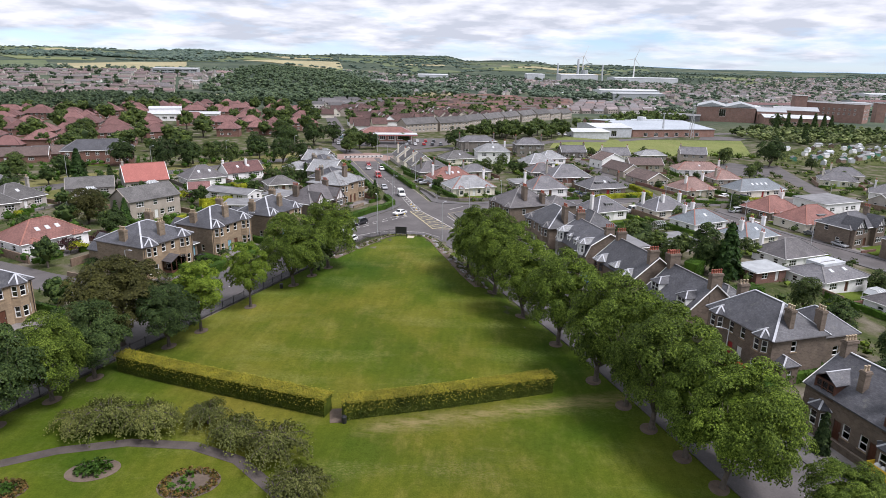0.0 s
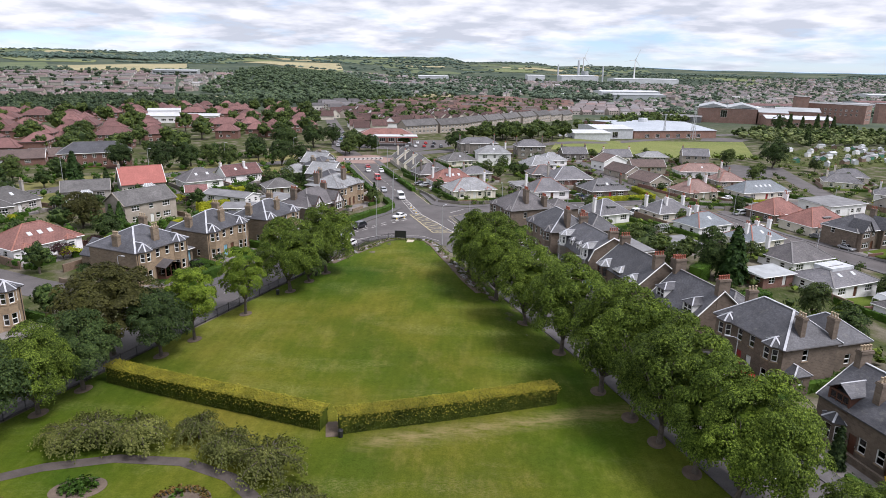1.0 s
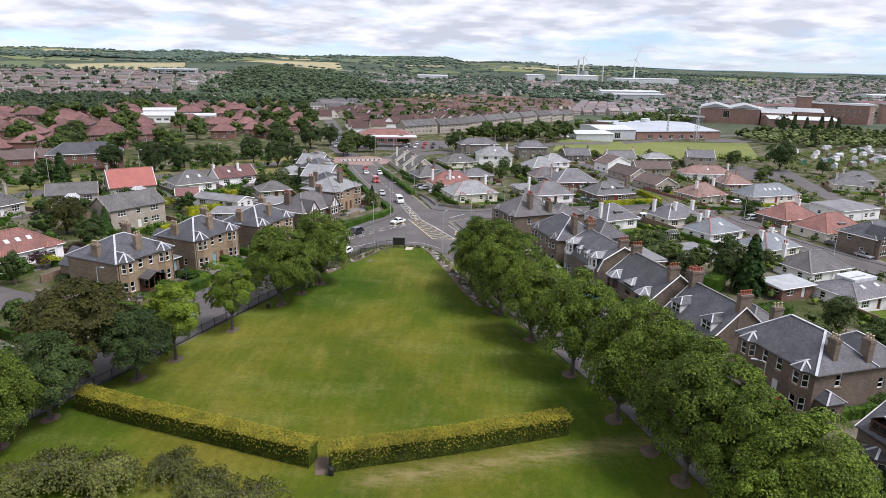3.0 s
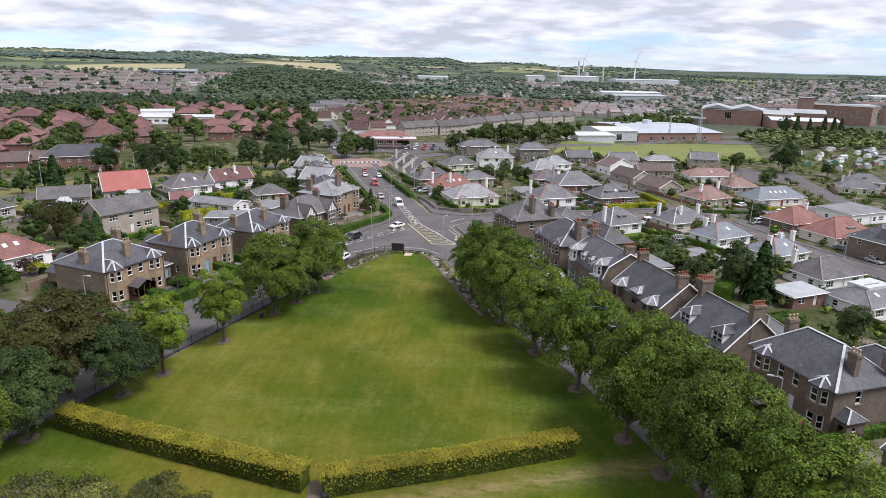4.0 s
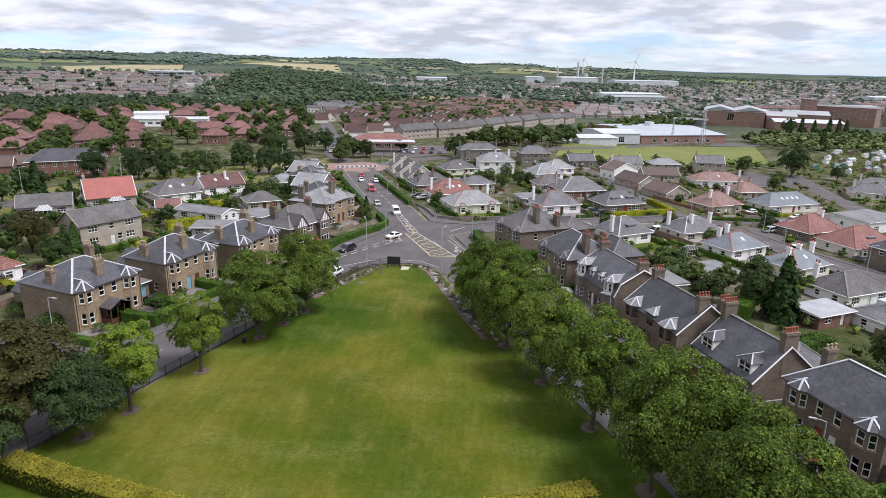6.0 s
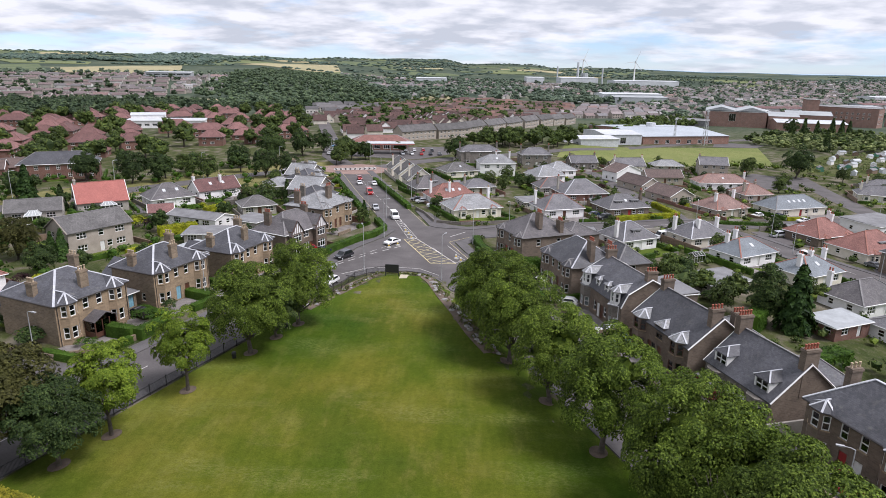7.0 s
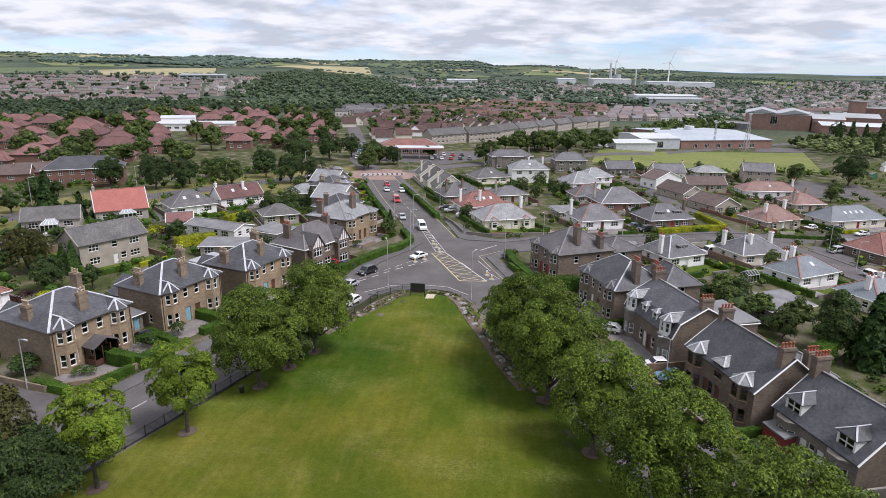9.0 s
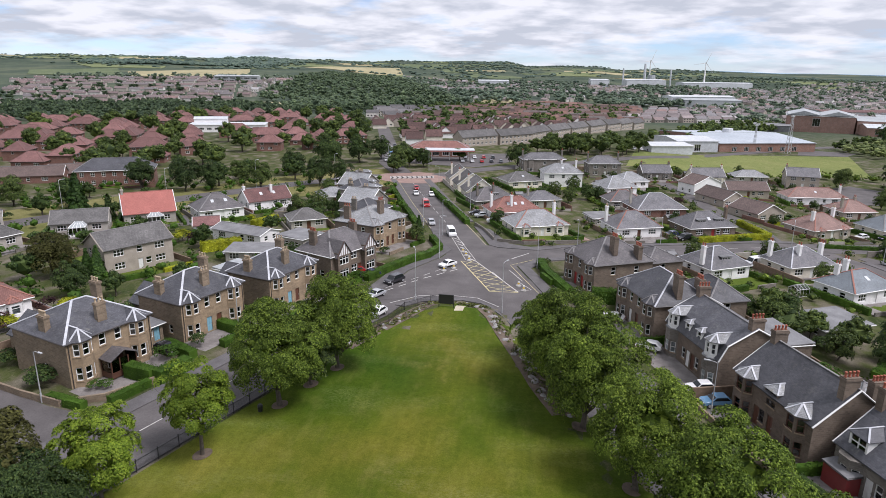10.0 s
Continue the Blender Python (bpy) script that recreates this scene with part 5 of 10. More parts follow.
house("rear_wing", "lower sandstone wing with slate hip roof behind a house", (49.3, 93.5), -71.6, 8.0, 6.5, 4.2, 2.6, "hip", "brownstone", "slate", "lead", {"r": [(3, 1.0, 1.0, 1.5)], "b": [(4, 1.0, 1.2, 1.4)]}, (), 0.3, "dark_trim")

E0 = house("stone_house", "brown sandstone house with timber-faced gable dormers", (41.9, 70.6), -73, 14.0, 9.5, 4.7, 3.6, "gable", "brownstone", "slate", "lead",
           {"f": [(6.2, 0.9, 1.0, 1.7), (8.4, 0.9, 1.0, 1.7)], "l": [(4.5, 1.0, 1.2, 1.6)]}, [("f", 5.0, 1.0, 2.3, "door_brown"), ("f", 9.6, 1.0, 2.3, "door_brown")], 0.3, "white", "houses on the east street", "house", True)
for x0 in (1.0, 10.0):
    bay(E0, x0, 3.0, 0.9, [(0.8, 1.8)], 3.0, "brownstone", "slate", "lead", 0.8, 0.9)
    dormer(E0, x0 + 1.5, 0.0, 4.1, 2.8, 2.1, 3.8, "slate", "brown_trim", "gable", "brown_trim")
for cx in (5.4, 9.2):
    chimney(E0, cx, 2.0, 4.5, 8.6, 0.8, 0.8, 2, "pot_buff", "brownstone")
chimney(E0, 0.5, 4.7, 4.0, 9.8, 0.8, 1.6, 4, "pot_buff", "brownstone")

E2 = house("stone_house", "grey stone house with white-framed hipped dormers", (32.8, 106.6), -72.5, 11.6, 9.6, 3.9, 4.3, "gable", "brownstone", "slate", "ridge_grey",
           {"f": [(5.8, 1.0, 0.9, 1.6)]}, [("f", 4.6, 1.0, 2.4, "door_white"), ("f", 7.0, 1.0, 2.4, "door_white")], 0.3, "white", "houses on the east street", "house", True, None, "white", "greystone")
for x0 in (0.7, 7.9):
    bay(E2, x0, 3.0, 0.9, [(0.8, 1.9)], 3.5, "greystone", "greystone", "lead", 0.8, 0.3, roof=False)
    dormer(E2, x0 + 1.5, 0.35, 4.1, 2.3, 1.75, 3.6, "slate", "white", "hip")
chimney(E2, 11.2, 4.8, 4.0, 10.0, 0.9, 2.0, 5, "pot_red", "brownstone")
chimney(E2, 0.4, 4.8, 4.0, 10.0, 0.9, 2.0, 5, "pot_red", "brownstone")
house("rear_wing", "stone rear wing with slate hip roof", (42.2, 108.0), -72.5, 7.0, 6.0, 3.2, 2.4, "hip", "brownstone", "slate", "ridge_grey", {"r": [(3, 1.0, 1.0, 1.3)]}, (), 0.3, "dark_trim")

E3 = house("stone_house", "brown stone house with hipped bays and white verges", (26.8, 120.8), -73, 13.7, 9.6, 5.2, 3.9, "gable", "brownstone", "slate", "ridge_grey",
           {"f": [(5.7, 0.9, 0.9, 1.7), (6.9, 3.7, 1.5, 1.3)]}, [("f", 4.7, 1.0, 2.5, "door_brown"), ("f", 7.2, 1.0, 2.5, "door_brown")], 0.3, "white", "houses on the east street", "house", True, None, "dark_trim")
for x0 in (0.7, 9.8):
    bay(E3, x0, 3.1, 0.95, [(0.8, 1.7), (3.6, 1.7)], 5.6, "brownstone", "slate_pale", "lead", 0.8, 1.0, "sash", True, "brown_trim", 3.0)
dormer(E3, 6.9, -0.1, 4.6, 2.2, 1.2, 3.2, "slate_pale", "brownstone", "hip", "dark_trim")
chimney(E3, 13.1, 4.0, 6.0, 10.4, 0.9, 1.8, 4, "pot_red", "brownstone")
chimney(E3, 13.0, 7.6, 5.0, 9.6, 0.9, 1.6, 4, "pot_red", "brownstone")
chimney(E3, 0.5, 5.0, 5.2, 10.4, 0.9, 1.8, 4, "pot_red", "brownstone")
house("rear_wing", "stone rear wing with pale slate hip roof", (37.2, 121.5), -73, 6.5, 6.0, 3.4, 2.2, "hip", "brownstone", "slate_pale", "ridge_grey", {"r": [(3, 1.0, 1.0, 1.3)]}, (), 0.3, "dark_trim")
house("garage", "dark red timber garage with a low roof beside a house", (31.4, 105.6), -73, 3.2, 5.5, 2.4, 0.5, "flat", "red_trim", "felt", "ridge_grey", {}, (), 0.15, "dark_trim", "", "garage")

E4 = house("stone_house", "brown stone house with steep slate mansard and white dormers", (21.9, 137.6), -74, 14.0, 9.8, 4.6, 4.3, "mansard", "brownstone", "slate", "ridge_grey",
           {"f": [(5.2, 0.9, 0.9, 1.7), (8.8, 0.9, 0.9, 1.7)]}, [("f", 6.4, 1.0, 2.5, "door_white"), ("f", 7.7, 1.0, 2.5, "door_brown")], 0.25, "white", "houses on the east street", "house", True)
for x0 in (0.5, 10.6):
    bay(E4, x0, 2.9, 0.9, [(0.8, 1.7)], 4.4, "greystone", "slate_pale", "lead", 0.8, 0.3, roof=False)
    bay(E4, x0 + 0.25, 2.4, 0.75, [(5.0, 1.5)], 6.8, "white", "slate_pale", "lead", 0.65, 0.9, "sash", False, "white", 2.8)
for cx in (5.3, 8.4):
    dormer(E4, cx, 0.15, 4.9, 1.2, 1.6, 2.4, "slate_pale", "white", "hip")
chimney(E4, 13.5, 5.0, 6.0, 10.2, 0.9, 1.8, 4, "pot_red", "brownstone")
chimney(E4, 0.5, 5.0, 6.0, 10.2, 0.9, 1.8, 4, "pot_red", "brownstone")
house("rear_wing", "stone rear wing with a flat grey roof", (32.4, 138.2), -74, 9.0, 5.5, 5.0, 0.3, "flat", "brownstone", "felt", "ridge_grey", {"r": [(3, 1.0, 1.0, 1.3)]}, (), 0.2, "white")

E5 = house("stone_villa", "brown stone villa with broad slate hip roof and red pots", (16.4, 152.0), -72, 12.8, 10.0, 6.0, 3.6, "hip", "brownstone", "slate", "lead",
           {"f": [(4.9, 3.9, 0.95, 1.6), (7.4, 3.9, 0.95, 1.6)], "r": [(6.5, 3.8, 1.0, 1.5)]}, [("f", 5.0, 1.0, 2.5, "door_white"), ("f", 7.3, 1.0, 2.5, "door_brown")], 0.35, "dark_trim", "houses on the east street", "house", True, None, "white", None, 4.6, "sash", 0.24)
for x0 in (0.5, 9.3):
    bay(E5, x0, 3.0, 0.85, [(0.8, 1.75), (3.9, 1.65)], 5.95, "brownstone", "slate", "ridge_grey", 0.8, 1.1)
chimney(E5, 11.6, 4.2, 6.6, 10.6, 1.6, 0.9, 4, "pot_red", "brownstone")
chimney(E5, 11.2, 8.2, 5.8, 9.6, 1.6, 0.9, 4, "pot_red", "brownstone")
house("rear_wing", "stone rear wing with slate hip roof", (27.0, 154.4), -72, 9.5, 7.0, 5.2, 2.8, "hip", "brownstone", "slate", "ridge_grey", {"r": [(3.5, 3.4, 1.0, 1.4), (3.5, 0.9, 1.0, 1.4)], "b": [(4, 3.4, 1.0, 1.3)]}, (), 0.3, "dark_trim")

E6 = house("stone_villa", "brown stone corner villa with weathered slate hip roof", (8.4, 170.2), -66, 11.5, 12.5, 6.0, 3.8, "hip", "brownstone", "slate_brown", "ridge_grey",
           {"f": [(5.7, 3.9, 0.95, 1.6), (5.7, 0.9, 0.95, 1.6)], "r": [(4.0, 3.8, 1.0, 1.5), (9, 3.8, 1.0, 1.4)]}, [("f", 4.4, 1.0, 2.5, "door_red"), ("f", 7.0, 1.0, 2.5, "door_red")], 0.35, "dark_trim", "houses on the east street", "house", True)
for x0 in (0.4, 8.2):
    bay(E6, x0, 2.9, 0.85, [(0.8, 1.75), (3.9, 1.65)], 5.95, "brownstone", "slate_brown", "ridge_grey", 0.8, 1.0)
chimney(E6, 9.4, 5.0, 7.2, 10.8, 1.7, 0.9, 4, "pot_red", "brownstone")
chimney(E6, 10.6, 9.6, 5.8, 9.0, 1.7, 0.9, 4, "pot_red", "brownstone")
house("rear_wing", "stone rear wing with brown slate roof", (20.6, 174.5), -66, 8.5, 8.0, 5.0, 2.0, "hip", "brownstone", "slate_brown", "ridge_grey", {"r": [(3.5, 3.2, 1.0, 1.4)], "b": [(4, 1, 1.0, 1.4)]}, (), 0.3, "dark_trim")

# ---- bungalows and smaller houses


def plain_wins(w, d, eave, storeys=1):
    wins = {"f": [], "r": [], "b": [], "l": []}
    for fl in range(storeys):
        v = 0.85 + 2.65 * fl
        h = 1.35
        if w > 8:
            wins["f"] += [(w * 0.2, v, 2.1, h), (w * 0.8, v, 2.1, h)]
            if fl or w > 13:
                wins["f"].append((w * (0.5 if fl else 0.62), v, 1.2, h))
        else:
            wins["f"].append((w * 0.28, v, 1.6, h))
        for k in ("l", "r"):
            wins[k] += [(d * 0.3, v + 0.1, 1.1, 1.15), (d * 0.72, v + 0.1, 1.2, 1.15)]
    return wins


def bungalow(label, xy, deg, w, d, roof="hip", wall="render_white", tiles="slate", caps="ridge_grey", eave=2.75, rise=2.6, storeys=1, chims=((0.85, 0.5),), cm=None, pots="pot_red",
             door="door_brown", name="bungalow", trim="white", skylights=0, dorm=0, group="bungalows", bays=False, ridge_in=None):
    wins = plain_wins(w, d, eave, storeys)
    tiles = "slate_mid" if tiles == "slate" else tiles
    if bays:
        wins["f"] = [q for q in wins["f"] if abs(q[0] / w - 0.5) < 0.2]
    h = house(name, label, xy, deg, w, d, eave, rise, roof, wall, tiles, caps, wins, [("f", w * 0.5 if w > 8 else w * 0.7, 1.0, 2.1, door)], 0.4, trim, group, "house" if storeys > 1 else "bungalow", ridge_in=ridge_in)
    if bays:
        for x0 in (w * 0.08, w * 0.92 - 2.9):
            bay(h, x0, 2.9, 0.7, [(0.75, 1.4)], eave - 0.05, wall, tiles, caps, 0.6, 0.75, "top", False)
    for u, v in chims:
        chimney(h, w * u, d * v, eave + 0.3, eave + rise + 1.0, 0.6, 0.9, 2, pots, cm or wall)
    for k in range(skylights):
        s = Shape()
        o = 0.4
        y0, run = d * 0.2, d / 2 + o
        sl = rise / run
        x = w * (0.35 + 0.3 * k / max(1, skylights - 1)) if skylights > 1 else w * 0.5
        s.slab([[(x - 0.4, y0, eave + (y0 + o) * sl + 0.06), (x + 0.4, y0, eave + (y0 + o) * sl + 0.06), (x + 0.4, y0 + 0.9, eave + (y0 + 0.9 + o) * sl + 0.06), (x - 0.4, y0 + 0.9, eave + (y0 + 0.9 + o) * sl + 0.06)]], 0.08)
        part("skylight", s, M["sheet_white"], h)
    for k in range(dorm):
        x = w * (0.5 if dorm == 1 else 0.3 + 0.4 * k)
        dormer(h, x, d * 0.16, eave + 0.55, min(2.6, w * 0.25), 1.25, 3.0, "felt", "slate", "hip", "white", True)
    return h


B = bungalow
# west of the main road
B("tall gabled house with a bright red tiled roof", (-102.5, 192.8), 36, 12.5, 9.5, "gable", "render_grey", "tile_bright", "ridge_red", 3.0, 4.8, 1, ((0.03, 0.5),), None, "pot_buff", "door_white", "gabled_house")
B("low grey bungalow with brown-grey tiled roof", (-113.4, 180.0), 28, 12.5, 8.5, "gable", "render_grey", "tile_grey", "ridge_grey", 2.7, 2.5, 1, (), trim="render_grey")
B("white bungalow with dark grey hip roof and skylights", (-86.8, 202.3), 42, 12.0, 10, "hip", "render_white", "slate_brown", "ridge_grey", 2.8, 3.6, 1, (), None, "pot_buff", "door_white", "bungalow", "white", 2)
B("white cottage with brown-red tiled roof and dormer rooflights", (-80.2, 219), 46, 13.5, 8, "gable", "render_white", "tile_maroon", "ridge_grey", 2.7, 3.2, 1, ((0.6, 0.3), (0.02, 0.5)), None, "pot_buff", "door_white", "cottage", "white", 2)
B("two-storey grey harled block with brown-grey tiled roof", (-80.4, 152.4), 59, 14.0, 8.5, "gable", "render_beige", "tile_grey", "ridge_grey", 5.2, 2.8, 2, (), None, "pot_buff", "door_white", "harled_house", "render_beige")
B("grey harled bungalow with brown-grey hip roof and skylight", (-117.4, 159.6), 70, 12, 10, "hip", "render_grey", "tile_grey", "ridge_grey", 2.8, 3.6, 1, ((0.9, 0.5),), None, "pot_buff", "door_white", "bungalow", "white", 1)
B("white bungalow with a red tiled hip roof", (-84.6, 118.5), 62, 13.5, 10.5, "hip", "render_white", "tile_red", "ridge_red", 2.8, 3.4, 1, (), None, "pot_buff", "door_white", "bungalow", "white", 3, 0, "bungalows", True)
B("white bungalow with a red tiled hip roof", (-97, 102), 60, 12, 10, "hip", "render_white", "tile_maroon", "ridge_red", 2.8, 2.8, 1, ())
B("grey harled bungalow with a dark hip roof", (-122, 152), 45, 12, 9, "hip", "render_grey", "tile_grey", "ridge_grey", 2.8, 2.6, 1, ((0.5, 0.5),))
B("grey harled bungalow with a dark hip roof", (-140, 176), 40, 13, 9, "hip", "render_grey", "slate", "ridge_grey", 2.8, 2.8, 1, ())
B("green-grey roofed bungalow with bay window", (-64, 233), 20, 10.5, 9, "hip", "render_grey", "slate_pale", "ridge_grey", 2.7, 2.3, 1, ())
B("long dark sheet garage with white end", (-74, 183.5), -20, 15, 6.5, "gable", "render_white", "felt", "ridge_grey", 2.6, 1.0, 1, (), None, "pot_buff", "door_white", "workshop")
for xy_, dg_, w_ in (((-196, 246), 24, 30), ((-178, 262), 24, 26), ((-214, 270), 114, 24)):
    B("low brick home with dark brown tiled roof", xy_, dg_, w_, 9, "gable", "redbrick", "tile_brown", "ridge_grey", 2.8, 3.0, 1, (), None, "pot_buff", "door_white", "care_home", "white", 0, 0, "low brick homes")
B("flat-roofed grey garage block", (-62, 165), 5, 9, 6, "flat", "render_grey", "felt", "ridge_grey", 2.6, 0.3, 1, (), None, "pot_buff", "door_white", "garage")
B("flat-roofed pale outbuilding", (-54, 152), 70, 6, 5, "flat", "render_white", "sheet_grey", "ridge_grey", 2.5, 0.3, 1, (), None, "pot_buff", "door_white", "outbuilding")
B("small garage with pale blue door", (-53.6, 121.0), 68.6, 3.4, 6.0, "flat", "sandstone", "felt", "ridge_grey", 2.6, 0.3, 1, (), None, "pot_buff", "door_blue", "garage")
B("small brown-roofed outbuilding", (-80, 186), 25, 6, 5, "gable", "render_white", "tile_maroon", "ridge_grey", 2.4, 1.7, 1, (), None, "pot_buff", "door_white", "outbuilding")
B("small hip-roofed cottage with grey tiles", (-59, 196), 30, 9, 8, "hip", "render_grey", "tile_grey", "ridge_grey", 2.6, 2.2, 1, ())
B("flat-roofed grey extension", (-49, 176), 68, 7, 7, "flat", "render_grey", "felt", "ridge_grey", 3.0, 0.3, 1, (), None, "pot_buff", "door_white", "outbuilding")
h = house("brick_block", "two-storey dark red brick block with slate hip roof", (-158, 250.0), 26, 26, 12, 5.8, 3.8, "hip", "redbrick", "slate", "ridge_grey",
          {"f": [(2.4 + 3.5 * k, 0.9 + 2.8 * f_, 1.3, 1.5) for k in range(7) for f_ in (0, 1)], "l": [(3 + 3.3 * k, 0.9 + 2.8 * f_, 1.2, 1.4) for k in range(3) for f_ in (0, 1)]}, (), 0.4, "white")
# east of the main road
B("cream corner bungalow with pale slate roof and bays", (-2.0, 203.0), 22, 14.5, 10.5, "hip", "render_cream", "slate_pale", "ridge_red", 2.85, 3.3, 1, ((0.95, 0.75),), "render_white", "pot_buff", "door_white", "bungalow", "white", 0, 0, "bungalows", True)
B("white bungalow with red tiled hip roof and rooflights", (-8.5, 221.5), 22, 14.5, 10, "hip", "render_white", "tile_red", "ridge_red", 2.8, 3.6, 1, ((0.4, 0.2), (0.05, 0.5)), None, "pot_red", "door_white", "bungalow", "white", 3)
B("grey slate-roofed bungalow with front gables", (-15.0, 240.5), 25, 13.5, 10, "hip", "greystone", "slate_brown", "ridge_grey", 2.8, 3.4, 1, ((0.1, 0.3), (0.5, 0.3)), None, "pot_red", "door_white", "bungalow", "white", 0, 1)
for k in range(3):
    B("stone house with steep grey gables and white chimneys", (-19.5 - 4.6 * k, 257.5 + 15.0 * k), 72 - 55, 10.5, 10, "gabley", "render_cream", "tile_grey", "ridge_grey", 2.9, 4.2, 1, ((0.12, 0.35),), "render_cream", "pot_red", "door_white", "gabled_house", "white", 0, 0, "gabled row")
B("pale grey-roofed bungalow", (-6, 287), 25, 14, 11, "hip", "render_cream", "tile_grey", "ridge_grey", 2.7, 3.0, 1, (), None, "pot_red", "door_white", "bungalow", "white", 1)
B("small grey hip-roofed bungalow", (1.5, 247), 20, 11, 9, "hip", "render_grey", "slate", "ridge_grey", 2.7, 2.3, 1, ((0.1, 0.5),))
B("grey stone villa with twin front gables and dark slate roof", (-0.5, 329.5), 15, 19, 9, "hip", "greystone", "slate", "ridge_grey", 5.8, 2.6, 2, ((0.02, 0.5), (0.98, 0.5)), "greystone", "pot_red", "door_white", "stone_villa", "white", 0, 0, "villas", True)
B("white harled villa with grey slate roof", (7.5, 295.5), 8, 15, 10, "hip", "render_white", "slate_pale", "ridge_grey", 5.6, 3.2, 2, ((0.5, 0.5), (0.9, 0.6)), None, "pot_red", "door_white", "villa", "white", 1)
B("grey stone villa with slate hip roof", (27.8, 327.5), 10, 14, 9, "hip", "greystone", "slate", "ridge_grey", 5.6, 3.0, 2, ((0.02, 0.5), (0.98, 0.5)), "greystone", "pot_red", "door_white", "stone_villa")
B("grey stone cottage with slate gable roof", (50, 323.5), 10, 12.5, 8, "gable", "greystone", "slate", "ridge_grey", 3.0, 3.0, 1, ((0.02, 0.5), (0.98, 0.5)), "greystone", "pot_red", "door_white", "cottage", "white", 0, 0, "cottages", True)
B("cream cottage with slate gable roof", (70.5, 322), 12, 14, 8, "gable", "render_cream", "slate", "ridge_grey", 3.0, 3.4, 1, ((0.02, 0.5), (0.98, 0.5)), "render_cream", "pot_red", "door_white", "cottage", "white", 0, 0, "cottages", True)
B("white bungalow with pale grey hip roof", (30.5, 283), 25, 12.5, 11, "hip", "render_white", "slate_pale", "lead", 2.7, 3.6, 1, ())
B("white bungalow with pale grey hip roof", (38, 299), 25, 12, 10, "hip", "render_white", "slate_pale", "lead", 2.7, 3.2, 1, ())
B("brick bungalow with broad slate hip roof", (34.5, 240.5), 14, 15.5, 12, "hip", "redbrick", "slate", "lead", 2.7, 4.0, 1, ((0.02, 0.6),), "render_grey")
B("grey bungalow with slate hip roof", (28, 254), 14, 11, 9, "hip", "render_grey", "slate_brown", "ridge_red", 2.7, 3.0, 1, ())
B("white bungalow with grey slates and red clay ridges", (24.0, 208.5), 19, 12.4, 10, "hip", "render_white", "slate", "ridge_red", 2.75, 3.6, 1, ((0.0, 0.7),), None, "pot_buff", "door_brown")
B("brown harled bungalow with dark box dormer", (43.5, 213.5), 20, 13.5, 10, "hip", "brownstone", "slate", "ridge_grey", 2.75, 3.4, 1, ((0.95, 0.4),), None, "pot_red", "door_red", "bungalow", "white", 1, 2)
B("flat-roofed garage with brown door", (19.5, 222), 20, 6, 7, "flat", "render_grey", "felt", "ridge_grey", 2.5, 0.3, 1, (), None, "pot_buff", "door_brown", "garage")
B("white house with brown tiled gable", (63.5, 292), 28, 13, 9, "gabley", "render_white", "tile_brown", "ridge_grey", 4.2, 2.8, 1, (), None, "pot_buff", "door_white", "gabled_house")
B("beige bungalow with dark brown tiled gable roof", (67.6, 268.5), 24, 9, 15, "gabley", "render_beige", "tile_brown", "ridge_grey", 2.7, 2.7, 1, ())
B("beige bungalow with dark brown tiled gable roof", (78, 299), 4, 15.5, 9, "gable", "render_beige", "tile_brown", "ridge_grey", 2.7, 2.8, 1, ())
B("beige bungalow with dark brown tiled gable roof", (71.0, 245.0), 24, 10, 13, "gabley", "render_beige", "tile_brown", "ridge_grey", 2.7, 2.7, 1, ())
B("white bungalow with broad salmon tiled hip roof", (97.5, 292), 3, 21, 10, "hip", "render_white", "tile_pink", "ridge_red", 2.8, 3.0, 1, ((0.95, 0.4),), None, "pot_red", "door_white", "bungalow", "white", 1)
B("grey stone villa with twin steep gables", (110.3, 329), -8, 12.5, 9, "gable", "render_beige", "slate", "ridge_grey", 5.2, 3.2, 2, ((0.02, 0.5),), None, "pot_red", "door_white", "stone_villa")
B("bungalow with salmon tiled hip roof", (104.5, 264.5), 12, 11.5, 10, "hip", "render_beige", "tile_pink", "ridge_red", 2.75, 3.2, 1, ((0.1, 0.3), (0.6, 0.5)))
B("cream bungalow with faded pink tiled hip roof", (79.0, 224.5), 25, 13, 10.5, "hip", "render_beige", "tile_pink", "ridge_red", 2.75, 3.6, 1, ((0.2, 0.35), (0.98, 0.6)), "render_white", "pot_buff", "door_white", "bungalow", "white", 0, 0, "bungalows", True)
B("long cream bungalow with blue-grey slate roof and rooflights", (101.5, 234.0), 19, 20.5, 10, "hip", "render_cream", "slate_blue", "ridge_grey", 2.8, 3.5, 1, (), None, "pot_buff", "door_red", "bungalow", "white", 4)
B("grey hip-roofed bungalow", (92.5, 338), 5, 14, 9, "hip", "render_grey", "slate_pale", "ridge_grey", 2.7, 2.4, 1, ())
B("grey-roofed bungalow with bay", (150, 272), -20, 14, 10, "hip", "render_cream", "slate", "ridge_grey", 2.75, 3.0, 1, ((0.1, 0.5),), None, "pot_red", "door_white", "bungalow", "white", 0, 0, "bungalows", True)
B("grey-roofed bungalow with bay", (163, 290), -20, 14, 10, "hip", "render_cream", "slate", "ridge_grey", 2.75, 3.0, 1, ((0.1, 0.5),))
B("white bungalow with grey hip roof", (150, 238), -30, 14, 10, "hip", "render_white", "slate", "ridge_grey", 2.75, 3.0, 1, ((0.1, 0.5),))
B("grey terraced bungalow with long dark roof", (142, 212), 20, 24, 9, "gable", "render_grey", "tile_grey", "ridge_grey", 2.75, 2.6, 1, ())
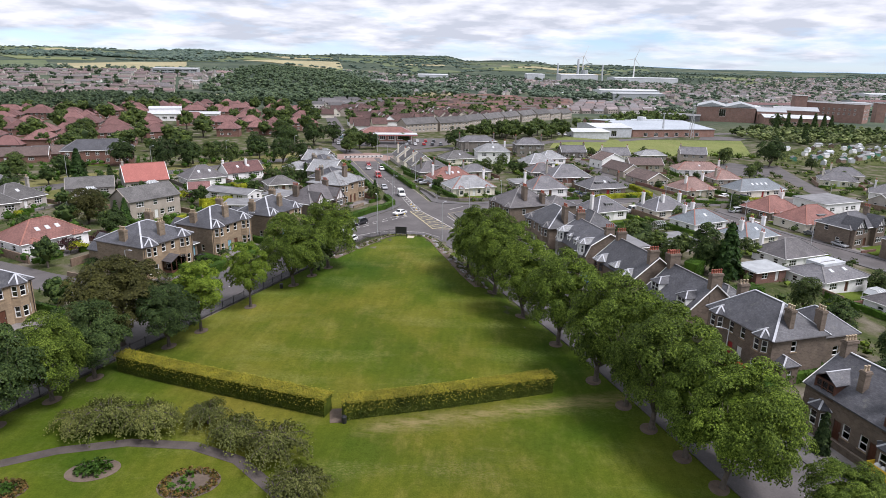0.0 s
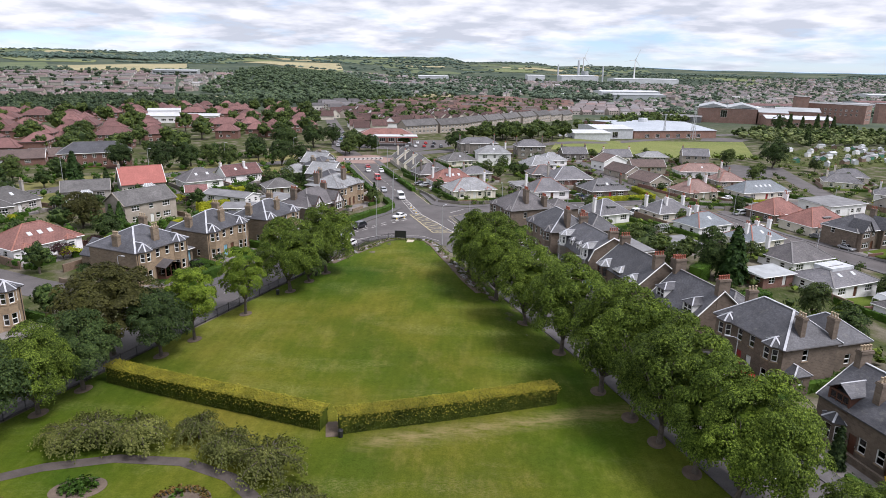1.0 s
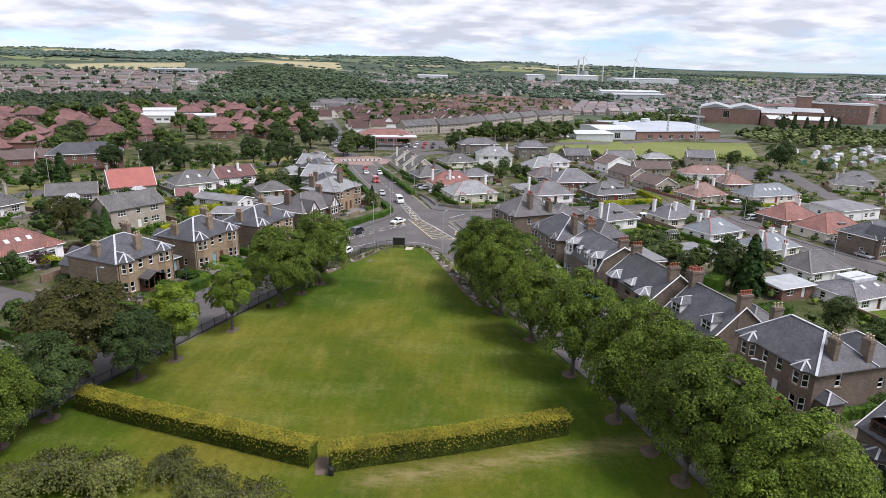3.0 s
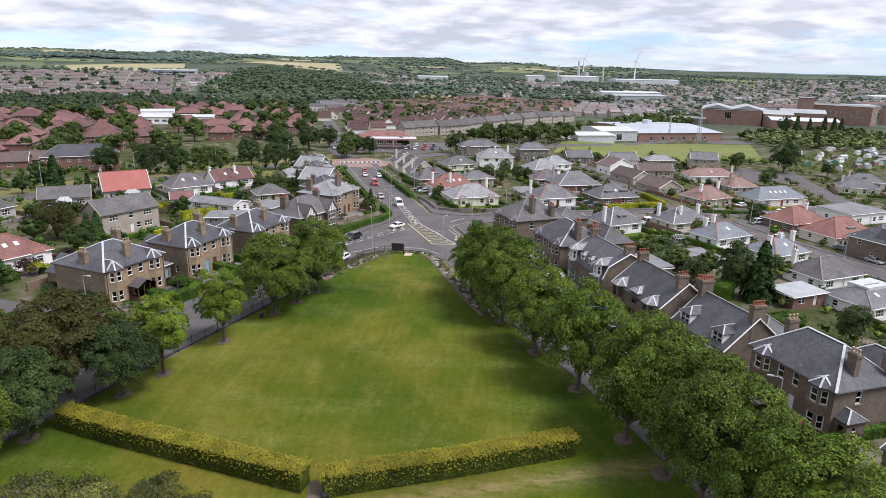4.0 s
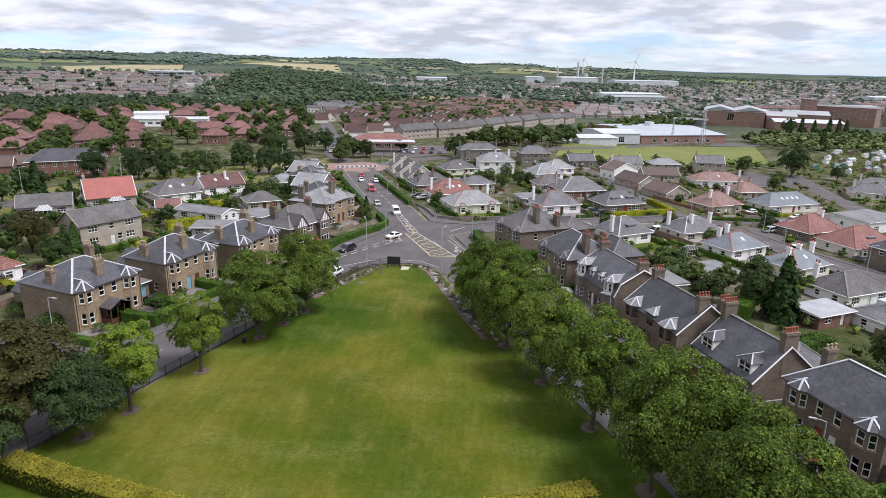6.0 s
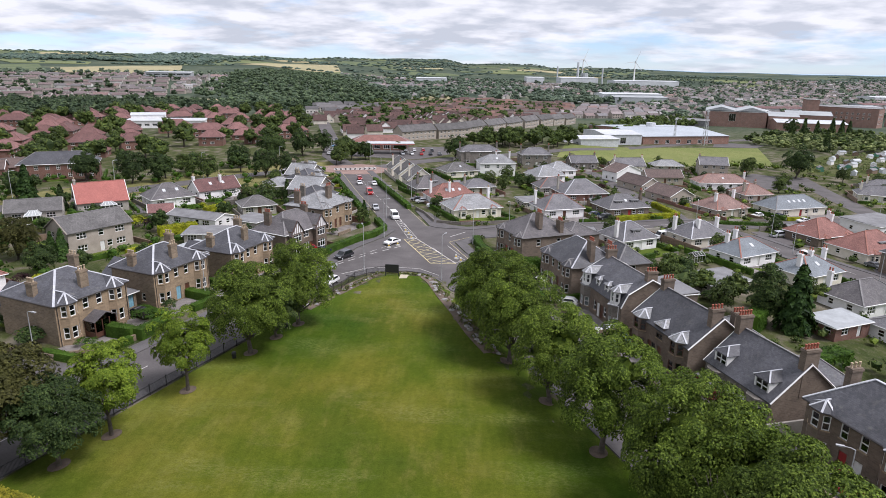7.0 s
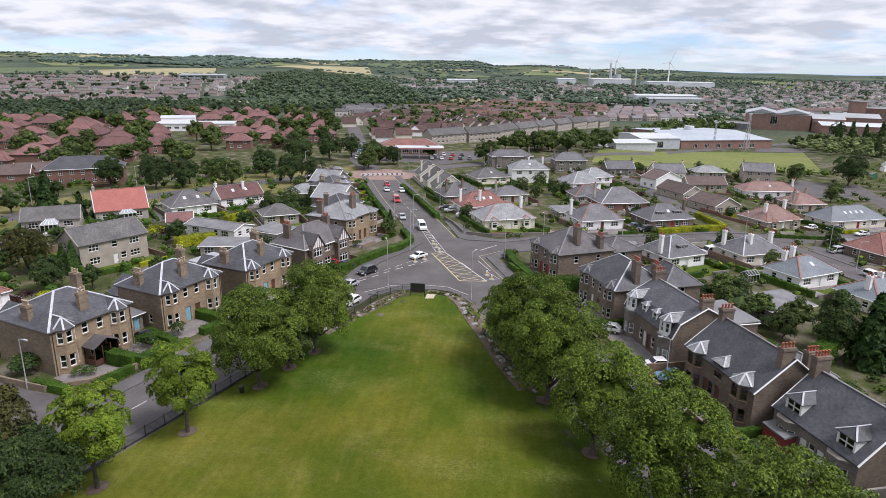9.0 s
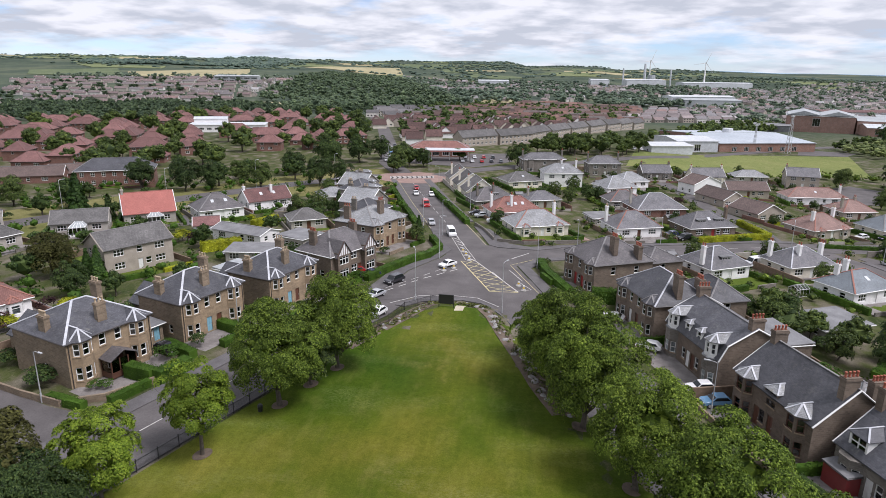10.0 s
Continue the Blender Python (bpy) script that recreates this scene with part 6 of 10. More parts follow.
# behind the east street
B("white bungalow with dark box dormer and grey hip roof", (37.8, 172.8), 28, 10.2, 9.2, "hip", "render_white", "slate", "lead", 2.75, 3.4, 1, ((0.0, 0.3),), None, "pot_red", "door_white", "bungalow", "white", 0, 1)
B("cream bungalow with slate hip roof and tall chimneys", (55.0, 177.6), 23, 11.2, 8.6, "hip", "render_cream", "slate", "lead", 2.75, 3.0, 1, ((0.35, 0.3), (0.9, 0.35), (0.05, 0.8)), "render_white", "pot_red", "door_white")
B("white bungalow with blue-grey slates and red ridges", (60.5, 162.6), 29, 11.6, 8.4, "hip", "render_white", "slate_blue", "ridge_red", 2.75, 2.8, 1, ((0.2, 0.7), (0.6, 0.9)), None, "pot_red", "door_white", "bungalow", "white", 1)
B("cream bungalow with grey slates and red ridges", (68.9, 150.8), 28, 11.0, 8.6, "hip", "render_cream", "slate_blue", "ridge_red", 2.75, 2.8, 1, ((0.15, 0.4), (0.55, 0.5), (0.95, 0.5)), "render_white", "pot_red", "door_white", "bungalow", "white", 1)
B("brown brick bungalow with red tiled hip roof", (92.2, 190.5), 25, 13, 10.5, "hip", "brownstone", "tile_red", "ridge_red", 2.75, 3.8, 1, ((0.7, 0.4), (0.95, 0.7)), "render_white", "pot_red", "door_brown", "bungalow", "white", 0, 0, "bungalows", True)
B("cream bungalow with red tiled hip roof and dormer", (95.5, 175.5), 22, 14.5, 11, "hip", "render_cream", "tile_red", "ridge_red", 2.75, 4.0, 1, (), None, "pot_red", "door_brown", "bungalow", "white", 0, 1, "bungalows", True)
B("white flat-roofed workshop", (116.5, 205), 24, 16, 12, "flat", "render_white", "felt", "ridge_grey", 3.6, 0.3, 1, (), None, "pot_red", "door_white", "workshop")
for xy in ((99.0, 161.5), (106.5, 145.5)):
    h = house("gabled_house", "brown harled house with half-timbered white gables and slate roof", xy, 25, 12.5, 9.5, 5.0, 3.2, "hip", "brownstone", "slate", "ridge_grey",
              {"f": [(6.2, 3.4, 1.3, 1.3)], "l": [(3, 3.4, 1.1, 1.3), (6.5, 0.9, 1.1, 1.3)]}, [("f", 6.2, 1.0, 2.1, "door_brown")], 0.4, "white", "timbered houses")
    for gx in (0.5, 8.4):
        q = Shape()
        wall_run(q, (gx, -1.0), (gx + 3.6, -1.0), -1.0, 5.2, [(0.6, 3.0, 0.9, 2.4), (0.6, 3.0, 3.5, 4.9)], 0.25)
        wall_run(q, (gx, 0.0), (gx, -1.0), -1.0, 5.2, [], 0.25)
        wall_run(q, (gx + 3.6, -1.0), (gx + 3.6, 0.0), -1.0, 5.2, [], 0.25)
        g = part("gable_bay", q, M["brownstone"], h)
        add_window(g, (gx, -1.0), 0.0, 1.8, 0.9, 2.4, 1.5, "top")
        add_window(g, (gx, -1.0), 0.0, 1.8, 3.5, 2.4, 1.4, "top")
        q = Shape()
        q.poly([(gx - 0.1, -1.02, 5.2), (gx + 3.7, -1.02, 5.2), (gx + 1.8, -1.02, 7.6)])
        part("gable_panel", q, M["render_white"], g)
        q = Shape()
        for k in (-1.2, -0.6, 0.0, 0.6, 1.2):
            q.box(gx + 1.8 + k - 0.08, gx + 1.8 + k + 0.08, -1.08, -1.03, 5.2, 7.5 - abs(k) * 1.27)
        q.box(gx, gx + 3.6, -1.08, -1.03, 5.1, 5.3)
        part("half_timbering", q, M["dark_trim"], g)
        q = Shape()
        q.slab([[(gx + 1.8, -1.4, 7.85), (gx - 0.4, -1.4, 5.0), (gx - 0.4, 3.2, 5.0), (gx + 1.8, 3.2, 7.85)], [(gx + 4.0, -1.4, 5.0), (gx + 1.8, -1.4, 7.85), (gx + 1.8, 3.2, 7.85), (gx + 4.0, 3.2, 5.0)]], 0.12)
        part("gable_roof", q, M["slate"], g)
    chimney(h, 11.6, 4.5, 5.2, 9.2, 0.8, 1.4, 3, "pot_red", "brownstone")
B("white bungalow with brown-grey hip roof", (70.9, 135.8), 24, 12.0, 8.8, "hip", "render_white", "slate_brown", "ridge_grey", 2.75, 3.0, 1, ((0.1, 0.9),), None, "pot_red", "door_white")
h = B("white bungalow with grey hip roof and pale flat section", (71.2, 120.4), 25, 12.6, 9.5, "hip", "render_white", "slate", "ridge_grey", 2.75, 2.2, 1, (), None, "pot_red", "door_brown", "bungalow", "white", 2)
s = Shape()
s.box(3.6, 9.8, 3.4, 7.4, 4.0, 4.95)
part("flat_roof", s, M["sheet_white"], h)
B("white bungalow with dark slate hip roof", (79, 104), 25, 13, 10.5, "hip", "render_white", "slate_brown", "ridge_grey", 2.75, 3.2, 1, ())
B("white bungalow with dark slate hip roof", (86, 88), 25, 13, 10.5, "hip", "render_white", "slate_brown", "ridge_grey", 2.75, 3.2, 1, ())
B("low brick outbuilding with pale flat roof", (59.8, 124.2), 24, 8.0, 5.2, "flat", "redbrick", "sheet_grey", "ridge_grey", 2.5, 0.3, 1, (), None, "pot_red", "door_white", "outbuilding")
B("long dark-roofed shed with rooflights", (47.5, 143.5), 24, 9.5, 7, "flat", "render_grey", "felt", "ridge_grey", 2.4, 0.4, 1, (), None, "pot_red", "door_white", "outbuilding")

# ---- leaves and trees


def leaf_mesh(name, centres, outs, mat, size, leaves, rng, droop=0.35, flat=0.25, spread=1.0, broad=1.0):
    """Rosettes of pointed leaves round each centre, fanning out and hanging over."""
    c = np.repeat(np.asarray(centres, float), leaves, 0)
    o = np.repeat(np.asarray(outs, float), leaves, 0)
    n = len(c)
    ang = np.tile(np.arange(leaves) * (2 * np.pi / leaves), len(centres)) + rng.uniform(0, 6.28, n) * 0.4 + np.repeat(rng.uniform(0, 6.28, len(centres)), leaves)
    ref = np.where(np.abs(o[:, 2:3]) > 0.9, np.array([[1.0, 0, 0]]), np.array([[0, 0, 1.0]]))
    u = np.cross(o, ref)
    u /= np.linalg.norm(u, axis=1, keepdims=True) + 1e-9
    w = np.cross(o, u)
    d = (u * np.cos(ang)[:, None] + w * np.sin(ang)[:, None]) * spread + o * rng.uniform(flat - 0.25, flat + 0.35, (n, 1)) + rng.normal(0, 0.18, (n, 3))
    d[:, 2] -= droop
    d /= np.linalg.norm(d, axis=1, keepdims=True) + 1e-9
    side = np.cross(d, o + rng.normal(0, 0.25, (n, 3)))
    side /= np.linalg.norm(side, axis=1, keepdims=True) + 1e-9
    ln = size * rng.uniform(0.65, 1.25, (n, 1))
    wd = ln * rng.uniform(0.32, 0.5, (n, 1)) * broad
    nrm = np.cross(side, d)
    a = c + rng.normal(0, size * 0.1, (n, 3))
    v = np.empty((n, 3, 3))
    v[:, 0] = a + side * wd + nrm * ln * 0.1
    v[:, 1] = a + d * ln
    v[:, 1, 2] -= size * 0.12
    v[:, 2] = a - side * wd - nrm * ln * 0.04
    me = bpy.data.meshes.new(name)
    me.vertices.add(n * 3)
    me.vertices.foreach_set("co", v.ravel())
    me.loops.add(n * 3)
    me.loops.foreach_set("vertex_index", np.arange(n * 3, dtype=np.int32))
    me.polygons.add(n)
    me.polygons.foreach_set("loop_start", np.arange(0, n * 3, 3, dtype=np.int32))
    me.materials.append(mat)
    me.update(calc_edges=True)
    return me


def ico(level):
    bm = bmesh.new()
    bmesh.ops.create_icosphere(bm, subdivisions=level, radius=1.0)
    v = np.array([tuple(q.co) for q in bm.verts])
    f = np.array([[q.index for q in t.verts] for t in bm.faces])
    bm.free()
    return v, f


ICO = {1: ico(1), 2: ico(2)}


def triangles(name, v, mat):
    """A mesh of loose triangles from their corners."""
    n = len(v) // 3
    me = bpy.data.meshes.new(name)
    me.vertices.add(n * 3)
    me.vertices.foreach_set("co", v.ravel())
    me.loops.add(n * 3)
    me.loops.foreach_set("vertex_index", np.arange(n * 3, dtype=np.int32))
    me.polygons.add(n)
    me.polygons.foreach_set("loop_start", np.arange(0, n * 3, 3, dtype=np.int32))
    me.materials.append(mat)
    me.update(calc_edges=True)
    return me


def lump(c, r, rng, level, squash=0.8):
    """Triangles of one rough clump of foliage."""
    v, f = ICO[level]
    w = v * rng.uniform(0.74, 1.2, (len(v), 1)) * np.array([r, r, r * squash]) + c
    return w[f].reshape(-1, 3)


def unit_dirs(n, rng, low=-0.4):
    z = rng.uniform(low, 1.0, n)
    t = rng.uniform(0, 2 * np.pi, n)
    r = np.sqrt(1 - z * z)
    return np.stack([r * np.cos(t), r * np.sin(t), z], 1)


def crown_points(rng, height, radius, clear, lobes, per, lobe_r, low=-0.45):
    """Clump centres and outward ways on the lobes of a broad crown."""
    mid = clear + (height - clear) * 0.48
    half = (height - clear) * 0.5
    d = unit_dirs(lobes, rng, low)
    lc = d * np.array([radius, radius, half]) * rng.uniform(0.55, 0.86, (lobes, 1)) + np.array([0, 0, mid])
    lr = lobe_r * radius * rng.uniform(0.75, 1.3, lobes)
    cs, os_ = [], []
    for k in range(lobes):
        q = unit_dirs(per, rng, -0.35)
        q = q + d[k] * 0.45
        q /= np.linalg.norm(q, axis=1, keepdims=True)
        cs.append(lc[k] + q * np.array([1.05, 1.05, 0.62]) * lr[k] * rng.uniform(0.7, 1.1, (per, 1)))
        os_.append(q * 0.5 + np.array([0, 0, 0.55]))
    c, o = np.concatenate(cs), np.concatenate(os_)
    o /= np.linalg.norm(o, axis=1, keepdims=True)
    return c, o, lc


def trunk_shape(rng, clear, lobes, r0, limbs=9, top=None):
    s = Shape()
    lean = rng.uniform(-0.25, 0.25, 2)
    fork = clear * 0.95
    s.tube([(0, 0, -0.5), (0, 0, 0.1), (lean[0] * 0.3, lean[1] * 0.3, fork * 0.5), (lean[0], lean[1], fork + 0.3)], [r0 * 1.7, r0 * 1.25, r0, r0 * 0.85], 9)
    idx = rng.permutation(len(lobes))[:limbs]
    for k in idx:
        e = lobes[k]
        m = np.array([lean[0], lean[1], fork]) * 0.5 + e * 0.5 + np.array([0, 0, -0.12 * np.linalg.norm(e[:2])]) + rng.normal(0, 0.2, 3)
        s.tube([(lean[0], lean[1], fork * 0.9), tuple(m), tuple(e)], [r0 * 0.55, r0 * 0.32, r0 * 0.1], 6)
        f = e + rng.normal(0, 0.9, 3)
        s.tube([tuple(m), tuple(f)], [r0 * 0.22, r0 * 0.05], 5)
    return s


TREES = {}


def tree_kind(key, seed, height, radius, clear, lobes, per, leaves, size, mat, lobe_r=0.36, r0=0.25, limbs=9, low=-0.45, droop=0.35):
    rng = np.random.default_rng(seed)
    c, o, lc = crown_points(rng, height, radius, clear, lobes, per, lobe_r, low)
    TREES[key] = (leaf_mesh("crown", c, o, M[mat], size, leaves, rng, droop), trunk_shape(rng, clear, lc, r0, limbs).mesh("trunk", M["bark"], True))


def broad_tree(key, seed, height, radius, clear, tufts, per, size, mat, r0=0.24, limbs=12, tuft=0.95, hearts=16, open_=0.0):
    """A park tree: a domed crown of overlapping leafy fans over rough inner foliage."""
    rng = np.random.default_rng(seed)
    half = (height - clear) * 0.5
    mid = clear + half
    span = np.array([radius, radius, half])
    d = unit_dirs(tufts, rng, -0.8)
    d[:, 2] = np.where(d[:, 2] < 0, d[:, 2] * 0.85, d[:, 2])
    wob = 1 + 0.09 * np.sin(3 * np.arctan2(d[:, 1], d[:, 0]) + seed) + rng.normal(0, 0.05, tufts)
    lc = d * span * (rng.uniform(0.8, 1.0, tufts) * wob)[:, None] + np.array([0, 0, mid])
    deep = rng.uniform(0, 1, tufts) < 0.2 + open_
    lc[deep] = (lc[deep] - np.array([0, 0, mid])) * rng.uniform(0.5, 0.75, (int(deep.sum()), 1)) + np.array([0, 0, mid])
    tr = tuft * rng.uniform(0.65, 1.3, tufts)
    cs, os_ = [], []
    for k in range(tufts):
        # one fan: a shallow dome of leaves, tilted outward
        ax = d[k] * 0.55 + np.array([0, 0, 0.75])
        ax /= np.linalg.norm(ax)
        u = np.cross(ax, (0.31, 0.95, 0.05))
        u /= np.linalg.norm(u)
        w = np.cross(ax, u)
        t, r = rng.uniform(0, 2 * np.pi, per), np.sqrt(rng.uniform(0, 1, per)) * (1 + rng.normal(0, 0.1, per))
        side = u * np.cos(t)[:, None] + w * np.sin(t)[:, None]
        cs.append(lc[k] + side * (r * tr[k])[:, None] + ax * (0.6 * tr[k] * (1 - r * r) + rng.normal(0, 0.05, per))[:, None])
        os_.append(ax + side * (0.9 * r)[:, None])
    o = np.concatenate(os_)
    o /= np.linalg.norm(o, axis=1, keepdims=True)
    me = leaf_mesh("crown", np.concatenate(cs), o, M[mat], size, 3, rng, 0.3, 0.15, 1.0, 1.15)
    a = np.empty(len(me.vertices) * 3)
    me.vertices.foreach_get("co", a)
    bpy.data.meshes.remove(me)
    tri = [a.reshape(-1, 3)]
    hd = unit_dirs(hearts, rng, -0.5)
    for k in range(hearts):
        tri.append(lump(hd[k] * span * 0.42 + np.array([0, 0, mid]), radius * 0.23 * rng.uniform(0.8, 1.1), rng, 2, 0.75))
    TREES[key] = (triangles("crown", np.concatenate(tri), M[mat]), trunk_shape(rng, clear, lc[deep] if deep.sum() > limbs else lc, r0, limbs).mesh("trunk", M["bark"], True))


def plant(key, x, y, label, scale=1.0, turn=0.0, group="", name="tree", sz=1.0, category="tree", z=None, lean=0.0):
    """A tree of a kind; lean: how far its crown is carried east of the trunk."""
    b = base(name, x, y, (ground(x, y) + 0.03) if z is None else z, turn, label, category, group)
    b.scale = (scale, scale, scale * sz)
    part("trunk", TREES[key][1], None, b)
    a = radians(turn)
    part("crown", TREES[key][0], None, b, "", (lean * math.cos(a), -lean * math.sin(a), 0.0))
    return b


for k in range(3):
    broad_tree("syc%d" % k, 10 + k, 10.6, 4.2, 1.7, 170, 172, 0.135, "sycamore", 0.24, 12, 0.93)
for k in range(2):
    broad_tree("lime%d" % k, 20 + k, 8.2, 2.6, 2.2, 120, 120, 0.12, "lime", 0.15, 14, 0.58, 8 if k else 0, 0.1)
broad_tree("dark0", 30, 9.8, 4.1, 1.6, 170, 105, 0.15, "darkleaf", 0.24, 12, 0.86)
broad_tree("dark1", 32, 10.0, 4.0, 1.8, 170, 105, 0.15, "darkleaf", 0.24, 12, 0.86)
broad_tree("copper0", 31, 9.8, 3.9, 2.0, 160, 100, 0.165, "copper", 0.25, 14, 0.9, 12, 0.1)
for k in range(3):
    broad_tree("mid%d" % k, 40 + k, 8.6, 3.3, 1.0, 80, 62, 0.25, "darkleaf" if k != 1 else "estate_leaf", 0.22, 9, 1.05, 14)
tree_kind("bush0", 50, 2.4, 1.6, 0.2, 14, 34, 3, 0.2, "privet", 0.42, 0.06, 4, -0.1)
tree_kind("bush1", 51, 2.0, 1.4, 0.15, 14, 34, 3, 0.2, "darkleaf", 0.42, 0.05, 4, -0.1)
tree_kind("bush_gold", 52, 1.8, 1.3, 0.15, 14, 34, 3, 0.2, "golden", 0.42, 0.05, 4, -0.1)
tree_kind("bush_purple", 53, 2.6, 1.6, 0.3, 14, 34, 3, 0.2, "purple", 0.42, 0.06, 4, -0.1)
broad_tree("small0", 54, 5.2, 1.95, 0.7, 42, 42, 0.22, "estate_leaf", 0.13, 7, 0.75, 9)
broad_tree("small1", 55, 4.6, 1.75, 0.6, 40, 42, 0.22, "darkleaf", 0.12, 7, 0.72, 9)


def conifer_kind(key, seed, height, radius, mat, tiers=26):
    rng = np.random.default_rng(seed)
    cs, os_ = [], []
    for t in range(tiers):
        f = t / (tiers - 1)
        z = height * (0.08 + 0.9 * f)
        r = radius * (1 - f) ** 0.8 + 0.12
        n = max(5, int(26 * (1 - f) + 4))
        a = rng.uniform(0, 6.28, n)
        rr = r * rng.uniform(0.45, 1.08, n)
        cs.append(np.stack([rr * np.cos(a), rr * np.sin(a), z + rng.normal(0, 0.2, n) - rr * 0.15], 1))
        os_.append(np.stack([np.cos(a) * 0.8, np.sin(a) * 0.8, np.full(n, 0.5)], 1))
    c, o = np.concatenate(cs), np.concatenate(os_)
    o /= np.linalg.norm(o, axis=1, keepdims=True)
    s = Shape()
    s.tube([(0, 0, -0.4), (0, 0, height * 0.5), (0, 0, height * 0.96)], [0.22, 0.13, 0.03], 7)
    TREES[key] = (leaf_mesh("crown", c, o, M[mat], 0.62, 11, rng, 0.4, 0.3), s.mesh("trunk", M["bark"], True))


conifer_kind("conifer0", 60, 10.0, 2.6, "conifer")
conifer_kind("conifer1", 61, 9.0, 2.0, "conifer")
conifer_kind("cypress", 62, 8.5, 1.5, "darkleaf")
broad_tree("brown0", 64, 8.8, 3.8, 0.5, 95, 70, 0.22, "copper", 0.24, 9, 1.05, 16)
broad_tree("evergreen", 63, 10.0, 2.7, 0.1, 110, 62, 0.22, "darkleaf", 0.2, 6, 0.85, 16)

# the park's rows
random.seed(4)
EAST_ROW = [(26.5, 56.2), (24.5, 61.2), (22.4, 66.5), (20.7, 71.5), (18.2, 77.6), (14.8, 88.8), (10.6, 99.6), (6.4, 110.8), (3.6, 119.0), (1.6, 126.4)]
for k, (x, y) in enumerate(EAST_ROW):
    plant("syc%d" % (k % 3), x + 0.8, y, "broad green sycamore beside the street at the lawn's edge", (1.15, 1.12, 1.28, 1.16, 1.32, 1.25, 1.15, 1.3, 1.3, 0.95)[k], random.uniform(0, 360), "east row of park trees", "tree", 1.04, "tree", None, 1.5 if k < 5 else 0.6)
WEST_ROW = [(-51.5, 52, "dark0"), (-48.8, 60.6, "dark0"), (-46.2, 66.4, "syc2"), (-44.4, 72.2, "dark1"), (-39.4, 82.0, "dark0"), (-37.1, 87.6, "lime1"), (-33.1, 97.9, "lime0"), (-28.9, 109.0, "syc0"), (-26.9, 114.6, "mid1"), (-24.9, 119.8, "syc1")]
LAB = {"s": "broad green sycamore beside the park railings", "d": "dark green tree beside the park railings", "c": "bronze-leaved tree beside the park railings", "l": "bright green young maple beside the park railings", "m": "slender green tree beside the park railings"}
for k, (x, y, key) in enumerate(WEST_ROW):
    plant(key, x, y, LAB[key[0]], {"s": 0.98 if y < 70 else 1.23, "d": 0.95 if y > 80 else (1.0 if y > 70 else 1.2), "c": 1.4, "l": 1.3, "m": 0.9}[key[0]], random.uniform(0, 360), "west row of park trees")
plant("copper0", -45.9, 81.8, LAB["c"], 1.5, 120, "west row of park trees", "tree", 0.84)
plant("syc2", 33.6, 47.6, "broad green sycamore beside the street at the lawn's edge", 0.8, 75, "east row of park trees")

M["hut_green"] = paint_mat("green_hut_paint", (0.08, 0.25, 0.17), 0.6)
# ---- distance: fields, sea, woods, far housing and works
FIELD_LABEL = {"stubble": "pale ripening cornfield on far slopes", "field": "green pasture field on far slopes", "pasture": "dry grass field on far slopes"}


def far_field(m, ring, lift=1.6):
    surface("field", ring, lift, m, FIELD_LABEL[m], "field", 60, 4.0)


for m, ring in (("stubble", [(-1203, 1935), (-941, 2232), (-740, 1752), (-848, 1559), (-1012, 1636)]), ("field", [(-1500, 1900), (-1313, 2055), (-1085, 1728), (-1105, 1590), (-1300, 1640)]),
                ("pasture", [(-1690, 2378), (-1400, 2500), (-1240, 2191), (-1420, 2080)]), ("field", [(-1120, 2640), (-900, 2700), (-860, 2350), (-1020, 2330)]),
                ("stubble", [(-400, 970), (-341, 961), (-315, 873), (-361, 874)]), ("stubble", [(-89, 1267), (-25, 1331), (-22, 1160), (-83, 1119)]),
                ("field", [(-257, 1150), (-215, 1180), (-165, 1130), (-207, 1085)]), ("stubble", [(-847, 2527), (-554, 2921), (-470, 2555), (-500, 2250)]),
                ("stubble", [(-922, 3155), (-666, 3362), (-638, 3085), (-801, 2908)]), ("field", [(-677, 3572), (-361, 3444), (-360, 3180), (-609, 3208)]),
                ("pasture", [(99, 3251), (327, 3079), (288, 2815), (113, 2880)]), ("pasture", [(-1830, 2618), (-1732, 2716), (-1608, 2626), (-1697, 2455)]),
                ("pasture", [(-1715, 2932), (-1607, 3016), (-1518, 2894), (-1606, 2784)]), ("field", [(235, 3676), (560, 3900), (518, 3600), (223, 3273)]),
                ("pasture", [(-1200, 4300), (-980, 4450), (-900, 4150), (-1060, 4050)]), ("pasture", [(-640, 4300), (-420, 4300), (-389, 3711), (-628, 3900)]),
                ("stubble", [(-2100, 3300), (-1900, 3450), (-1800, 3200), (-1960, 3050)]), ("field", [(700, 3500), (980, 3700), (940, 3400), (720, 3250)])):
    far_field(m, ring)
rng = np.random.default_rng(90)
for i in range(-13, 12):
    for j in range(12):
        cx, cy = i * 250 + 60 * (j % 3) + rng.uniform(-40, 40), 2250 + j * 190 + abs(i) * 12 + rng.uniform(-40, 40)
        if rng.uniform() < 0.45 or (cx > 900 and cy > 3000) or (abs(cx - 380) < 330 and cy < 2800) or (cx < -600 and cy < 2500) or cx > 0.5 * cy:
            continue
        a, hw, hd = radians(rng.uniform(-35, 10)), rng.uniform(70, 125), rng.uniform(55, 95)
        ring = [(cx + u * math.cos(a) - v * math.sin(a), cy + u * math.sin(a) + v * math.cos(a)) for u, v in ((-hw, -hd), (hw * rng.uniform(0.7, 1), -hd), (hw, hd * rng.uniform(0.7, 1)), (-hw * rng.uniform(0.7, 1), hd))]
        far_field(str(rng.choice(["stubble", "field", "pasture", "pasture", "field"])), ring, 1.2)
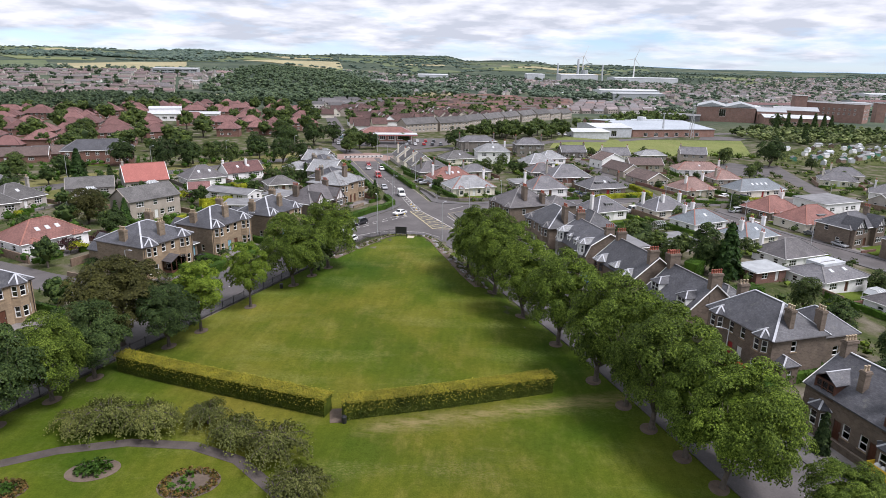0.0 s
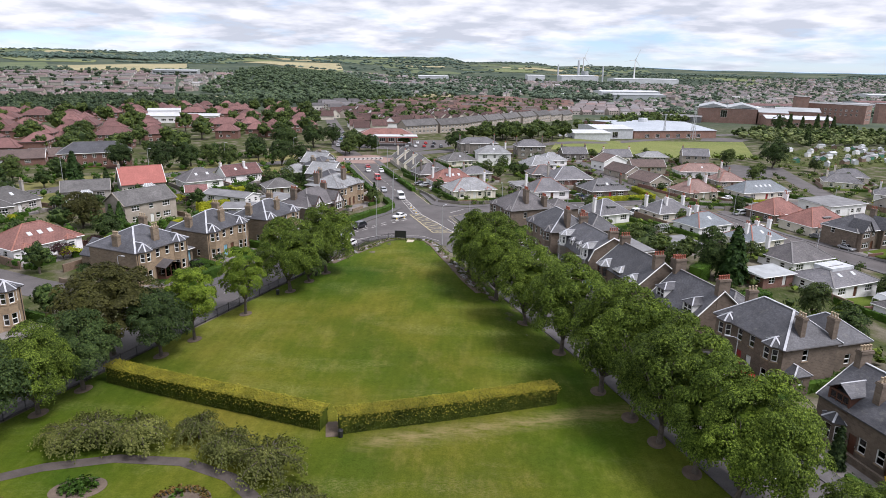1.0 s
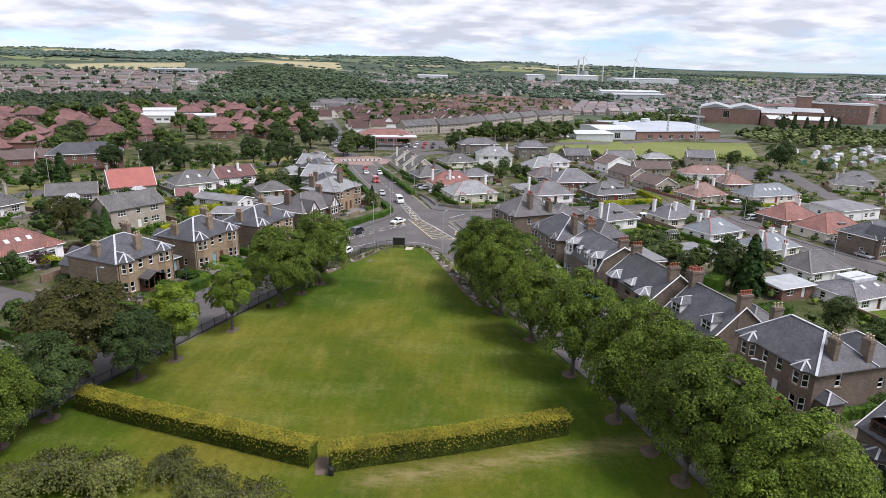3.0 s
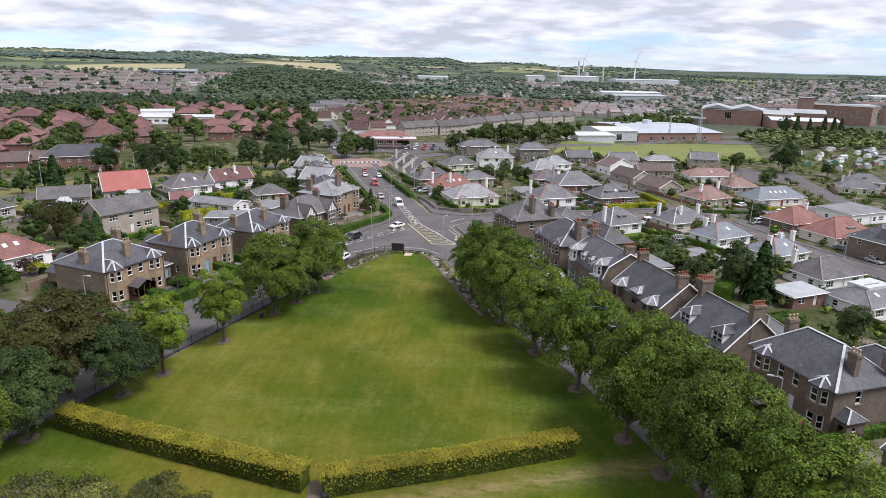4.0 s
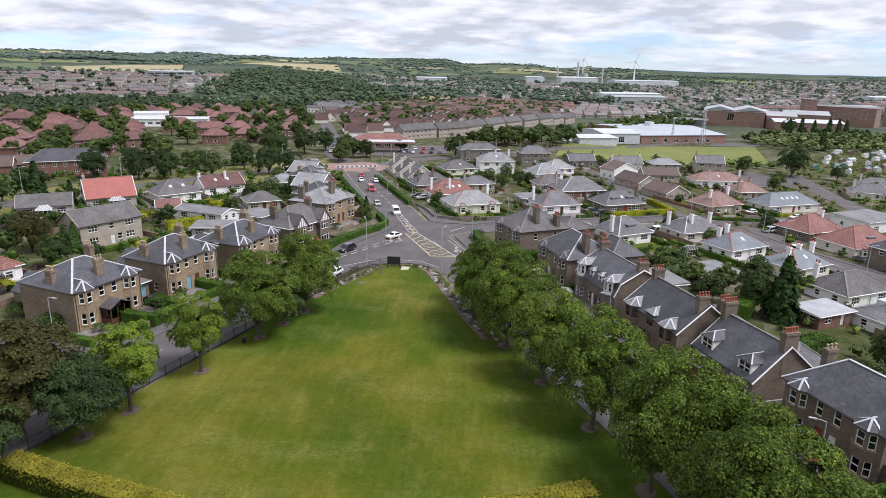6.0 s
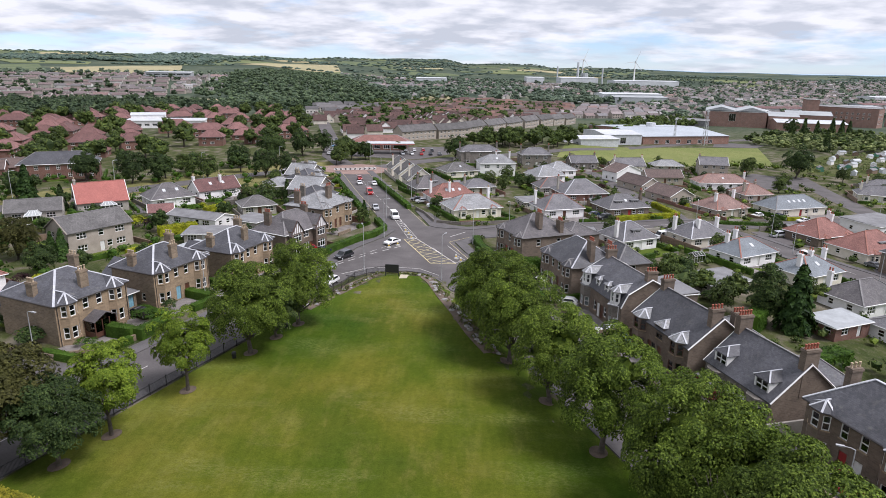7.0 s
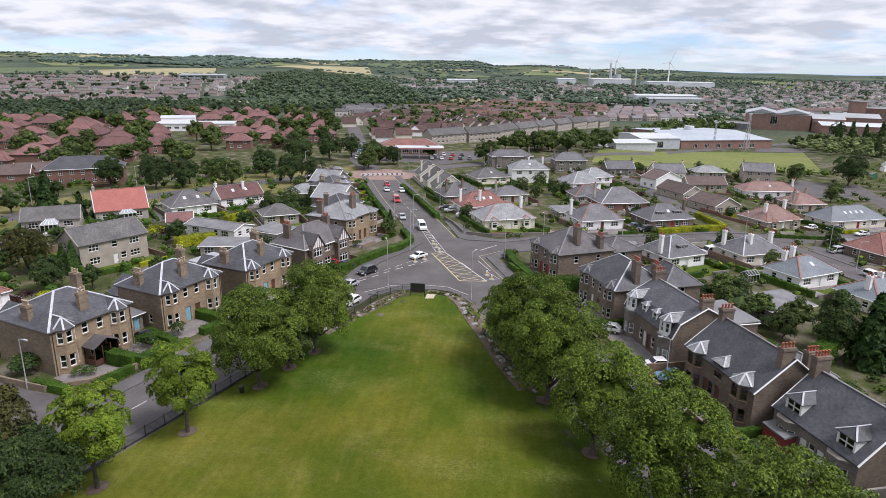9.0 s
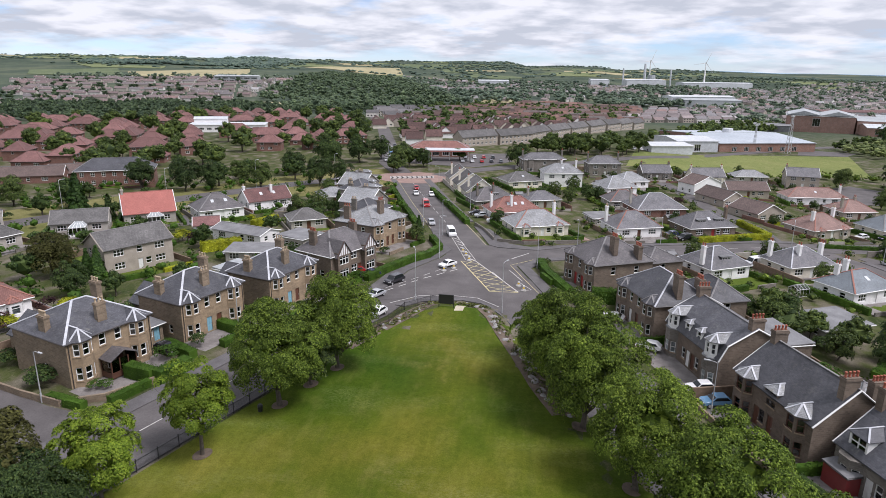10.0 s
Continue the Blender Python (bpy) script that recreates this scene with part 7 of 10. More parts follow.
surface("water", [(1150, 4500), (1500, 4250), (2400, 4150), (4900, 4300), (4900, 4930), (1150, 4930)], 3.0, "sea", "pale blue strip of sea at the horizon", "sea", 200, 3.0)
surface("water", [(1900, 3950), (3300, 3900), (3300, 4080), (2000, 4060)], 2.0, "sea", "pale blue inlet near the horizon", "sea", 150, 3.0)


def scatter(ring, n, rng, gap=0.0, keep=None):
    xs, ys = [p[0] for p in ring], [p[1] for p in ring]
    out, tries = [], 0
    while len(out) < n and tries < n * 12:
        tries += 1
        p = (rng.uniform(min(xs), max(xs)), rng.uniform(min(ys), max(ys)))
        if inside(p, ring) and (keep is None or keep(*p)):
            if gap and any((p[0] - q[0]) ** 2 + (p[1] - q[1]) ** 2 < gap * gap for q in out[-160:]):
                continue
            out.append(p)
    return out


def woodland(label, spots, rng, height=9.0, mat="wood", clumps=9, leaves=5, size=1.7, wide=0.55):
    """Many low plants as one mass: a rough heart in each and leafy clumps over it."""
    cs, os_, hearts = [], [], []
    for x, y in spots:
        h = height * rng.uniform(0.65, 1.3)
        r = h * wide * rng.uniform(0.8, 1.25)
        c = np.array([x, y, ground(x, y) + h * 0.45])
        d = unit_dirs(clumps, rng, -0.25)
        cs.append(c + d * np.array([r, r, h * 0.46]) * rng.uniform(0.75, 1.05, (clumps, 1)))
        os_.append(d)
        hearts.append(lump(c, r * 0.6, rng, 1, h * 0.3 / (r * 0.6)))
    me = leaf_mesh("woodland", np.concatenate(cs), np.concatenate(os_), M[mat], size, leaves, rng, 0.2, 0.2)
    ob = tagged(new("woodland", me), label, "woodland", "", "stuff")
    part("inner_foliage", triangles("inner_foliage", np.concatenate(hearts), M[mat]), None, ob)["kind"] = "stuff"
    return ob


def crown_template(seed, lobes, per, leaves, size, level, round_):
    """Triangles of one unit tree, 1 high, for merging into groves: rough clumps over a domed crown, with leaves laid over them."""
    q = np.random.default_rng(seed)
    d = unit_dirs(lobes, q, -0.6)
    lc = d * np.array([3.3, 3.3, 3.5]) * q.uniform(0.62, 1.0, (lobes, 1)) + np.array([0, 0, 5.3])
    lr = round_ * 4.0 * q.uniform(0.75, 1.2, lobes)
    tri = [lump(np.array([0, 0, 5.2]), 2.7, q, 1, 1.15)]
    cs, os_ = [], []
    for k in range(lobes):
        tri.append(lump(lc[k], lr[k], q, level, 0.9))
        g = unit_dirs(per, q, -0.5) + d[k] * 0.6
        g /= np.linalg.norm(g, axis=1, keepdims=True)
        cs.append(lc[k] + g * lr[k] * q.uniform(0.85, 1.12, (per, 1)))
        os_.append(g)
    me = leaf_mesh("template", np.concatenate(cs), np.concatenate(os_), M["wood"], size, leaves, q, 0.15, 0.1, 1.0, 1.3)
    a = np.empty(len(me.vertices) * 3)
    me.vertices.foreach_get("co", a)
    bpy.data.meshes.remove(me)
    return np.concatenate(tri + [a.reshape(-1, 3)]) / 10.0


FINE = [crown_template(700 + k, 28, 20, 3, 0.36, 1, 0.27) for k in range(5)]
MIDDLE = [crown_template(710 + k, 11, 6, 3, 0.6, 1, 0.34) for k in range(4)]
COARSE = [crown_template(720 + k, 6, 2, 3, 0.9, 1, 0.44) for k in range(4)]


def grove(label, spots, rng, height, mat, kinds, wide=1.0):
    """Trees standing close, as one mass of leaves over bare stems."""
    vs, st = [], Shape()
    for x, y in spots:
        h = height * rng.uniform(0.7, 1.28)
        w = h * wide * rng.uniform(0.85, 1.25)
        a = rng.uniform(0, 6.28)
        t = kinds[int(rng.integers(0, len(kinds)))]
        z = ground(x, y)
        vs.append(np.stack([x + w * (t[:, 0] * math.cos(a) - t[:, 1] * math.sin(a)), y + w * (t[:, 0] * math.sin(a) + t[:, 1] * math.cos(a)), z + h * t[:, 2]], 1))
        if kinds is FINE:
            st.tube([(x, y, z - 0.3), (x, y, z + h * 0.5)], [0.035 * h, 0.02 * h], 5)
    ob = tagged(new("woodland", triangles("woodland", np.concatenate(vs), M[mat])), label, "woodland", "", "stuff")
    if st.v:
        part("tree_stems", st, M["bark"], ob)["kind"] = "stuff"
    return ob


rng = np.random.default_rng(77)
FAR_ESTATE = [(-600, 835), (-536, 845), (-490, 920), (-420, 930), (-422, 1025), (-516, 1147), (-531, 1290), (-703, 1480), (-931, 1360), (-1069, 1316), (-690, 810)]
WBELT = [(-400, 470), (-293, 505), (-277, 650), (-213, 625), (-160, 700), (-191, 850), (-296, 830), (-401, 890), (-500, 920), (-545, 850), (-640, 790)]
grove("dense dark green woodland behind the red-roofed estate", scatter(WBELT, 520, rng, 8), rng, 10, "wood", MIDDLE, 1.12)
HILLWOOD = [(-267, 720), (-183, 800), (-111, 1067), (-141, 1249), (-190, 1300), (-230, 1600), (-330, 1950), (-600, 2000), (-500, 1400), (-425, 1080), (-405, 1000), (-330, 1000), (-310, 830)]
grove("dense dark green hillside wood", scatter(HILLWOOD, 1350, rng, 8, lambda x, y: math.hypot((x + 208) / 1.3, (y - 1135) / 1.6) > 22), rng, 12, "hazy_hill_wood", COARSE, 1.15)
grove("broken woodland across the valley", scatter([(-111, 1060), (40, 1190), (200, 1230), (420, 1900), (600, 2300), (-350, 2400), (-400, 1800), (-141, 1249)], 860, rng, 15, lambda x, y: noise.noise((x / 160, y / 300, 2.1)) > -0.12), rng, 13, "hazy_valley_wood", COARSE, 1.25)
grove("dark tree belt before the warehouses", scatter([(128, 1174), (275, 1215), (290, 1262), (140, 1250)], 70, rng, 7), rng, 14, "hazy_valley_wood", COARSE, 1.1)
grove("scattered far trees among town houses", scatter([(190, 800), (330, 760), (900, 900), (2300, 2900), (700, 2900), (300, 1500)], 1900, rng, 11), rng, 10, "hazy_valley_wood", COARSE, 1.25)
grove("trees between the far houses and the fields", scatter([(-1100, 1400), (-931, 1370), (-703, 1490), (-531, 1330), (-500, 1500), (-700, 1700), (-1100, 1560)], 110, rng, 12), rng, 11, "hazy_valley_wood", COARSE, 1.2)
DISTANT = [np.concatenate([lump(np.array([q0, q1, 4.0 + q2]), 3.2, np.random.default_rng(740 + k), 1, 0.9) for q0, q1, q2 in ((0, 0, 1.5), (2.4, 1, 0), (-2.2, 1.6, 0.4), (0.4, -2.4, -0.2))]) / 10.0 for k in range(3)]
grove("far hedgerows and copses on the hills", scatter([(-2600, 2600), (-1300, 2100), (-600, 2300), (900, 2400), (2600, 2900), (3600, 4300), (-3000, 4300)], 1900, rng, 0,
      lambda x, y: not (y > 3000 and x > 0.28 * y) and (noise.noise((x / 420, y / 260, 5.1)) > 0.16 or abs(noise.noise((x / 260, y / 200, 9.1))) < 0.04)), rng, 9, "hazy_far_wood", DISTANT, 2.0)
grove("dark plantation along the hill's foot", scatter([(-1740, 2460), (-1180, 2700), (-1220, 2800), (-1800, 2600)], 260, rng, 0), rng, 13, "hazy_far_wood", DISTANT, 2.0)
grove("dark wood over a rounded hill", scatter([(-1330, 2760), (-1000, 2500), (-1000, 3150), (-1200, 3500), (-1588, 3779), (-1640, 3300)], 520, rng, 0), rng, 15, "hazy_far_wood", DISTANT, 2.0)
grove("wooded ridges before the sea", scatter([(900, 2500), (2400, 2600), (3200, 3300), (1900, 3350), (900, 3200)], 1100, rng, 0, lambda x, y: noise.noise((x / 500, y / 200, 4.4)) > -0.1), rng, 8, "hazy_far_wood", DISTANT, 2.6)
grove("garden trees among distant rows of houses", scatter(FAR_ESTATE, 130, rng, 16), rng, 10, "wood", COARSE, 1.2)
grove("trees and shrubs along the allotments", scatter([(194, 492), (211, 455), (274, 429), (339, 500), (319, 560), (227, 540)], 85, rng, 6), rng, 7.0, "estate_leaf", MIDDLE, 1.2)
grove("pale willows along the allotments", scatter([(188, 470), (208, 432), (280, 425), (339, 480), (330, 540), (240, 520)], 120, rng, 6), rng, 6.0, "willow", MIDDLE, 1.3)
grove("trees along the road behind the villas", scatter([(-4, 385), (60, 405), (72, 450), (20, 440)], 25, rng, 7.0), rng, 10.0, "estate_leaf", FINE, 1.1)
RED_ESTATE = [(-310, 330), (-238, 268), (-178, 300), (-154, 357), (-114, 358), (-103, 410), (-142, 544), (-180, 660), (-290, 640), (-360, 500), (-400, 480)]
grove("garden trees among the red-roofed estate", scatter(RED_ESTATE, 58, rng, 17, lambda x, y: not (-165 < x < -112 and 238 < y < 285) and not (-250 < x < -165 and 405 < y < 492)), rng, 11, "estate_leaf", FINE, 1.1)
grove("tall trees before the red-roofed estate", scatter([(-100, 290), (-100, 340), (-250, 320), (-225, 285), (-170, 285)], 9, rng, 12, lambda x, y: not (-160 < x < -112 and 238 < y < 280)), rng, 11, "estate_leaf", FINE, 1.1)
grove("trees round the estate's road end", scatter([(-78, 345), (-92, 430), (-112, 480), (-150, 560), (-170, 600), (-150, 470), (-100, 350)], 13, rng, 12), rng, 11, "estate_leaf", FINE, 1.1)
grove("garden trees among brown-roofed houses", scatter([(-75, 425), (110, 720), (160, 1100), (-130, 1000), (-110, 600)], 330, rng, 11), rng, 9.0, "estate_leaf", MIDDLE, 1.2)
grove("leafy trees beside the filling station", [(-58.1, 341.0), (-52.1, 329.2), (-50.1, 343.3), (-44.3, 331.4), (-55.8, 311.7), (-32.1, 358.4)], rng, 8.5, "estate_leaf", FINE, 1.1)
grove("street trees before the slate terraces", scatter([(80, 520), (150, 640), (240, 760), (260, 720), (170, 560), (100, 470)], 60, rng, 9), rng, 9, "estate_leaf", MIDDLE, 1.2)
woodland("shrubs round the playing field", [(52 + 9.5 * k + rng.uniform(-2, 2), 352 + rng.uniform(-4, 4) + k * 0.2) for k in range(12)] + [(62 + 6 * k, 340 + rng.uniform(-3, 3)) for k in range(9)], rng, 3.4, "sycamore", 24, 6, 0.7, 0.8)
surface("playing_field", [(49, 364), (100, 357), (162, 366), (190, 450), (120, 441), (63, 428)], 0.12, "playing", "mown yellow-green playing field", "playing field", 12)
surface("car_park", [(112, 296), (140, 296), (153, 322), (140, 338), (122, 326)], 0.1, "asphalt", "grey tarmac car park", "car park", 6)
surface("car_park", [(162, 452), (190, 452), (204, 470), (176, 486)], 0.1, "asphalt", "grey tarmac car park", "car park", 8)
surface("forecourt", [(-62, 342), (-22, 338), (-6, 362), (-10, 392), (-62, 372)], 0.11, "asphalt", "filling station forecourt", "forecourt", 6)


# far housing too small to count
def far_housing(label, spots, rng, roof_mat, deg, spread=12, size=(8, 15), both=True, storeys=0.0, glazed=True, stacks=True):
    wv, wf, rv, rf, dv, df = [], [], [], [], [], []
    for x, y in spots:
        w, d = rng.uniform(*size), rng.uniform(7, 9)
        h, r = rng.uniform(3.2, 5.4) + storeys, rng.uniform(2.2, 3.2)
        a = radians(deg + (rng.choice([0, 90]) if both else 0) + rng.uniform(-spread, spread))
        c, s_ = math.cos(a), math.sin(a)
        z = ground(x, y)

        def P(px, py, pz):
            return (x + c * px - s_ * py, y + s_ * px + c * py, z + pz)

        k = len(wv)
        wv += [P(-w / 2, -d / 2, -3), P(w / 2, -d / 2, -3), P(w / 2, d / 2, -3), P(-w / 2, d / 2, -3), P(-w / 2, -d / 2, h), P(w / 2, -d / 2, h), P(w / 2, d / 2, h), P(-w / 2, d / 2, h), P(-w / 2, 0, h + r), P(w / 2, 0, h + r)]
        wf += [tuple(k + i for i in q) for q in ((0, 1, 5, 4), (2, 3, 7, 6), (1, 2, 6, 9, 5), (3, 0, 4, 8, 7))]
        k = len(rv)
        o = 0.4
        rv += [P(-w / 2 - o, -d / 2 - o, h - 0.2), P(w / 2 + o, -d / 2 - o, h - 0.2), P(w / 2 + o, d / 2 + o, h - 0.2), P(-w / 2 - o, d / 2 + o, h - 0.2), P(-w / 2 - o, 0, h + r + 0.15), P(w / 2 + o, 0, h + r + 0.15)]
        rf += [tuple(k + i for i in q) for q in ((0, 1, 5, 4), (2, 3, 4, 5))]
        for u in (((-w * 0.32, w * 0.3) if w > 11 else (w * 0.3,)) if stacks else ()):
            k = len(wv)
            wv += [P(u + q[0] * 0.55, q[1] * 0.5, h + r + q[2]) for q in ((-1, -1, -1), (1, -1, -1), (1, 1, -1), (-1, 1, -1), (-1, -1, 1.1), (1, -1, 1.1), (1, 1, 1.1), (-1, 1, 1.1))]
            wf += [tuple(k + i for i in q) for q in ((0, 1, 5, 4), (1, 2, 6, 5), (2, 3, 7, 6), (3, 0, 4, 7), (4, 5, 6, 7))]
        for u in np.arange(-w / 2 + 1.8, w / 2 - 0.9, 3.4 if glazed else 99.0):
            for v in ((0.9, 3.3) if h > 4.8 else (0.9,)):
                k = len(dv)
                dv += [P(u - 0.75, -d / 2 - 0.03, v), P(u + 0.75, -d / 2 - 0.03, v), P(u + 0.75, -d / 2 - 0.03, v + 1.3), P(u - 0.75, -d / 2 - 0.03, v + 1.3)]
                df.append((k, k + 1, k + 2, k + 3))
    m1 = bpy.data.meshes.new("far_housing"); m1.from_pydata(wv, [], wf); m1.materials.append(M["far_wall"])
    m2 = bpy.data.meshes.new("roofs"); m2.from_pydata(rv, [], rf); m2.materials.append(M[roof_mat])
    m3 = bpy.data.meshes.new("panes"); m3.from_pydata(dv, [], df); m3.materials.append(M["dark_trim"])
    ob = tagged(new("far_housing", m1), label, "housing", "", "stuff")
    part("roofs", m2, None, ob)["kind"] = "stuff"
    part("panes", m3, None, ob)["kind"] = "stuff"


def rows(origin, deg, nx, ny, sx, sy, rng, ring=None, jit=1.5):
    a = radians(deg)
    out = []
    for j in range(ny):
        for i in range(nx):
            px, py = i * sx + rng.uniform(-jit, jit), j * sy + rng.uniform(-jit, jit)
            p = (origin[0] + math.cos(a) * px - math.sin(a) * py, origin[1] + math.sin(a) * px + math.cos(a) * py)
            if ring is None or inside(p, ring):
                out.append(p)
    return out


far_housing("scattered pale houses across the wooded valley", scatter([(-90, 1180), (60, 1240), (240, 1300), (420, 1900), (200, 2100), (-200, 1900)], 75, rng, 26), rng, "far_roof", 20, 30, (9, 18), True, 1.5, False)
far_housing("rows of distant pink and grey roofed houses", [p for p in rows((-1200, 700), 4, 48, 11, 27.5, 78, rng, FAR_ESTATE, 1.0) if rng.uniform() < 0.94] + scatter(FAR_ESTATE, 40, rng, 20), rng, "far_pink", 4, 2, (20, 25), False, 0.4, False)
far_housing("white houses at the wood's edge", scatter([(-560, 1340), (-500, 1420), (-410, 1120), (-420, 1040), (-500, 1150)], 46, rng, 14), rng, "far_roof", 10, 20)
far_housing("rows of white houses across the valley", rows((-420, 1480), 10, 34, 9, 24, 80, rng, [(-250, 1500), (60, 1600), (110, 2150), (-360, 2050)], 4.0), rng, "far_roof", 10, 6, (14, 20), False, 0.5, False)
far_housing("distant scattered houses across the valley", scatter([(-200, 1650), (450, 1650), (620, 2300), (-450, 2400)], 420, rng, 12), rng, "far_roof", 10, 30)
far_housing("distant town houses with grey and red roofs", scatter([(260, 840), (420, 860), (1000, 900), (2100, 2500), (1500, 2800), (520, 2100), (300, 1320)], 1700, rng, 10), rng, "far_roof", 15, 20, (9, 20))
far_housing("distant brown-roofed terraces", rows((-170, 590), 16, 30, 24, 17.5, 25, rng, [(-90, 650), (75, 640), (110, 714), (185, 1150), (8, 1180), (-95, 900)], 1.6), rng, "far_brown", 16, 5, (12, 16), False, 0.0, True, False)
far_housing("distant grey-roofed terraces", rows((-230, 560), 16, 20, 20, 18, 25, rng, [(-120, 610), (-92, 650), (-97, 860), (-185, 840), (-160, 700)], 1.6), rng, "far_slate", 16, 5, (12, 16), False, 0.0, True, False)
far_housing("distant white and grey roofed houses", rows((120, 740), 20, 16, 16, 17, 27, rng, [(105, 760), (255, 800), (330, 1100), (190, 1110)], 2.0), rng, "far_roof", 20, 8, (11, 15), False, 0.0, True, False)


# ---- estate of red-roofed brick houses
def far_house(label, name, w, d, eave, rise, roof, wall, tiles, wins):
    return house(name, label, (0, -300), 0, w, d, eave, rise, roof, wall, tiles, tiles, wins, (), 0.45, "dark_trim", "", "house", z=-40.0, style="far")


EST = [far_house("dark red brick estate house with red tiled hip roof", "estate_house", 12.5, 10, 4.6, 3.8, "hip", "redbrick", "tile_estate", {"f": [(2.8, 3.1, 1.8, 1.2), (10.0, 3.1, 1.8, 1.2), (7, 0.9, 2.2, 1.3), (3, 0.9, 1.8, 1.3)], "l": [(4.5, 3.1, 1.2, 1.1)], "r": [(5.5, 3.1, 1.2, 1.1)]}),
       far_house("dark red brick bungalow with red tiled hip roof", "estate_house", 13.5, 11, 2.8, 4.0, "hip", "redbrick", "tile_estate", {"f": [(3, 0.9, 2.2, 1.3), (10.5, 0.9, 2.2, 1.3)], "r": [(6, 0.9, 2.0, 1.3)]}),
       far_house("dark red brick estate block with red tiled hip roof", "estate_house", 18.5, 10, 4.8, 3.8, "hip", "redbrick", "tile_estate", {"f": [(2.3 + 3.5 * k, v, 1.8, 1.2) for k in range(5) for v in (0.9, 3.2)], "r": [(5.5, 3.2, 1.2, 1.1)]})]
rng = np.random.default_rng(5)
placed = []
for p in rows((-60, 230), 30, 32, 22, 22.5, 20, rng, None, 2.5) + rows((-420, 60), 30, 36, 30, 22.5, 20, rng, None, 2.5):
    if not inside(p, RED_ESTATE) or any((p[0] - q[0]) ** 2 + (p[1] - q[1]) ** 2 < 19.0 ** 2 for q in placed) or abs(p[0] + 203) < 38 and 438 < p[1] < 500:
        continue
    placed.append(p)
    e = EST[int(rng.choice([0, 0, 1, 2]))]
    copy_thing(e, pose(p[0], p[1], ground(*p), 0, 0, float(rng.choice([16, 16, 30, 106])) + rng.uniform(-6, 6)))["group"] = "red-roofed estate"

# ---- brown-roofed streets north of the filling station
BRN = [far_house("white house with brown tiled gable roof", "gabled_house", 8.0, 10, 3.1, 3.9, "gabley", "render_cream", "tile_street", {"f": [(2.2, 0.9, 1.6, 1.3), (5.9, 0.9, 1.6, 1.3)]}),
       far_house("grey harled house with dark brown gable roof", "gabled_house", 12, 8.5, 3.6, 3.6, "gable", "render_beige", "tile_street", {"f": [(2.5, 0.9, 1.8, 1.3), (9.5, 0.9, 1.8, 1.3)]}),
       far_house("white house with dark brown tiled gable roof", "gabled_house", 8.8, 10, 3.3, 3.9, "gabley", "render_white", "tile_street", {"f": [(2.4, 0.9, 1.7, 1.3), (6.6, 0.9, 1.7, 1.3)]})]
BR_RING = [(-118, 560), (-63, 408), (-40, 430), (-20, 470), (70, 600), (66, 640), (-118, 640)]
placed = []
for p in rows((-130, 360), 16, 24, 18, 14.0, 19, rng, None, 1.2):
    if inside(p, BR_RING) and all(math.hypot(p[0] - q[0], p[1] - q[1]) > 11 for q in placed):
        placed.append(p)
        copy_thing(BRN[int(rng.integers(0, 3))], pose(p[0], p[1], ground(*p), 0, 0, float(rng.choice([16, 16, 106])) + rng.uniform(-4, 4)))["group"] = "brown-roofed streets"
TER = far_house("long cream terrace with grey slate roof", "terrace", 27, 9, 5.4, 3.6, "gable", "render_beige", "tile_grey", {"f": [(2.2 + 3.2 * k, v, 1.5, 1.3) for k in range(8) for v in (0.9, 3.5)], "r": [(4.5, 3.5, 1.2, 1.2)]})
for x, y, dg in ((-36, 414, 44), (-15, 434, 44), (3, 461, 60), (18, 488, 60), (33, 516, 60), (49, 545, 60), (65, 575, 60), (80, 605, 62), (95, 634, 62)):
    copy_thing(TER, pose(x, y, ground(x, y), 0, 0, dg))["group"] = "slate terraces"
for o in EST + BRN + [TER]:
    for q in list(o.children_recursive) + [o]:
        bpy.data.objects.remove(q)


# ---- works and large buildings
def hall(name, label, xy, deg, w, d, eave, rise, wall, tiles, roof="gable", wins=None, category="building"):
    return house(name, label, xy, deg, w, d, eave, rise, roof, wall, tiles, "sheet_grey", wins or {}, (), 0.5, "white", "", category, style="far")


hall("school", "low white modern school building", (-226, 459), 14, 50, 13, 5.2, 0.6, "render_white", "sheet_white", "flat", {"f": [(3 + 5 * k, 1.5, 3.2, 1.6) for k in range(10)]})
hall("school_wing", "white angular school wing", (-228, 470), 22, 22, 11, 8.2, 1.2, "render_white", "sheet_white", "gable", {"f": [(4 + 6 * k, 1.5, 3.0, 1.6) for k in range(3)]})
hall("supermarket", "broad white and brick store hall with pale roof", (119, 460), 14, 64, 84, 6.0, 2.4, "orangebrick", "sheet_blue", "gable", {"f": [(10 + 8 * k, 1, 3.0, 2.6) for k in range(6)]})
hall("warehouse", "white sheet warehouse with low roof", (92, 452), 12, 26, 36, 6.5, 1.4, "sheet_white", "sheet_white", "gable", {"f": [(13, 0.5, 4, 4)]})
hall("warehouse", "small white sheet shed", (73, 431), 12, 25, 14, 4.5, 0.8, "sheet_white", "sheet_white", "flat")
F1 = hall("factory", "large red brick factory with broad wavy roof", (236, 674), -20, 54, 46, 15, 0.6, "worksbrick", "sheet_grey", "flat", {"f": [(24, 6, 6, 7)]})
for k in range(2):
    r = Shape()
    x0 = 0.4 + 26.6 * k
    r.v = [(x0, -0.3, 15.6), (x0 + 26.4, -0.3, 15.6), (x0 + 13.2, -0.3, 19.2), (x0, 46, 15.9), (x0 + 26.4, 46, 15.9), (x0 + 13.2, 46, 19.2)]
    r.f = [(0, 1, 2), (5, 4, 3), (0, 2, 5, 3), (2, 1, 4, 5), (1, 0, 3, 4)]
    part("roof_ridge", r, M["sheet_grey"], F1)
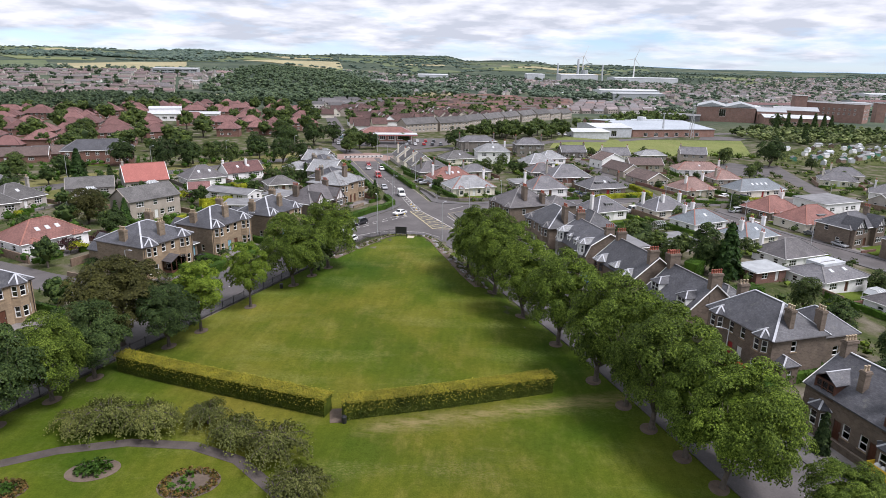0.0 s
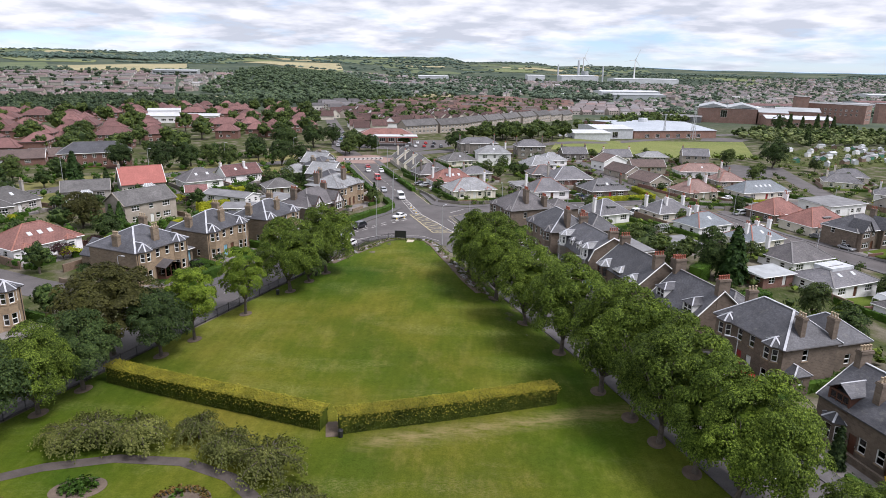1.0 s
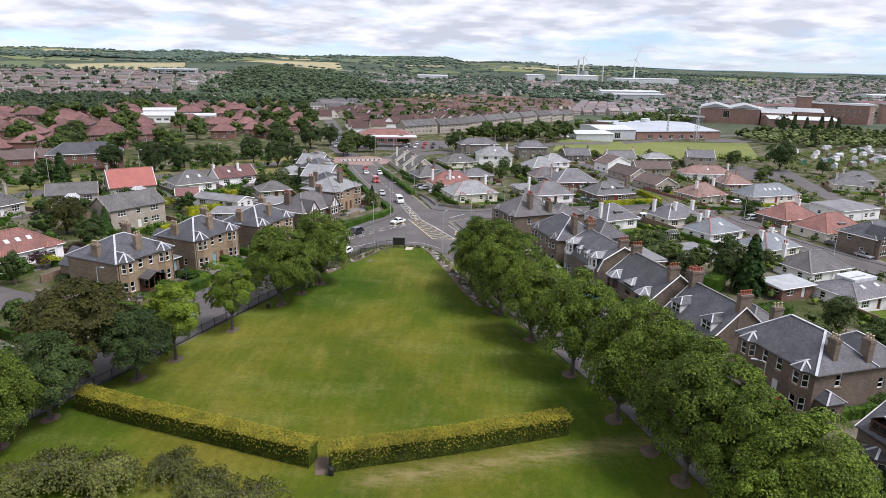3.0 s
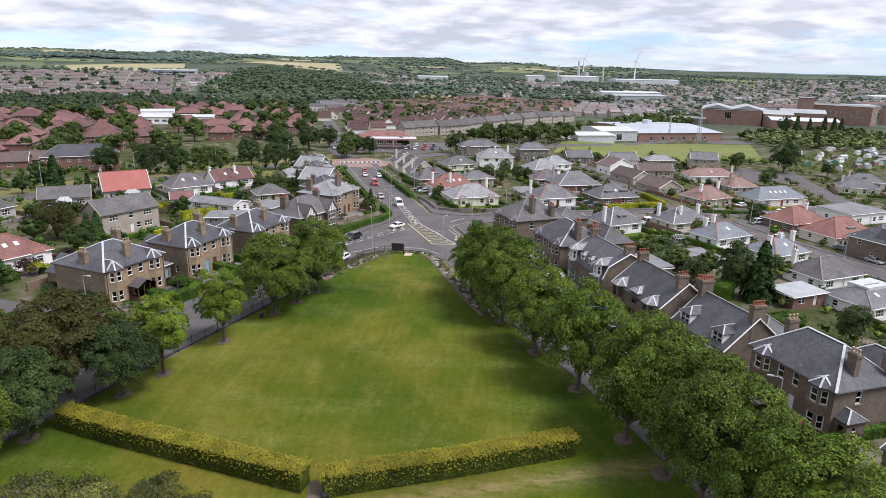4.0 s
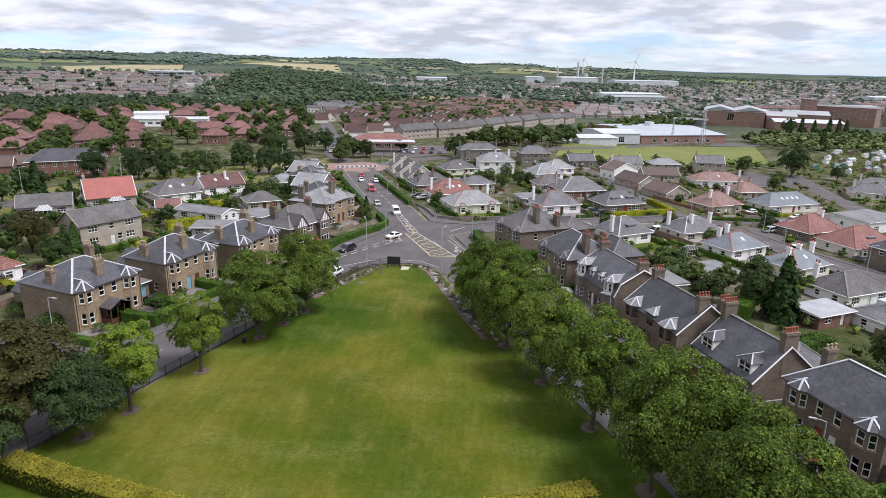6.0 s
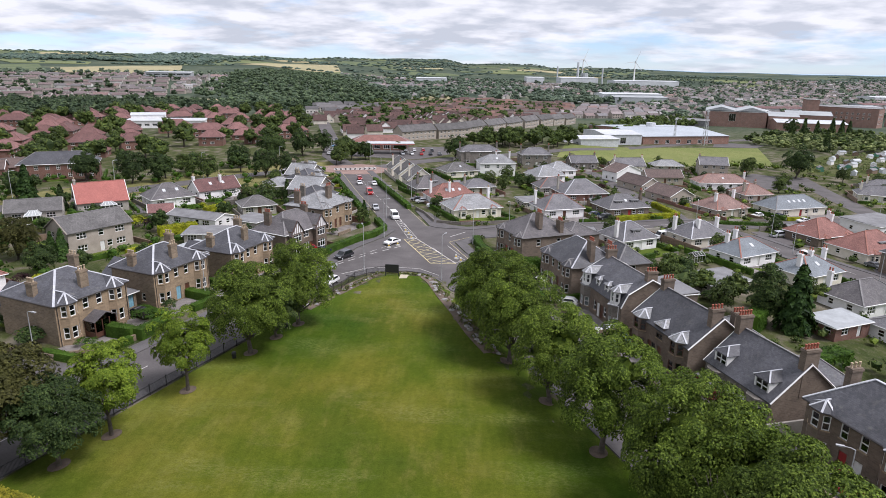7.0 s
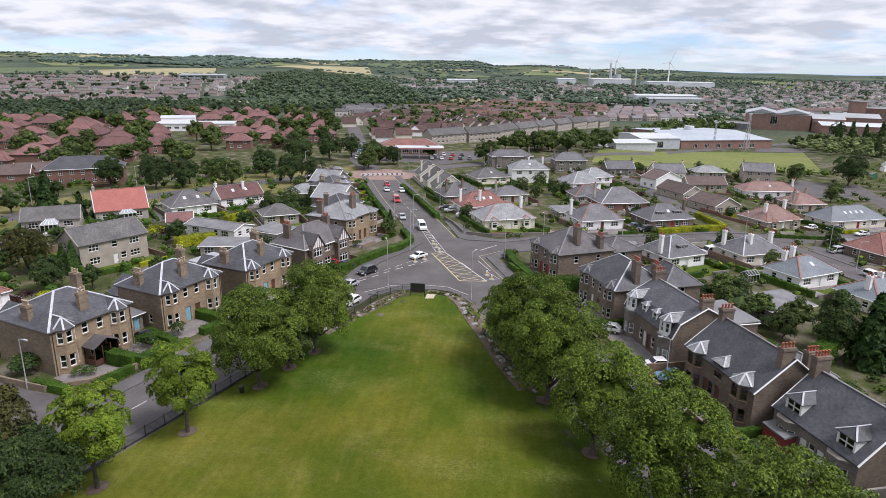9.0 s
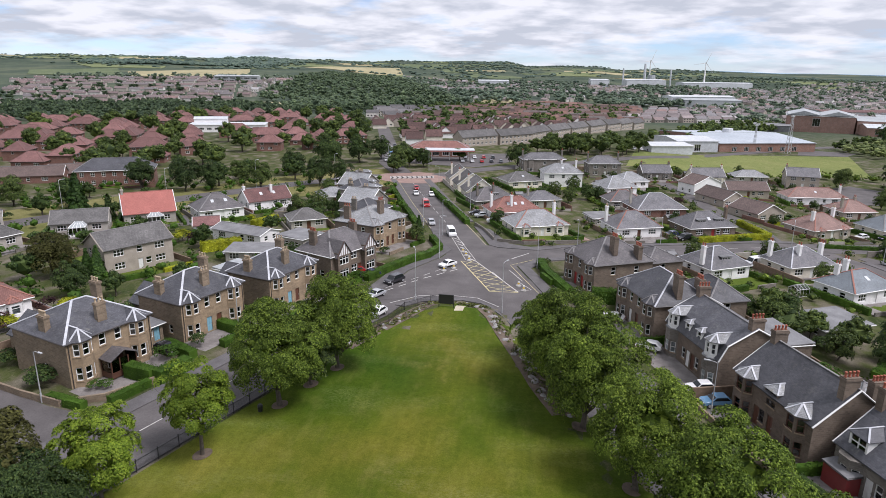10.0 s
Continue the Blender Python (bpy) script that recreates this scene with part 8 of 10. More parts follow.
hall("factory_hall", "brick factory hall with a tall grey door", (288, 655), -20, 26, 40, 12, 3.0, "worksbrick", "sheet_grey", "gable", {"f": [(9, 0.4, 6.5, 9.5)]})
hall("factory_hall", "long grey-roofed factory hall", (314, 676), -20, 40, 34, 13, 3.0, "worksbrick", "sheet_grey", "gable")
hall("factory_annex", "low dark annexe beside the factory", (206, 668), -20, 30, 20, 6, 0.4, "felt", "felt", "flat")
hall("brick_office", "tall red brick works with rows of windows", (372, 742), -44, 62, 22, 20, 0.5, "worksbrick", "felt", "flat", {"f": [(4 + 5.0 * k, v, 2.0, 2.2) for k in range(11) for v in (8.5, 12.8)], "r": [(3.5 + 4.4 * k, v, 2.2, 2.2) for k in range(4) for v in (4.2, 8.5, 12.8)]})
hall("brick_tower", "red brick stair tower of the works", (358, 726), -10, 12, 14, 27, 0.3, "worksbrick", "felt", "flat")
hall("brick_tower", "red brick stair tower of the works", (452, 735), -10, 9, 12, 21, 0.3, "worksbrick", "felt", "flat")
hall("store_hall", "brick hall with broad white roof", (284, 628), -12, 58, 32, 7.5, 2.2, "worksbrick", "sheet_white", "gable", {"f": [(8 + 9 * k, 2, 4, 2) for k in range(6)]})
for x, y, w, d, h, nm, lb in ((410, 1010, 110, 50, 8, "warehouse", "distant red-roofed warehouse"), (274, 1230, 100, 60, 12, "warehouse", "distant grey sheet warehouse"), (270, 1320, 120, 50, 14, "warehouse", "distant white-roofed warehouse"), (190, 1275, 64, 40, 8, "warehouse", "distant white-roofed warehouse"), (700, 1200, 120, 40, 8, "warehouse", "distant red-roofed warehouse"),
                              (450, 900, 90, 40, 8, "warehouse", "distant pale grey warehouse"), (330, 880, 70, 36, 8, "warehouse", "distant white warehouse"), (560, 1080, 110, 50, 9, "warehouse", "distant pale grey warehouse"),
                              (330, 2300, 130, 60, 26, "warehouse", "distant white industrial works"), (520, 2330, 230, 80, 18, "warehouse", "distant long white industrial hall"), (210, 2260, 60, 40, 22, "warehouse", "distant white industrial works"), (-632, 1330, 88, 22, 12, "office_block", "distant grey office block with dark glazing"),
                              (-140, 2000, 90, 30, 18, "office_block", "distant white block"), (900, 1500, 160, 60, 10, "warehouse", "distant white warehouse"), (1150, 1350, 130, 60, 10, "warehouse", "distant brown warehouse")):
    hall(nm, lb, (x, y), 8, w, d, h, 2.0, "sheet_white" if "white" in lb else "sheet_grey", "tile_maroon" if "red" in lb else ("sheet_white" if "white" in lb else "sheet_grey"), "gable" if h < 20 and nm != "office_block" else "flat",
         {"f": [(w * (k + 0.5) / 6, v, w / 7.5, 2.8) for k in range(6) for v in (1.5, 6.5)]} if nm == "office_block" else None)


def tower(x, y, h, r, label, name="industrial_chimney", mat="sheet_white"):
    s = Shape()
    z = ground(x, y)
    s.lathe(x, y, [(r * 1.1, z - 3), (r, z + h * 0.5), (r * 0.85, z + h), (r * 0.6, z + h)], 12)
    return thing_mesh(name, s, M[mat], label, "chimney", smooth=False)


tower(405, 2420, 78, 4.5, "distant white industrial tower")
tower(432, 2440, 40, 15, "distant pale concrete silo block", "silo", "sheet_grey")
tower(330, 2400, 62, 3, "distant slender white chimney")
tower(505, 2480, 58, 3, "distant slender white chimney")
tower(138, 512, 11, 4.0, "white storage tank beside the store hall", "tank")


def lattice_mast(x, y, h, w, label):
    b = base("lattice_mast", x, y, ground(x, y), 20, label, "mast", "masts")
    s = Shape()
    for sx, sy in ((-1, -1), (1, -1), (1, 1), (-1, 1)):
        s.tube([(sx * w, sy * w, -0.5), (sx * w * 0.3, sy * w * 0.3, h)], [0.13, 0.09], 5)
    part("leg_frame", s, M["galv"], b)
    s = Shape()
    n = int(h / 2.4)
    for k in range(n):
        f0, f1 = 1 - 0.7 * k / n, 1 - 0.7 * (k + 1) / n
        for q0, q1 in (((-1, -1), (1, -1)), ((1, -1), (1, 1)), ((1, 1), (-1, 1)), ((-1, 1), (-1, -1))):
            s.tube([(q0[0] * w * f0, q0[1] * w * f0, h * k / n), (q1[0] * w * f1, q1[1] * w * f1, h * (k + 1) / n)], [0.07, 0.07], 4)
    part("bracing", s, M["galv"], b)["kind"] = "stuff"
    s = Shape()
    s.box(-0.9, 0.9, -0.6, 0.6, h, h + 0.8)
    part("head_platform", s, M["galv"], b)
    return b


lattice_mast(160, 462, 22, 1.3, "tall grey lattice mast beside the store hall")
lattice_mast(141.4, 466.5, 16, 0.7, "slender grey lattice mast beside the store hall")


def turbine(x, y, h, deg):
    b = base("wind_turbine", x, y, ground(x, y), deg, "white wind turbine far off among works", "wind turbine", "wind turbines")
    s = Shape()
    s.tube([(0, 0, -2), (0, 0, h)], [3.0, 1.6], 10)
    part("tower", s, M["white"], b)
    n = Shape()
    n.box(-2, 2, -7, 4, h - 1.5, h + 2)
    part("nacelle", n, M["white"], b)
    bl = Shape()
    bl.poly([(-1.2, -7.6, 2), (1.2, -7.4, 2), (0.3, -7.5, 40), (-0.3, -7.5, 40)])
    bl.poly([(-1.2, -7.9, 2), (-0.3, -7.9, 40), (0.3, -7.9, 40), (1.2, -7.7, 2)])
    me = bl.mesh("blade", M["white"])
    for k in range(3):
        o = part("blade", me, None, b, "", (0, 0, h))
        o.rotation_euler = (0, radians(120 * k + 22), 0)
    return b


turbine(446, 2560, 82, 10)
turbine(600, 2400, 84, -12)

# ---- filling station
hall("filling_station", "filling station shop with red hip roof", (-58, 366), 8, 30, 13, 4.2, 3.2, "redbrick", "tile_red", "hip", {"f": [(8 + 5 * k, 0.6, 3.2, 2.4) for k in range(4)]}, "shop")
c = base("canopy", -48, 350, ground(-48, 350), 8, "white filling station canopy on pillars", "canopy")
s = Shape(); s.box(0, 24, 0, 9, 4.6, 5.5); part("canopy_roof", s, M["sheet_white"], c)
s = Shape(); s.box(-0.05, 24.05, -0.06, -0.01, 4.7, 5.2); part("fascia_band", s, M["tile_bright"], c)
for x in (3, 12, 21):
    s = Shape(); s.box(x - 0.25, x + 0.25, 4.2, 4.8, 0, 4.6); part("pillar", s, M["white"], c)

# ---- allotments: plots, huts and glass
rng = np.random.default_rng(404)
PLOT = [(160, 342), (178, 336), (240, 345), (300, 430), (232, 430), (188, 392)]
surface("allotment_ground", PLOT, 0.08, "garden", "patchwork of allotment plots", "allotments", 10)
woodland("rows of crops and bushes on the allotments", scatter(PLOT, 170, rng, 4), rng, 1.6, "willow", 8, 5, 0.6, 0.9)
for k, p in enumerate(scatter(PLOT, 52, rng, 6)):
    a = float(rng.uniform(0, 90))
    kind = k % 4
    wv, dv = float(rng.uniform(2.2, 5.5)), float(rng.uniform(2, 3))
    house("allotment_hut", ["small white allotment hut with low roof", "small green allotment hut with felt roof", "pale polythene-covered allotment tunnel", "weathered timber allotment hut with felt roof"][kind], p, a, wv, dv, 1.9, 0.7, "gable",
          ["render_white", "hut_green", "sheet_white", "timber"][kind], ["sheet_grey", "felt", "sheet_white", "felt"][kind], "sheet_grey", {}, (), 0.1, "white", "allotment huts", "hut", style="far")

# ---- gardens: hedges, walls, shrubs, sheds, small trees


def in_house(x, y, m=0.0):
    for hx, hy, deg, w, d, nm, ev in FOOT:
        if abs(hx - x) + abs(hy - y) > 60:
            continue
        a = radians(deg)
        dx, dy = x - hx, y - hy
        u, v = dx * math.cos(a) + dy * math.sin(a), -dx * math.sin(a) + dy * math.cos(a)
        if -m < u < w + m and -m - (1.2 if m else 0) < v < d + m:
            return True
    return False


def on_road(x, y):
    return any(inside((x, y), r) for r in RINGS) or park_in(x, y) > -9.0 and park_in(x, y) > -2.5


def hedge(line, width, height, label, mat="privet", leaf=0.3, dense=1.0, name="hedge", seed=0, group=""):
    """A clipped hedge along a line: a dark heart with leaves all over it."""
    r = np.random.default_rng(900 + seed)
    pts = resample(line, 1.2, False)
    left, right = at_offset(pts, -width / 2), at_offset(pts, width / 2)
    s = Shape()
    n = len(pts)
    z = [ground(*p) for p in pts]
    k = 0.93
    for i in range(n):
        for (px, py), h in (((left[i]), -0.3), ((left[i]), height * k), ((right[i]), height * k), ((right[i]), -0.3)):
            cx, cy = pts[i]
            s.v.append((cx + (px - cx) * 0.92, cy + (py - cy) * 0.92, z[i] + h + (r.normal(0, 0.04) if h > 0 else 0)))
    for i in range(n - 1):
        a, b = 4 * i, 4 * i + 4
        s.f += [(a, b, b + 1, a + 1)[::-1], (a + 1, b + 1, b + 2, a + 2)[::-1], (a + 2, b + 2, b + 3, a + 3)[::-1]]
    s.f += [(0, 1, 2, 3)[::-1], tuple(4 * (n - 1) + q for q in (0, 1, 2, 3))]
    ln = sum(math.dist(p, q) for p, q in zip(pts, pts[1:]))
    m = int(ln * (2 * height + width) * 9 * dense * (0.3 / leaf) ** 1.4)
    t = r.uniform(0, n - 1.001, m)
    i0 = t.astype(int)
    fr = (t - i0)[:, None]
    P, L, R = np.array(pts), np.array(left), np.array(right)
    Z = np.array(z)
    c0 = P[i0] * (1 - fr) + P[i0 + 1] * fr
    l0 = L[i0] * (1 - fr) + L[i0 + 1] * fr - c0
    zz = Z[i0] * (1 - fr[:, 0]) + Z[i0 + 1] * fr[:, 0]
    per = r.uniform(0, 2 * height + width, m)
    cs, os_ = np.zeros((m, 3)), np.zeros((m, 3))
    nl = l0 / (np.linalg.norm(l0, axis=1, keepdims=True) + 1e-9)
    for k_ in range(m):
        q = per[k_]
        if q < height:
            cs[k_, :2] = c0[k_] + l0[k_]; cs[k_, 2] = zz[k_] + q; os_[k_] = (nl[k_, 0], nl[k_, 1], 0.25)
        elif q < height + width:
            f = 1 - 2 * (q - height) / width
            cs[k_, :2] = c0[k_] + l0[k_] * f; cs[k_, 2] = zz[k_] + height; os_[k_] = (0.15 * nl[k_, 0] * f, 0.15 * nl[k_, 1] * f, 1)
        else:
            cs[k_, :2] = c0[k_] - l0[k_]; cs[k_, 2] = zz[k_] + q - height - width; os_[k_] = (-nl[k_, 0], -nl[k_, 1], 0.25)
    cs += r.normal(0, 0.03, cs.shape)
    b = base(name, pts[0][0], pts[0][1], z[0], 0, label, "hedge", group)
    s.v = [(x - pts[0][0], y - pts[0][1], zc - z[0]) for x, y, zc in s.v]
    part("hedge_core", s, M[mat], b)
    part("foliage", leaf_mesh("foliage", cs - np.array([pts[0][0], pts[0][1], z[0]]), os_, M[mat], leaf, 4, r, 0.1, 0.4), None, b)
    return b


def low_wall(line, height, mat, label, name="garden_wall", thick=0.28):
    pts = resample(line, 2.0, False)
    s = Shape()
    l_, r_ = at_offset(pts, -thick / 2), at_offset(pts, thick / 2)
    n = len(pts)
    for i in range(n):
        z = ground(*pts[i])
        s.v += [(*l_[i], z - 0.4), (*l_[i], z + height), (*r_[i], z + height), (*r_[i], z - 0.4)]
    for i in range(n - 1):
        a, b = 4 * i, 4 * i + 4
        s.f += [(a + 1, b + 1, b, a), (a + 2, b + 2, b + 1, a + 1), (a + 3, b + 3, b + 2, a + 2)]
    s.f += [(0, 3, 2, 1)[::-1], tuple(4 * (n - 1) + q for q in (0, 3, 2, 1))]
    return thing_mesh(name, s, M[mat], label, "wall")


SHRUB_LABEL = {"bush0": "rounded green garden shrub", "bush1": "dark green garden shrub beside a house", "bush_gold": "golden yellow garden shrub", "bush_purple": "purple-leaved garden shrub"}
SHRUB_LABEL = {k: v if len(v.split()) > 3 else v + " in soil" for k, v in SHRUB_LABEL.items()}


def shrub(key, x, y, scale, rngv):
    ob = tagged(new("shrub", TREES[key][0]), SHRUB_LABEL[key], "shrub", "garden shrubs")
    ob.matrix_world = pose(x, y, ground(x, y) - 0.05, 0, 0, rngv.uniform(0, 360)) @ Matrix.Diagonal((scale, scale, scale * rngv.uniform(0.8, 1.15), 1))
    return ob


def shed(x, y, deg, w, d, label, wall="timber", tiles="felt"):
    return house("garden_shed", label, (x, y), deg, w, d, 2.0, 0.6, "gable", wall, tiles, tiles, {}, [("f", w / 2, 0.8, 1.75, "door_brown")], 0.12, "dark_trim", "garden sheds", "shed")


def greenhouse(x, y, deg):
    b = base("greenhouse", x, y, ground(x, y), deg, "small aluminium greenhouse with glass panes", "greenhouse")
    s = Shape()
    for px in (0, 0.75, 1.5, 2.25, 3.0):
        s.tube([(px, 0, 0), (px, 0, 1.5), (px, 1.1, 2.2), (px, 2.2, 1.5), (px, 2.2, 0)], [0.045] * 5, 4)
    for py, pz in ((0, 1.5), (1.1, 2.2), (2.2, 1.5), (0, 0.05), (2.2, 0.05)):
        s.beam((0, py, pz), (3, py, pz), 0.06, 0.06)
    part("glazing_bars", s, M["white"], b)
    g = Shape()
    for q in ([(0, 0, 0), (3, 0, 0), (3, 0, 1.5), (0, 0, 1.5)], [(0, 0, 1.5), (3, 0, 1.5), (3, 1.1, 2.2), (0, 1.1, 2.2)], [(0, 1.1, 2.2), (3, 1.1, 2.2), (3, 2.2, 1.5), (0, 2.2, 1.5)], [(3, 2.2, 0), (0, 2.2, 0), (0, 2.2, 1.5), (3, 2.2, 1.5)]):
        g.poly(q)
    part("pane", g, M["glass"], b)


random.seed(21)
GARDEN = [f for f in FOOT if f[1] < 345 and f[1] > 40 and f[5] in ("stone_villa", "gabled_house", "terrace_house", "stone_house", "bungalow", "cottage", "harled_house", "villa", "brick_block") and f[0] > -160]
lift = 0.012
COUNT = [0]
for n, (hx, hy, deg, w, d, nm, ev) in enumerate(GARDEN):
    a = radians(deg)
    ca, sa = math.cos(a), math.sin(a)

    def G(u, v):
        return (hx + ca * u - sa * v, hy + sa * u + ca * v)

    def clear_of(ring):
        return not any(on_road(*p) for p in resample(ring, 2.5))

    near = nm in ("stone_villa", "stone_house") and hy < 200
    fd = 4.8 if near else random.uniform(4.5, 6.5)
    while fd > 1.5 and not clear_of([G(0, -fd), G(w, -fd)]):
        fd -= 0.6
    bd = random.uniform(6, 10)
    while bd > 1.5 and (not clear_of([G(0, d + bd), G(w, d + bd)]) or any(in_house(*G(w * q, d + bd + 0.8)) for q in (0, 0.5, 1))):
        bd -= 0.7
    kind = random.random() * (0.5 if near else 1.0)
    if fd > 1.5:
        lift += 0.0011
        surface("paving" if kind < 0.55 else "garden_lawn", [G(-0.5, -fd), G(w + 0.5, -fd), G(w + 0.5, -0.1), G(-0.5, -0.1)], lift, "drive" if kind < 0.55 else "gardenlawn",
                "pale paved front garden" if kind < 0.55 else "small green front lawn", "garden", 4)
    if bd > 1.5:
        lift += 0.0011
        surface("garden_lawn", [G(w * 0.1, d + 1.5), G(w * 0.9, d + 1.5), G(w * 0.9, d + bd), G(w * 0.1, d + bd)], lift, "gardenlawn", "small green back lawn", "garden", 4)
    # drive beside the house
    if random.random() < 0.5 and not near:
        ring = [G(w + 0.7, -fd), G(w + 3.3, -fd), G(w + 3.3, d * 0.8), G(w + 0.7, d * 0.8)]
        if clear_of(ring) and not any(in_house(*p) for p in ring):
            lift += 0.0011
            surface("driveway", ring, lift, random.choice(["drive", "pavement", "redway"]), "paved driveway beside a house", "driveway", 4)
    # front boundary
    if fd > 1.6 and not (nm == "stone_villa" and hx < -40 and hy < 130):
        line = [G(-0.8, -fd), G(w * 0.36, -fd)], [G(w * 0.62, -fd), G(w + 0.8, -fd)]
        for q in line:
            if random.random() < (0.75 if near else 0.45):
                hedge(q, 0.8, random.uniform(0.9, 1.3), "clipped green privet hedge along a garden front", "privet" if near or random.random() < 0.85 else "golden", 0.13 if near else 0.2, 0.55, "hedge", n, "garden hedges")
            else:
                low_wall(q, 0.75, "sandstone" if near else random.choice(["greystone", "render_grey", "redbrick"]), "low stone garden wall")
    for u in ((-1.2, w + 1.4) if not near else (w + 1.2,)):
        for far in (d + bd, d * 0.9, d * 0.4):
            q = [G(u, -fd + 0.6), G(u, far)]
            if not clear_of(q) or any(in_house(*p, 0.3) for p in resample(q, 1.2, False)):
                continue
            if random.random() < 0.38:
                hedge(q, 0.8, random.uniform(1.0, 1.8), "clipped green privet hedge between gardens", "privet", 0.22, 0.5, "hedge", n + 100, "garden hedges")
            else:
                low_wall(q, random.choice([1.0, 1.2, 1.6]), random.choice(["greystone", "render_grey", "timber", "timber", "redbrick"]), "low wall between two gardens")
            break
    if bd > 3:
        q = [G(-0.5, d + bd + 0.4), G(w + 0.5, d + bd + 0.4)]
        if clear_of(q) and not any(in_house(*p, 0.3) for p in resample(q, 1.5, False)):
            low_wall(q, 1.5, random.choice(["greystone", "render_grey", "timber", "timber"]), "boundary wall behind a back garden")
    # shrubs
    for _ in range(7):
        if random.random() < (0.12 if near else 0.5):
            u, v = random.uniform(-0.5, w + 0.5), random.uniform(-fd, -1.2)
        else:
            u, v = random.uniform(-1, w + 3), d + random.uniform(1, max(2, bd))
        x, y = G(u, v)
        if on_road(x, y) or in_house(x, y, 0.7):
            continue
        if COUNT[0] < 130 and (hy < 215 or random.random() < 0.5):
            COUNT[0] += 1
            shrub(random.choices(["bush0", "bush1", "bush_gold", "bush_purple"], [5, 4, 1, 0.6])[0], x, y, random.uniform(0.45, 1.15), random)
    if bd > 4:
        x, y = G(random.uniform(0, w), d + bd * random.uniform(0.5, 0.95))
        if not on_road(x, y) and not in_house(x, y, 1.5) and math.hypot(x + 70, y - 113) > 9:
            plant(random.choice(["small0", "small1"]), x, y, "small leafy garden tree behind a house", random.uniform(0.7, 1.15), random.uniform(0, 360), "garden trees")
        if random.random() < 0.55:
            x, y = G(random.uniform(0, w - 3), d + bd - 2.6)
            if not on_road(x, y) and not any(in_house(*G(*q), 0.2) for q in ()) and not in_house(x, y, 2.5):
                shed(x, y, deg, random.uniform(2.0, 3.0), random.uniform(1.6, 2.4), "small timber garden shed with felt roof")
def conservatory(x, y, deg, w, d):
    b = base("conservatory", x, y, ground(x, y), deg, "white-framed glass conservatory on a house wall", "conservatory", "conservatories")
    s = Shape()
    s.prism([(0, 0), (w, 0), (w, d), (w - 0.1, d), (w - 0.1, 0.1), (0.1, 0.1), (0.1, d), (0, d)], -0.3, 0.6)
    part("base_wall", s, M["render_white"], b)
    f = Shape()
    n = 4
    for k in range(n + 1):
        f.box(w * k / n - 0.05, w * k / n + 0.05, 0.0, 0.1, 0.6, 2.2)
    for k in range(1, 4):
        for x0 in (0.0, w - 0.1):
            f.box(x0, x0 + 0.1, d * k / 3 - 0.05, d * k / 3 + 0.05, 0.6, 2.2)
    f.box(-0.05, w + 0.05, -0.02, 0.12, 2.2, 2.32)
    f.box(-0.05, 0.1, 0.12, d, 2.2, 2.32)
    f.box(w - 0.1, w + 0.05, 0.12, d, 2.2, 2.32)
    for k in range(n + 1):
        f.beam((w * k / n, 0.0, 2.3), (w * (0.25 + 0.5 * k / n), d * 0.55, 3.0), 0.09, 0.07)
    f.beam((w * 0.25, d * 0.55, 3.0), (w * 0.25, d, 3.0), 0.1, 0.08)
    f.beam((w * 0.75, d * 0.55, 3.0), (w * 0.75, d, 3.0), 0.1, 0.08)
    part("glazing_bars", f, M["white"], b)
    g = Shape()
    g.poly([(0, 0.05, 0.6), (w, 0.05, 0.6), (w, 0.05, 2.2), (0, 0.05, 2.2)])
    g.poly([(0.05, d, 0.6), (0.05, 0.05, 0.6), (0.05, 0.05, 2.2), (0.05, d, 2.2)])
    g.poly([(w - 0.05, 0.05, 0.6), (w - 0.05, d, 0.6), (w - 0.05, d, 2.2), (w - 0.05, 0.05, 2.2)])
    part("pane", g, M["glass"], b)
    r = Shape()
    r.slab([[(0, 0, 2.3), (w, 0, 2.3), (w * 0.75, d * 0.55, 2.98), (w * 0.25, d * 0.55, 2.98)], [(0, d, 2.3), (0, 0, 2.3), (w * 0.25, d * 0.55, 2.98), (w * 0.25, d, 2.98)],
            [(w, 0, 2.3), (w, d, 2.3), (w * 0.75, d, 2.98), (w * 0.75, d * 0.55, 2.98)], [(w * 0.25, d * 0.55, 2.98), (w * 0.75, d * 0.55, 2.98), (w * 0.75, d, 2.98), (w * 0.25, d, 2.98)]], 0.04)
    part("roof_sheet", r, M["sheet_grey"], b)
    return b


conservatory(-96.6, 193.8, 36, 4.0, 3.2)
conservatory(-107.6, 178.6, 28, 3.6, 4.0)
conservatory(78.5, 114.0, 25, 4.5, 4.0)
for x, y, dg in ((62.5, 129, 25), (-108, 168.5, 50), (52, 166, 25)):
    greenhouse(x, y, dg)

# named hedges
hedge([(-30.6, 159.5), (-24.2, 173.5), (-21.0, 178.2)], 1.5, 1.6, "broad clipped green hedge behind the corner pavement", "privet", 0.13, 0.8, "hedge", 301)
hedge([(-21.0, 178.5), (-19.3, 185), (-22.6, 194.5)], 1.4, 1.5, "broad clipped green hedge behind the corner pavement", "privet", 0.13, 0.8, "hedge", 302)
hedge([(-32.2, 160.6), (-36.5, 158.4)], 1.6, 1.5, "clipped green hedge across a front garden", "privet", 0.13, 0.8, "hedge", 303)
hedge([(3.6, 178.4), (4.6, 171.0), (7.5, 162.5), (10.5, 154.0), (13.2, 149.2)], 1.7, 1.5, "long clipped green hedge round the corner garden", "privet", 0.13, 0.8, "hedge", 304)
hedge([(12.6, 156.4), (17.5, 156.6), (18.4, 153.4)], 2.2, 2.6, "tall clipped green hedge between two villas", "privet", 0.3, 1.0, "hedge", 305)
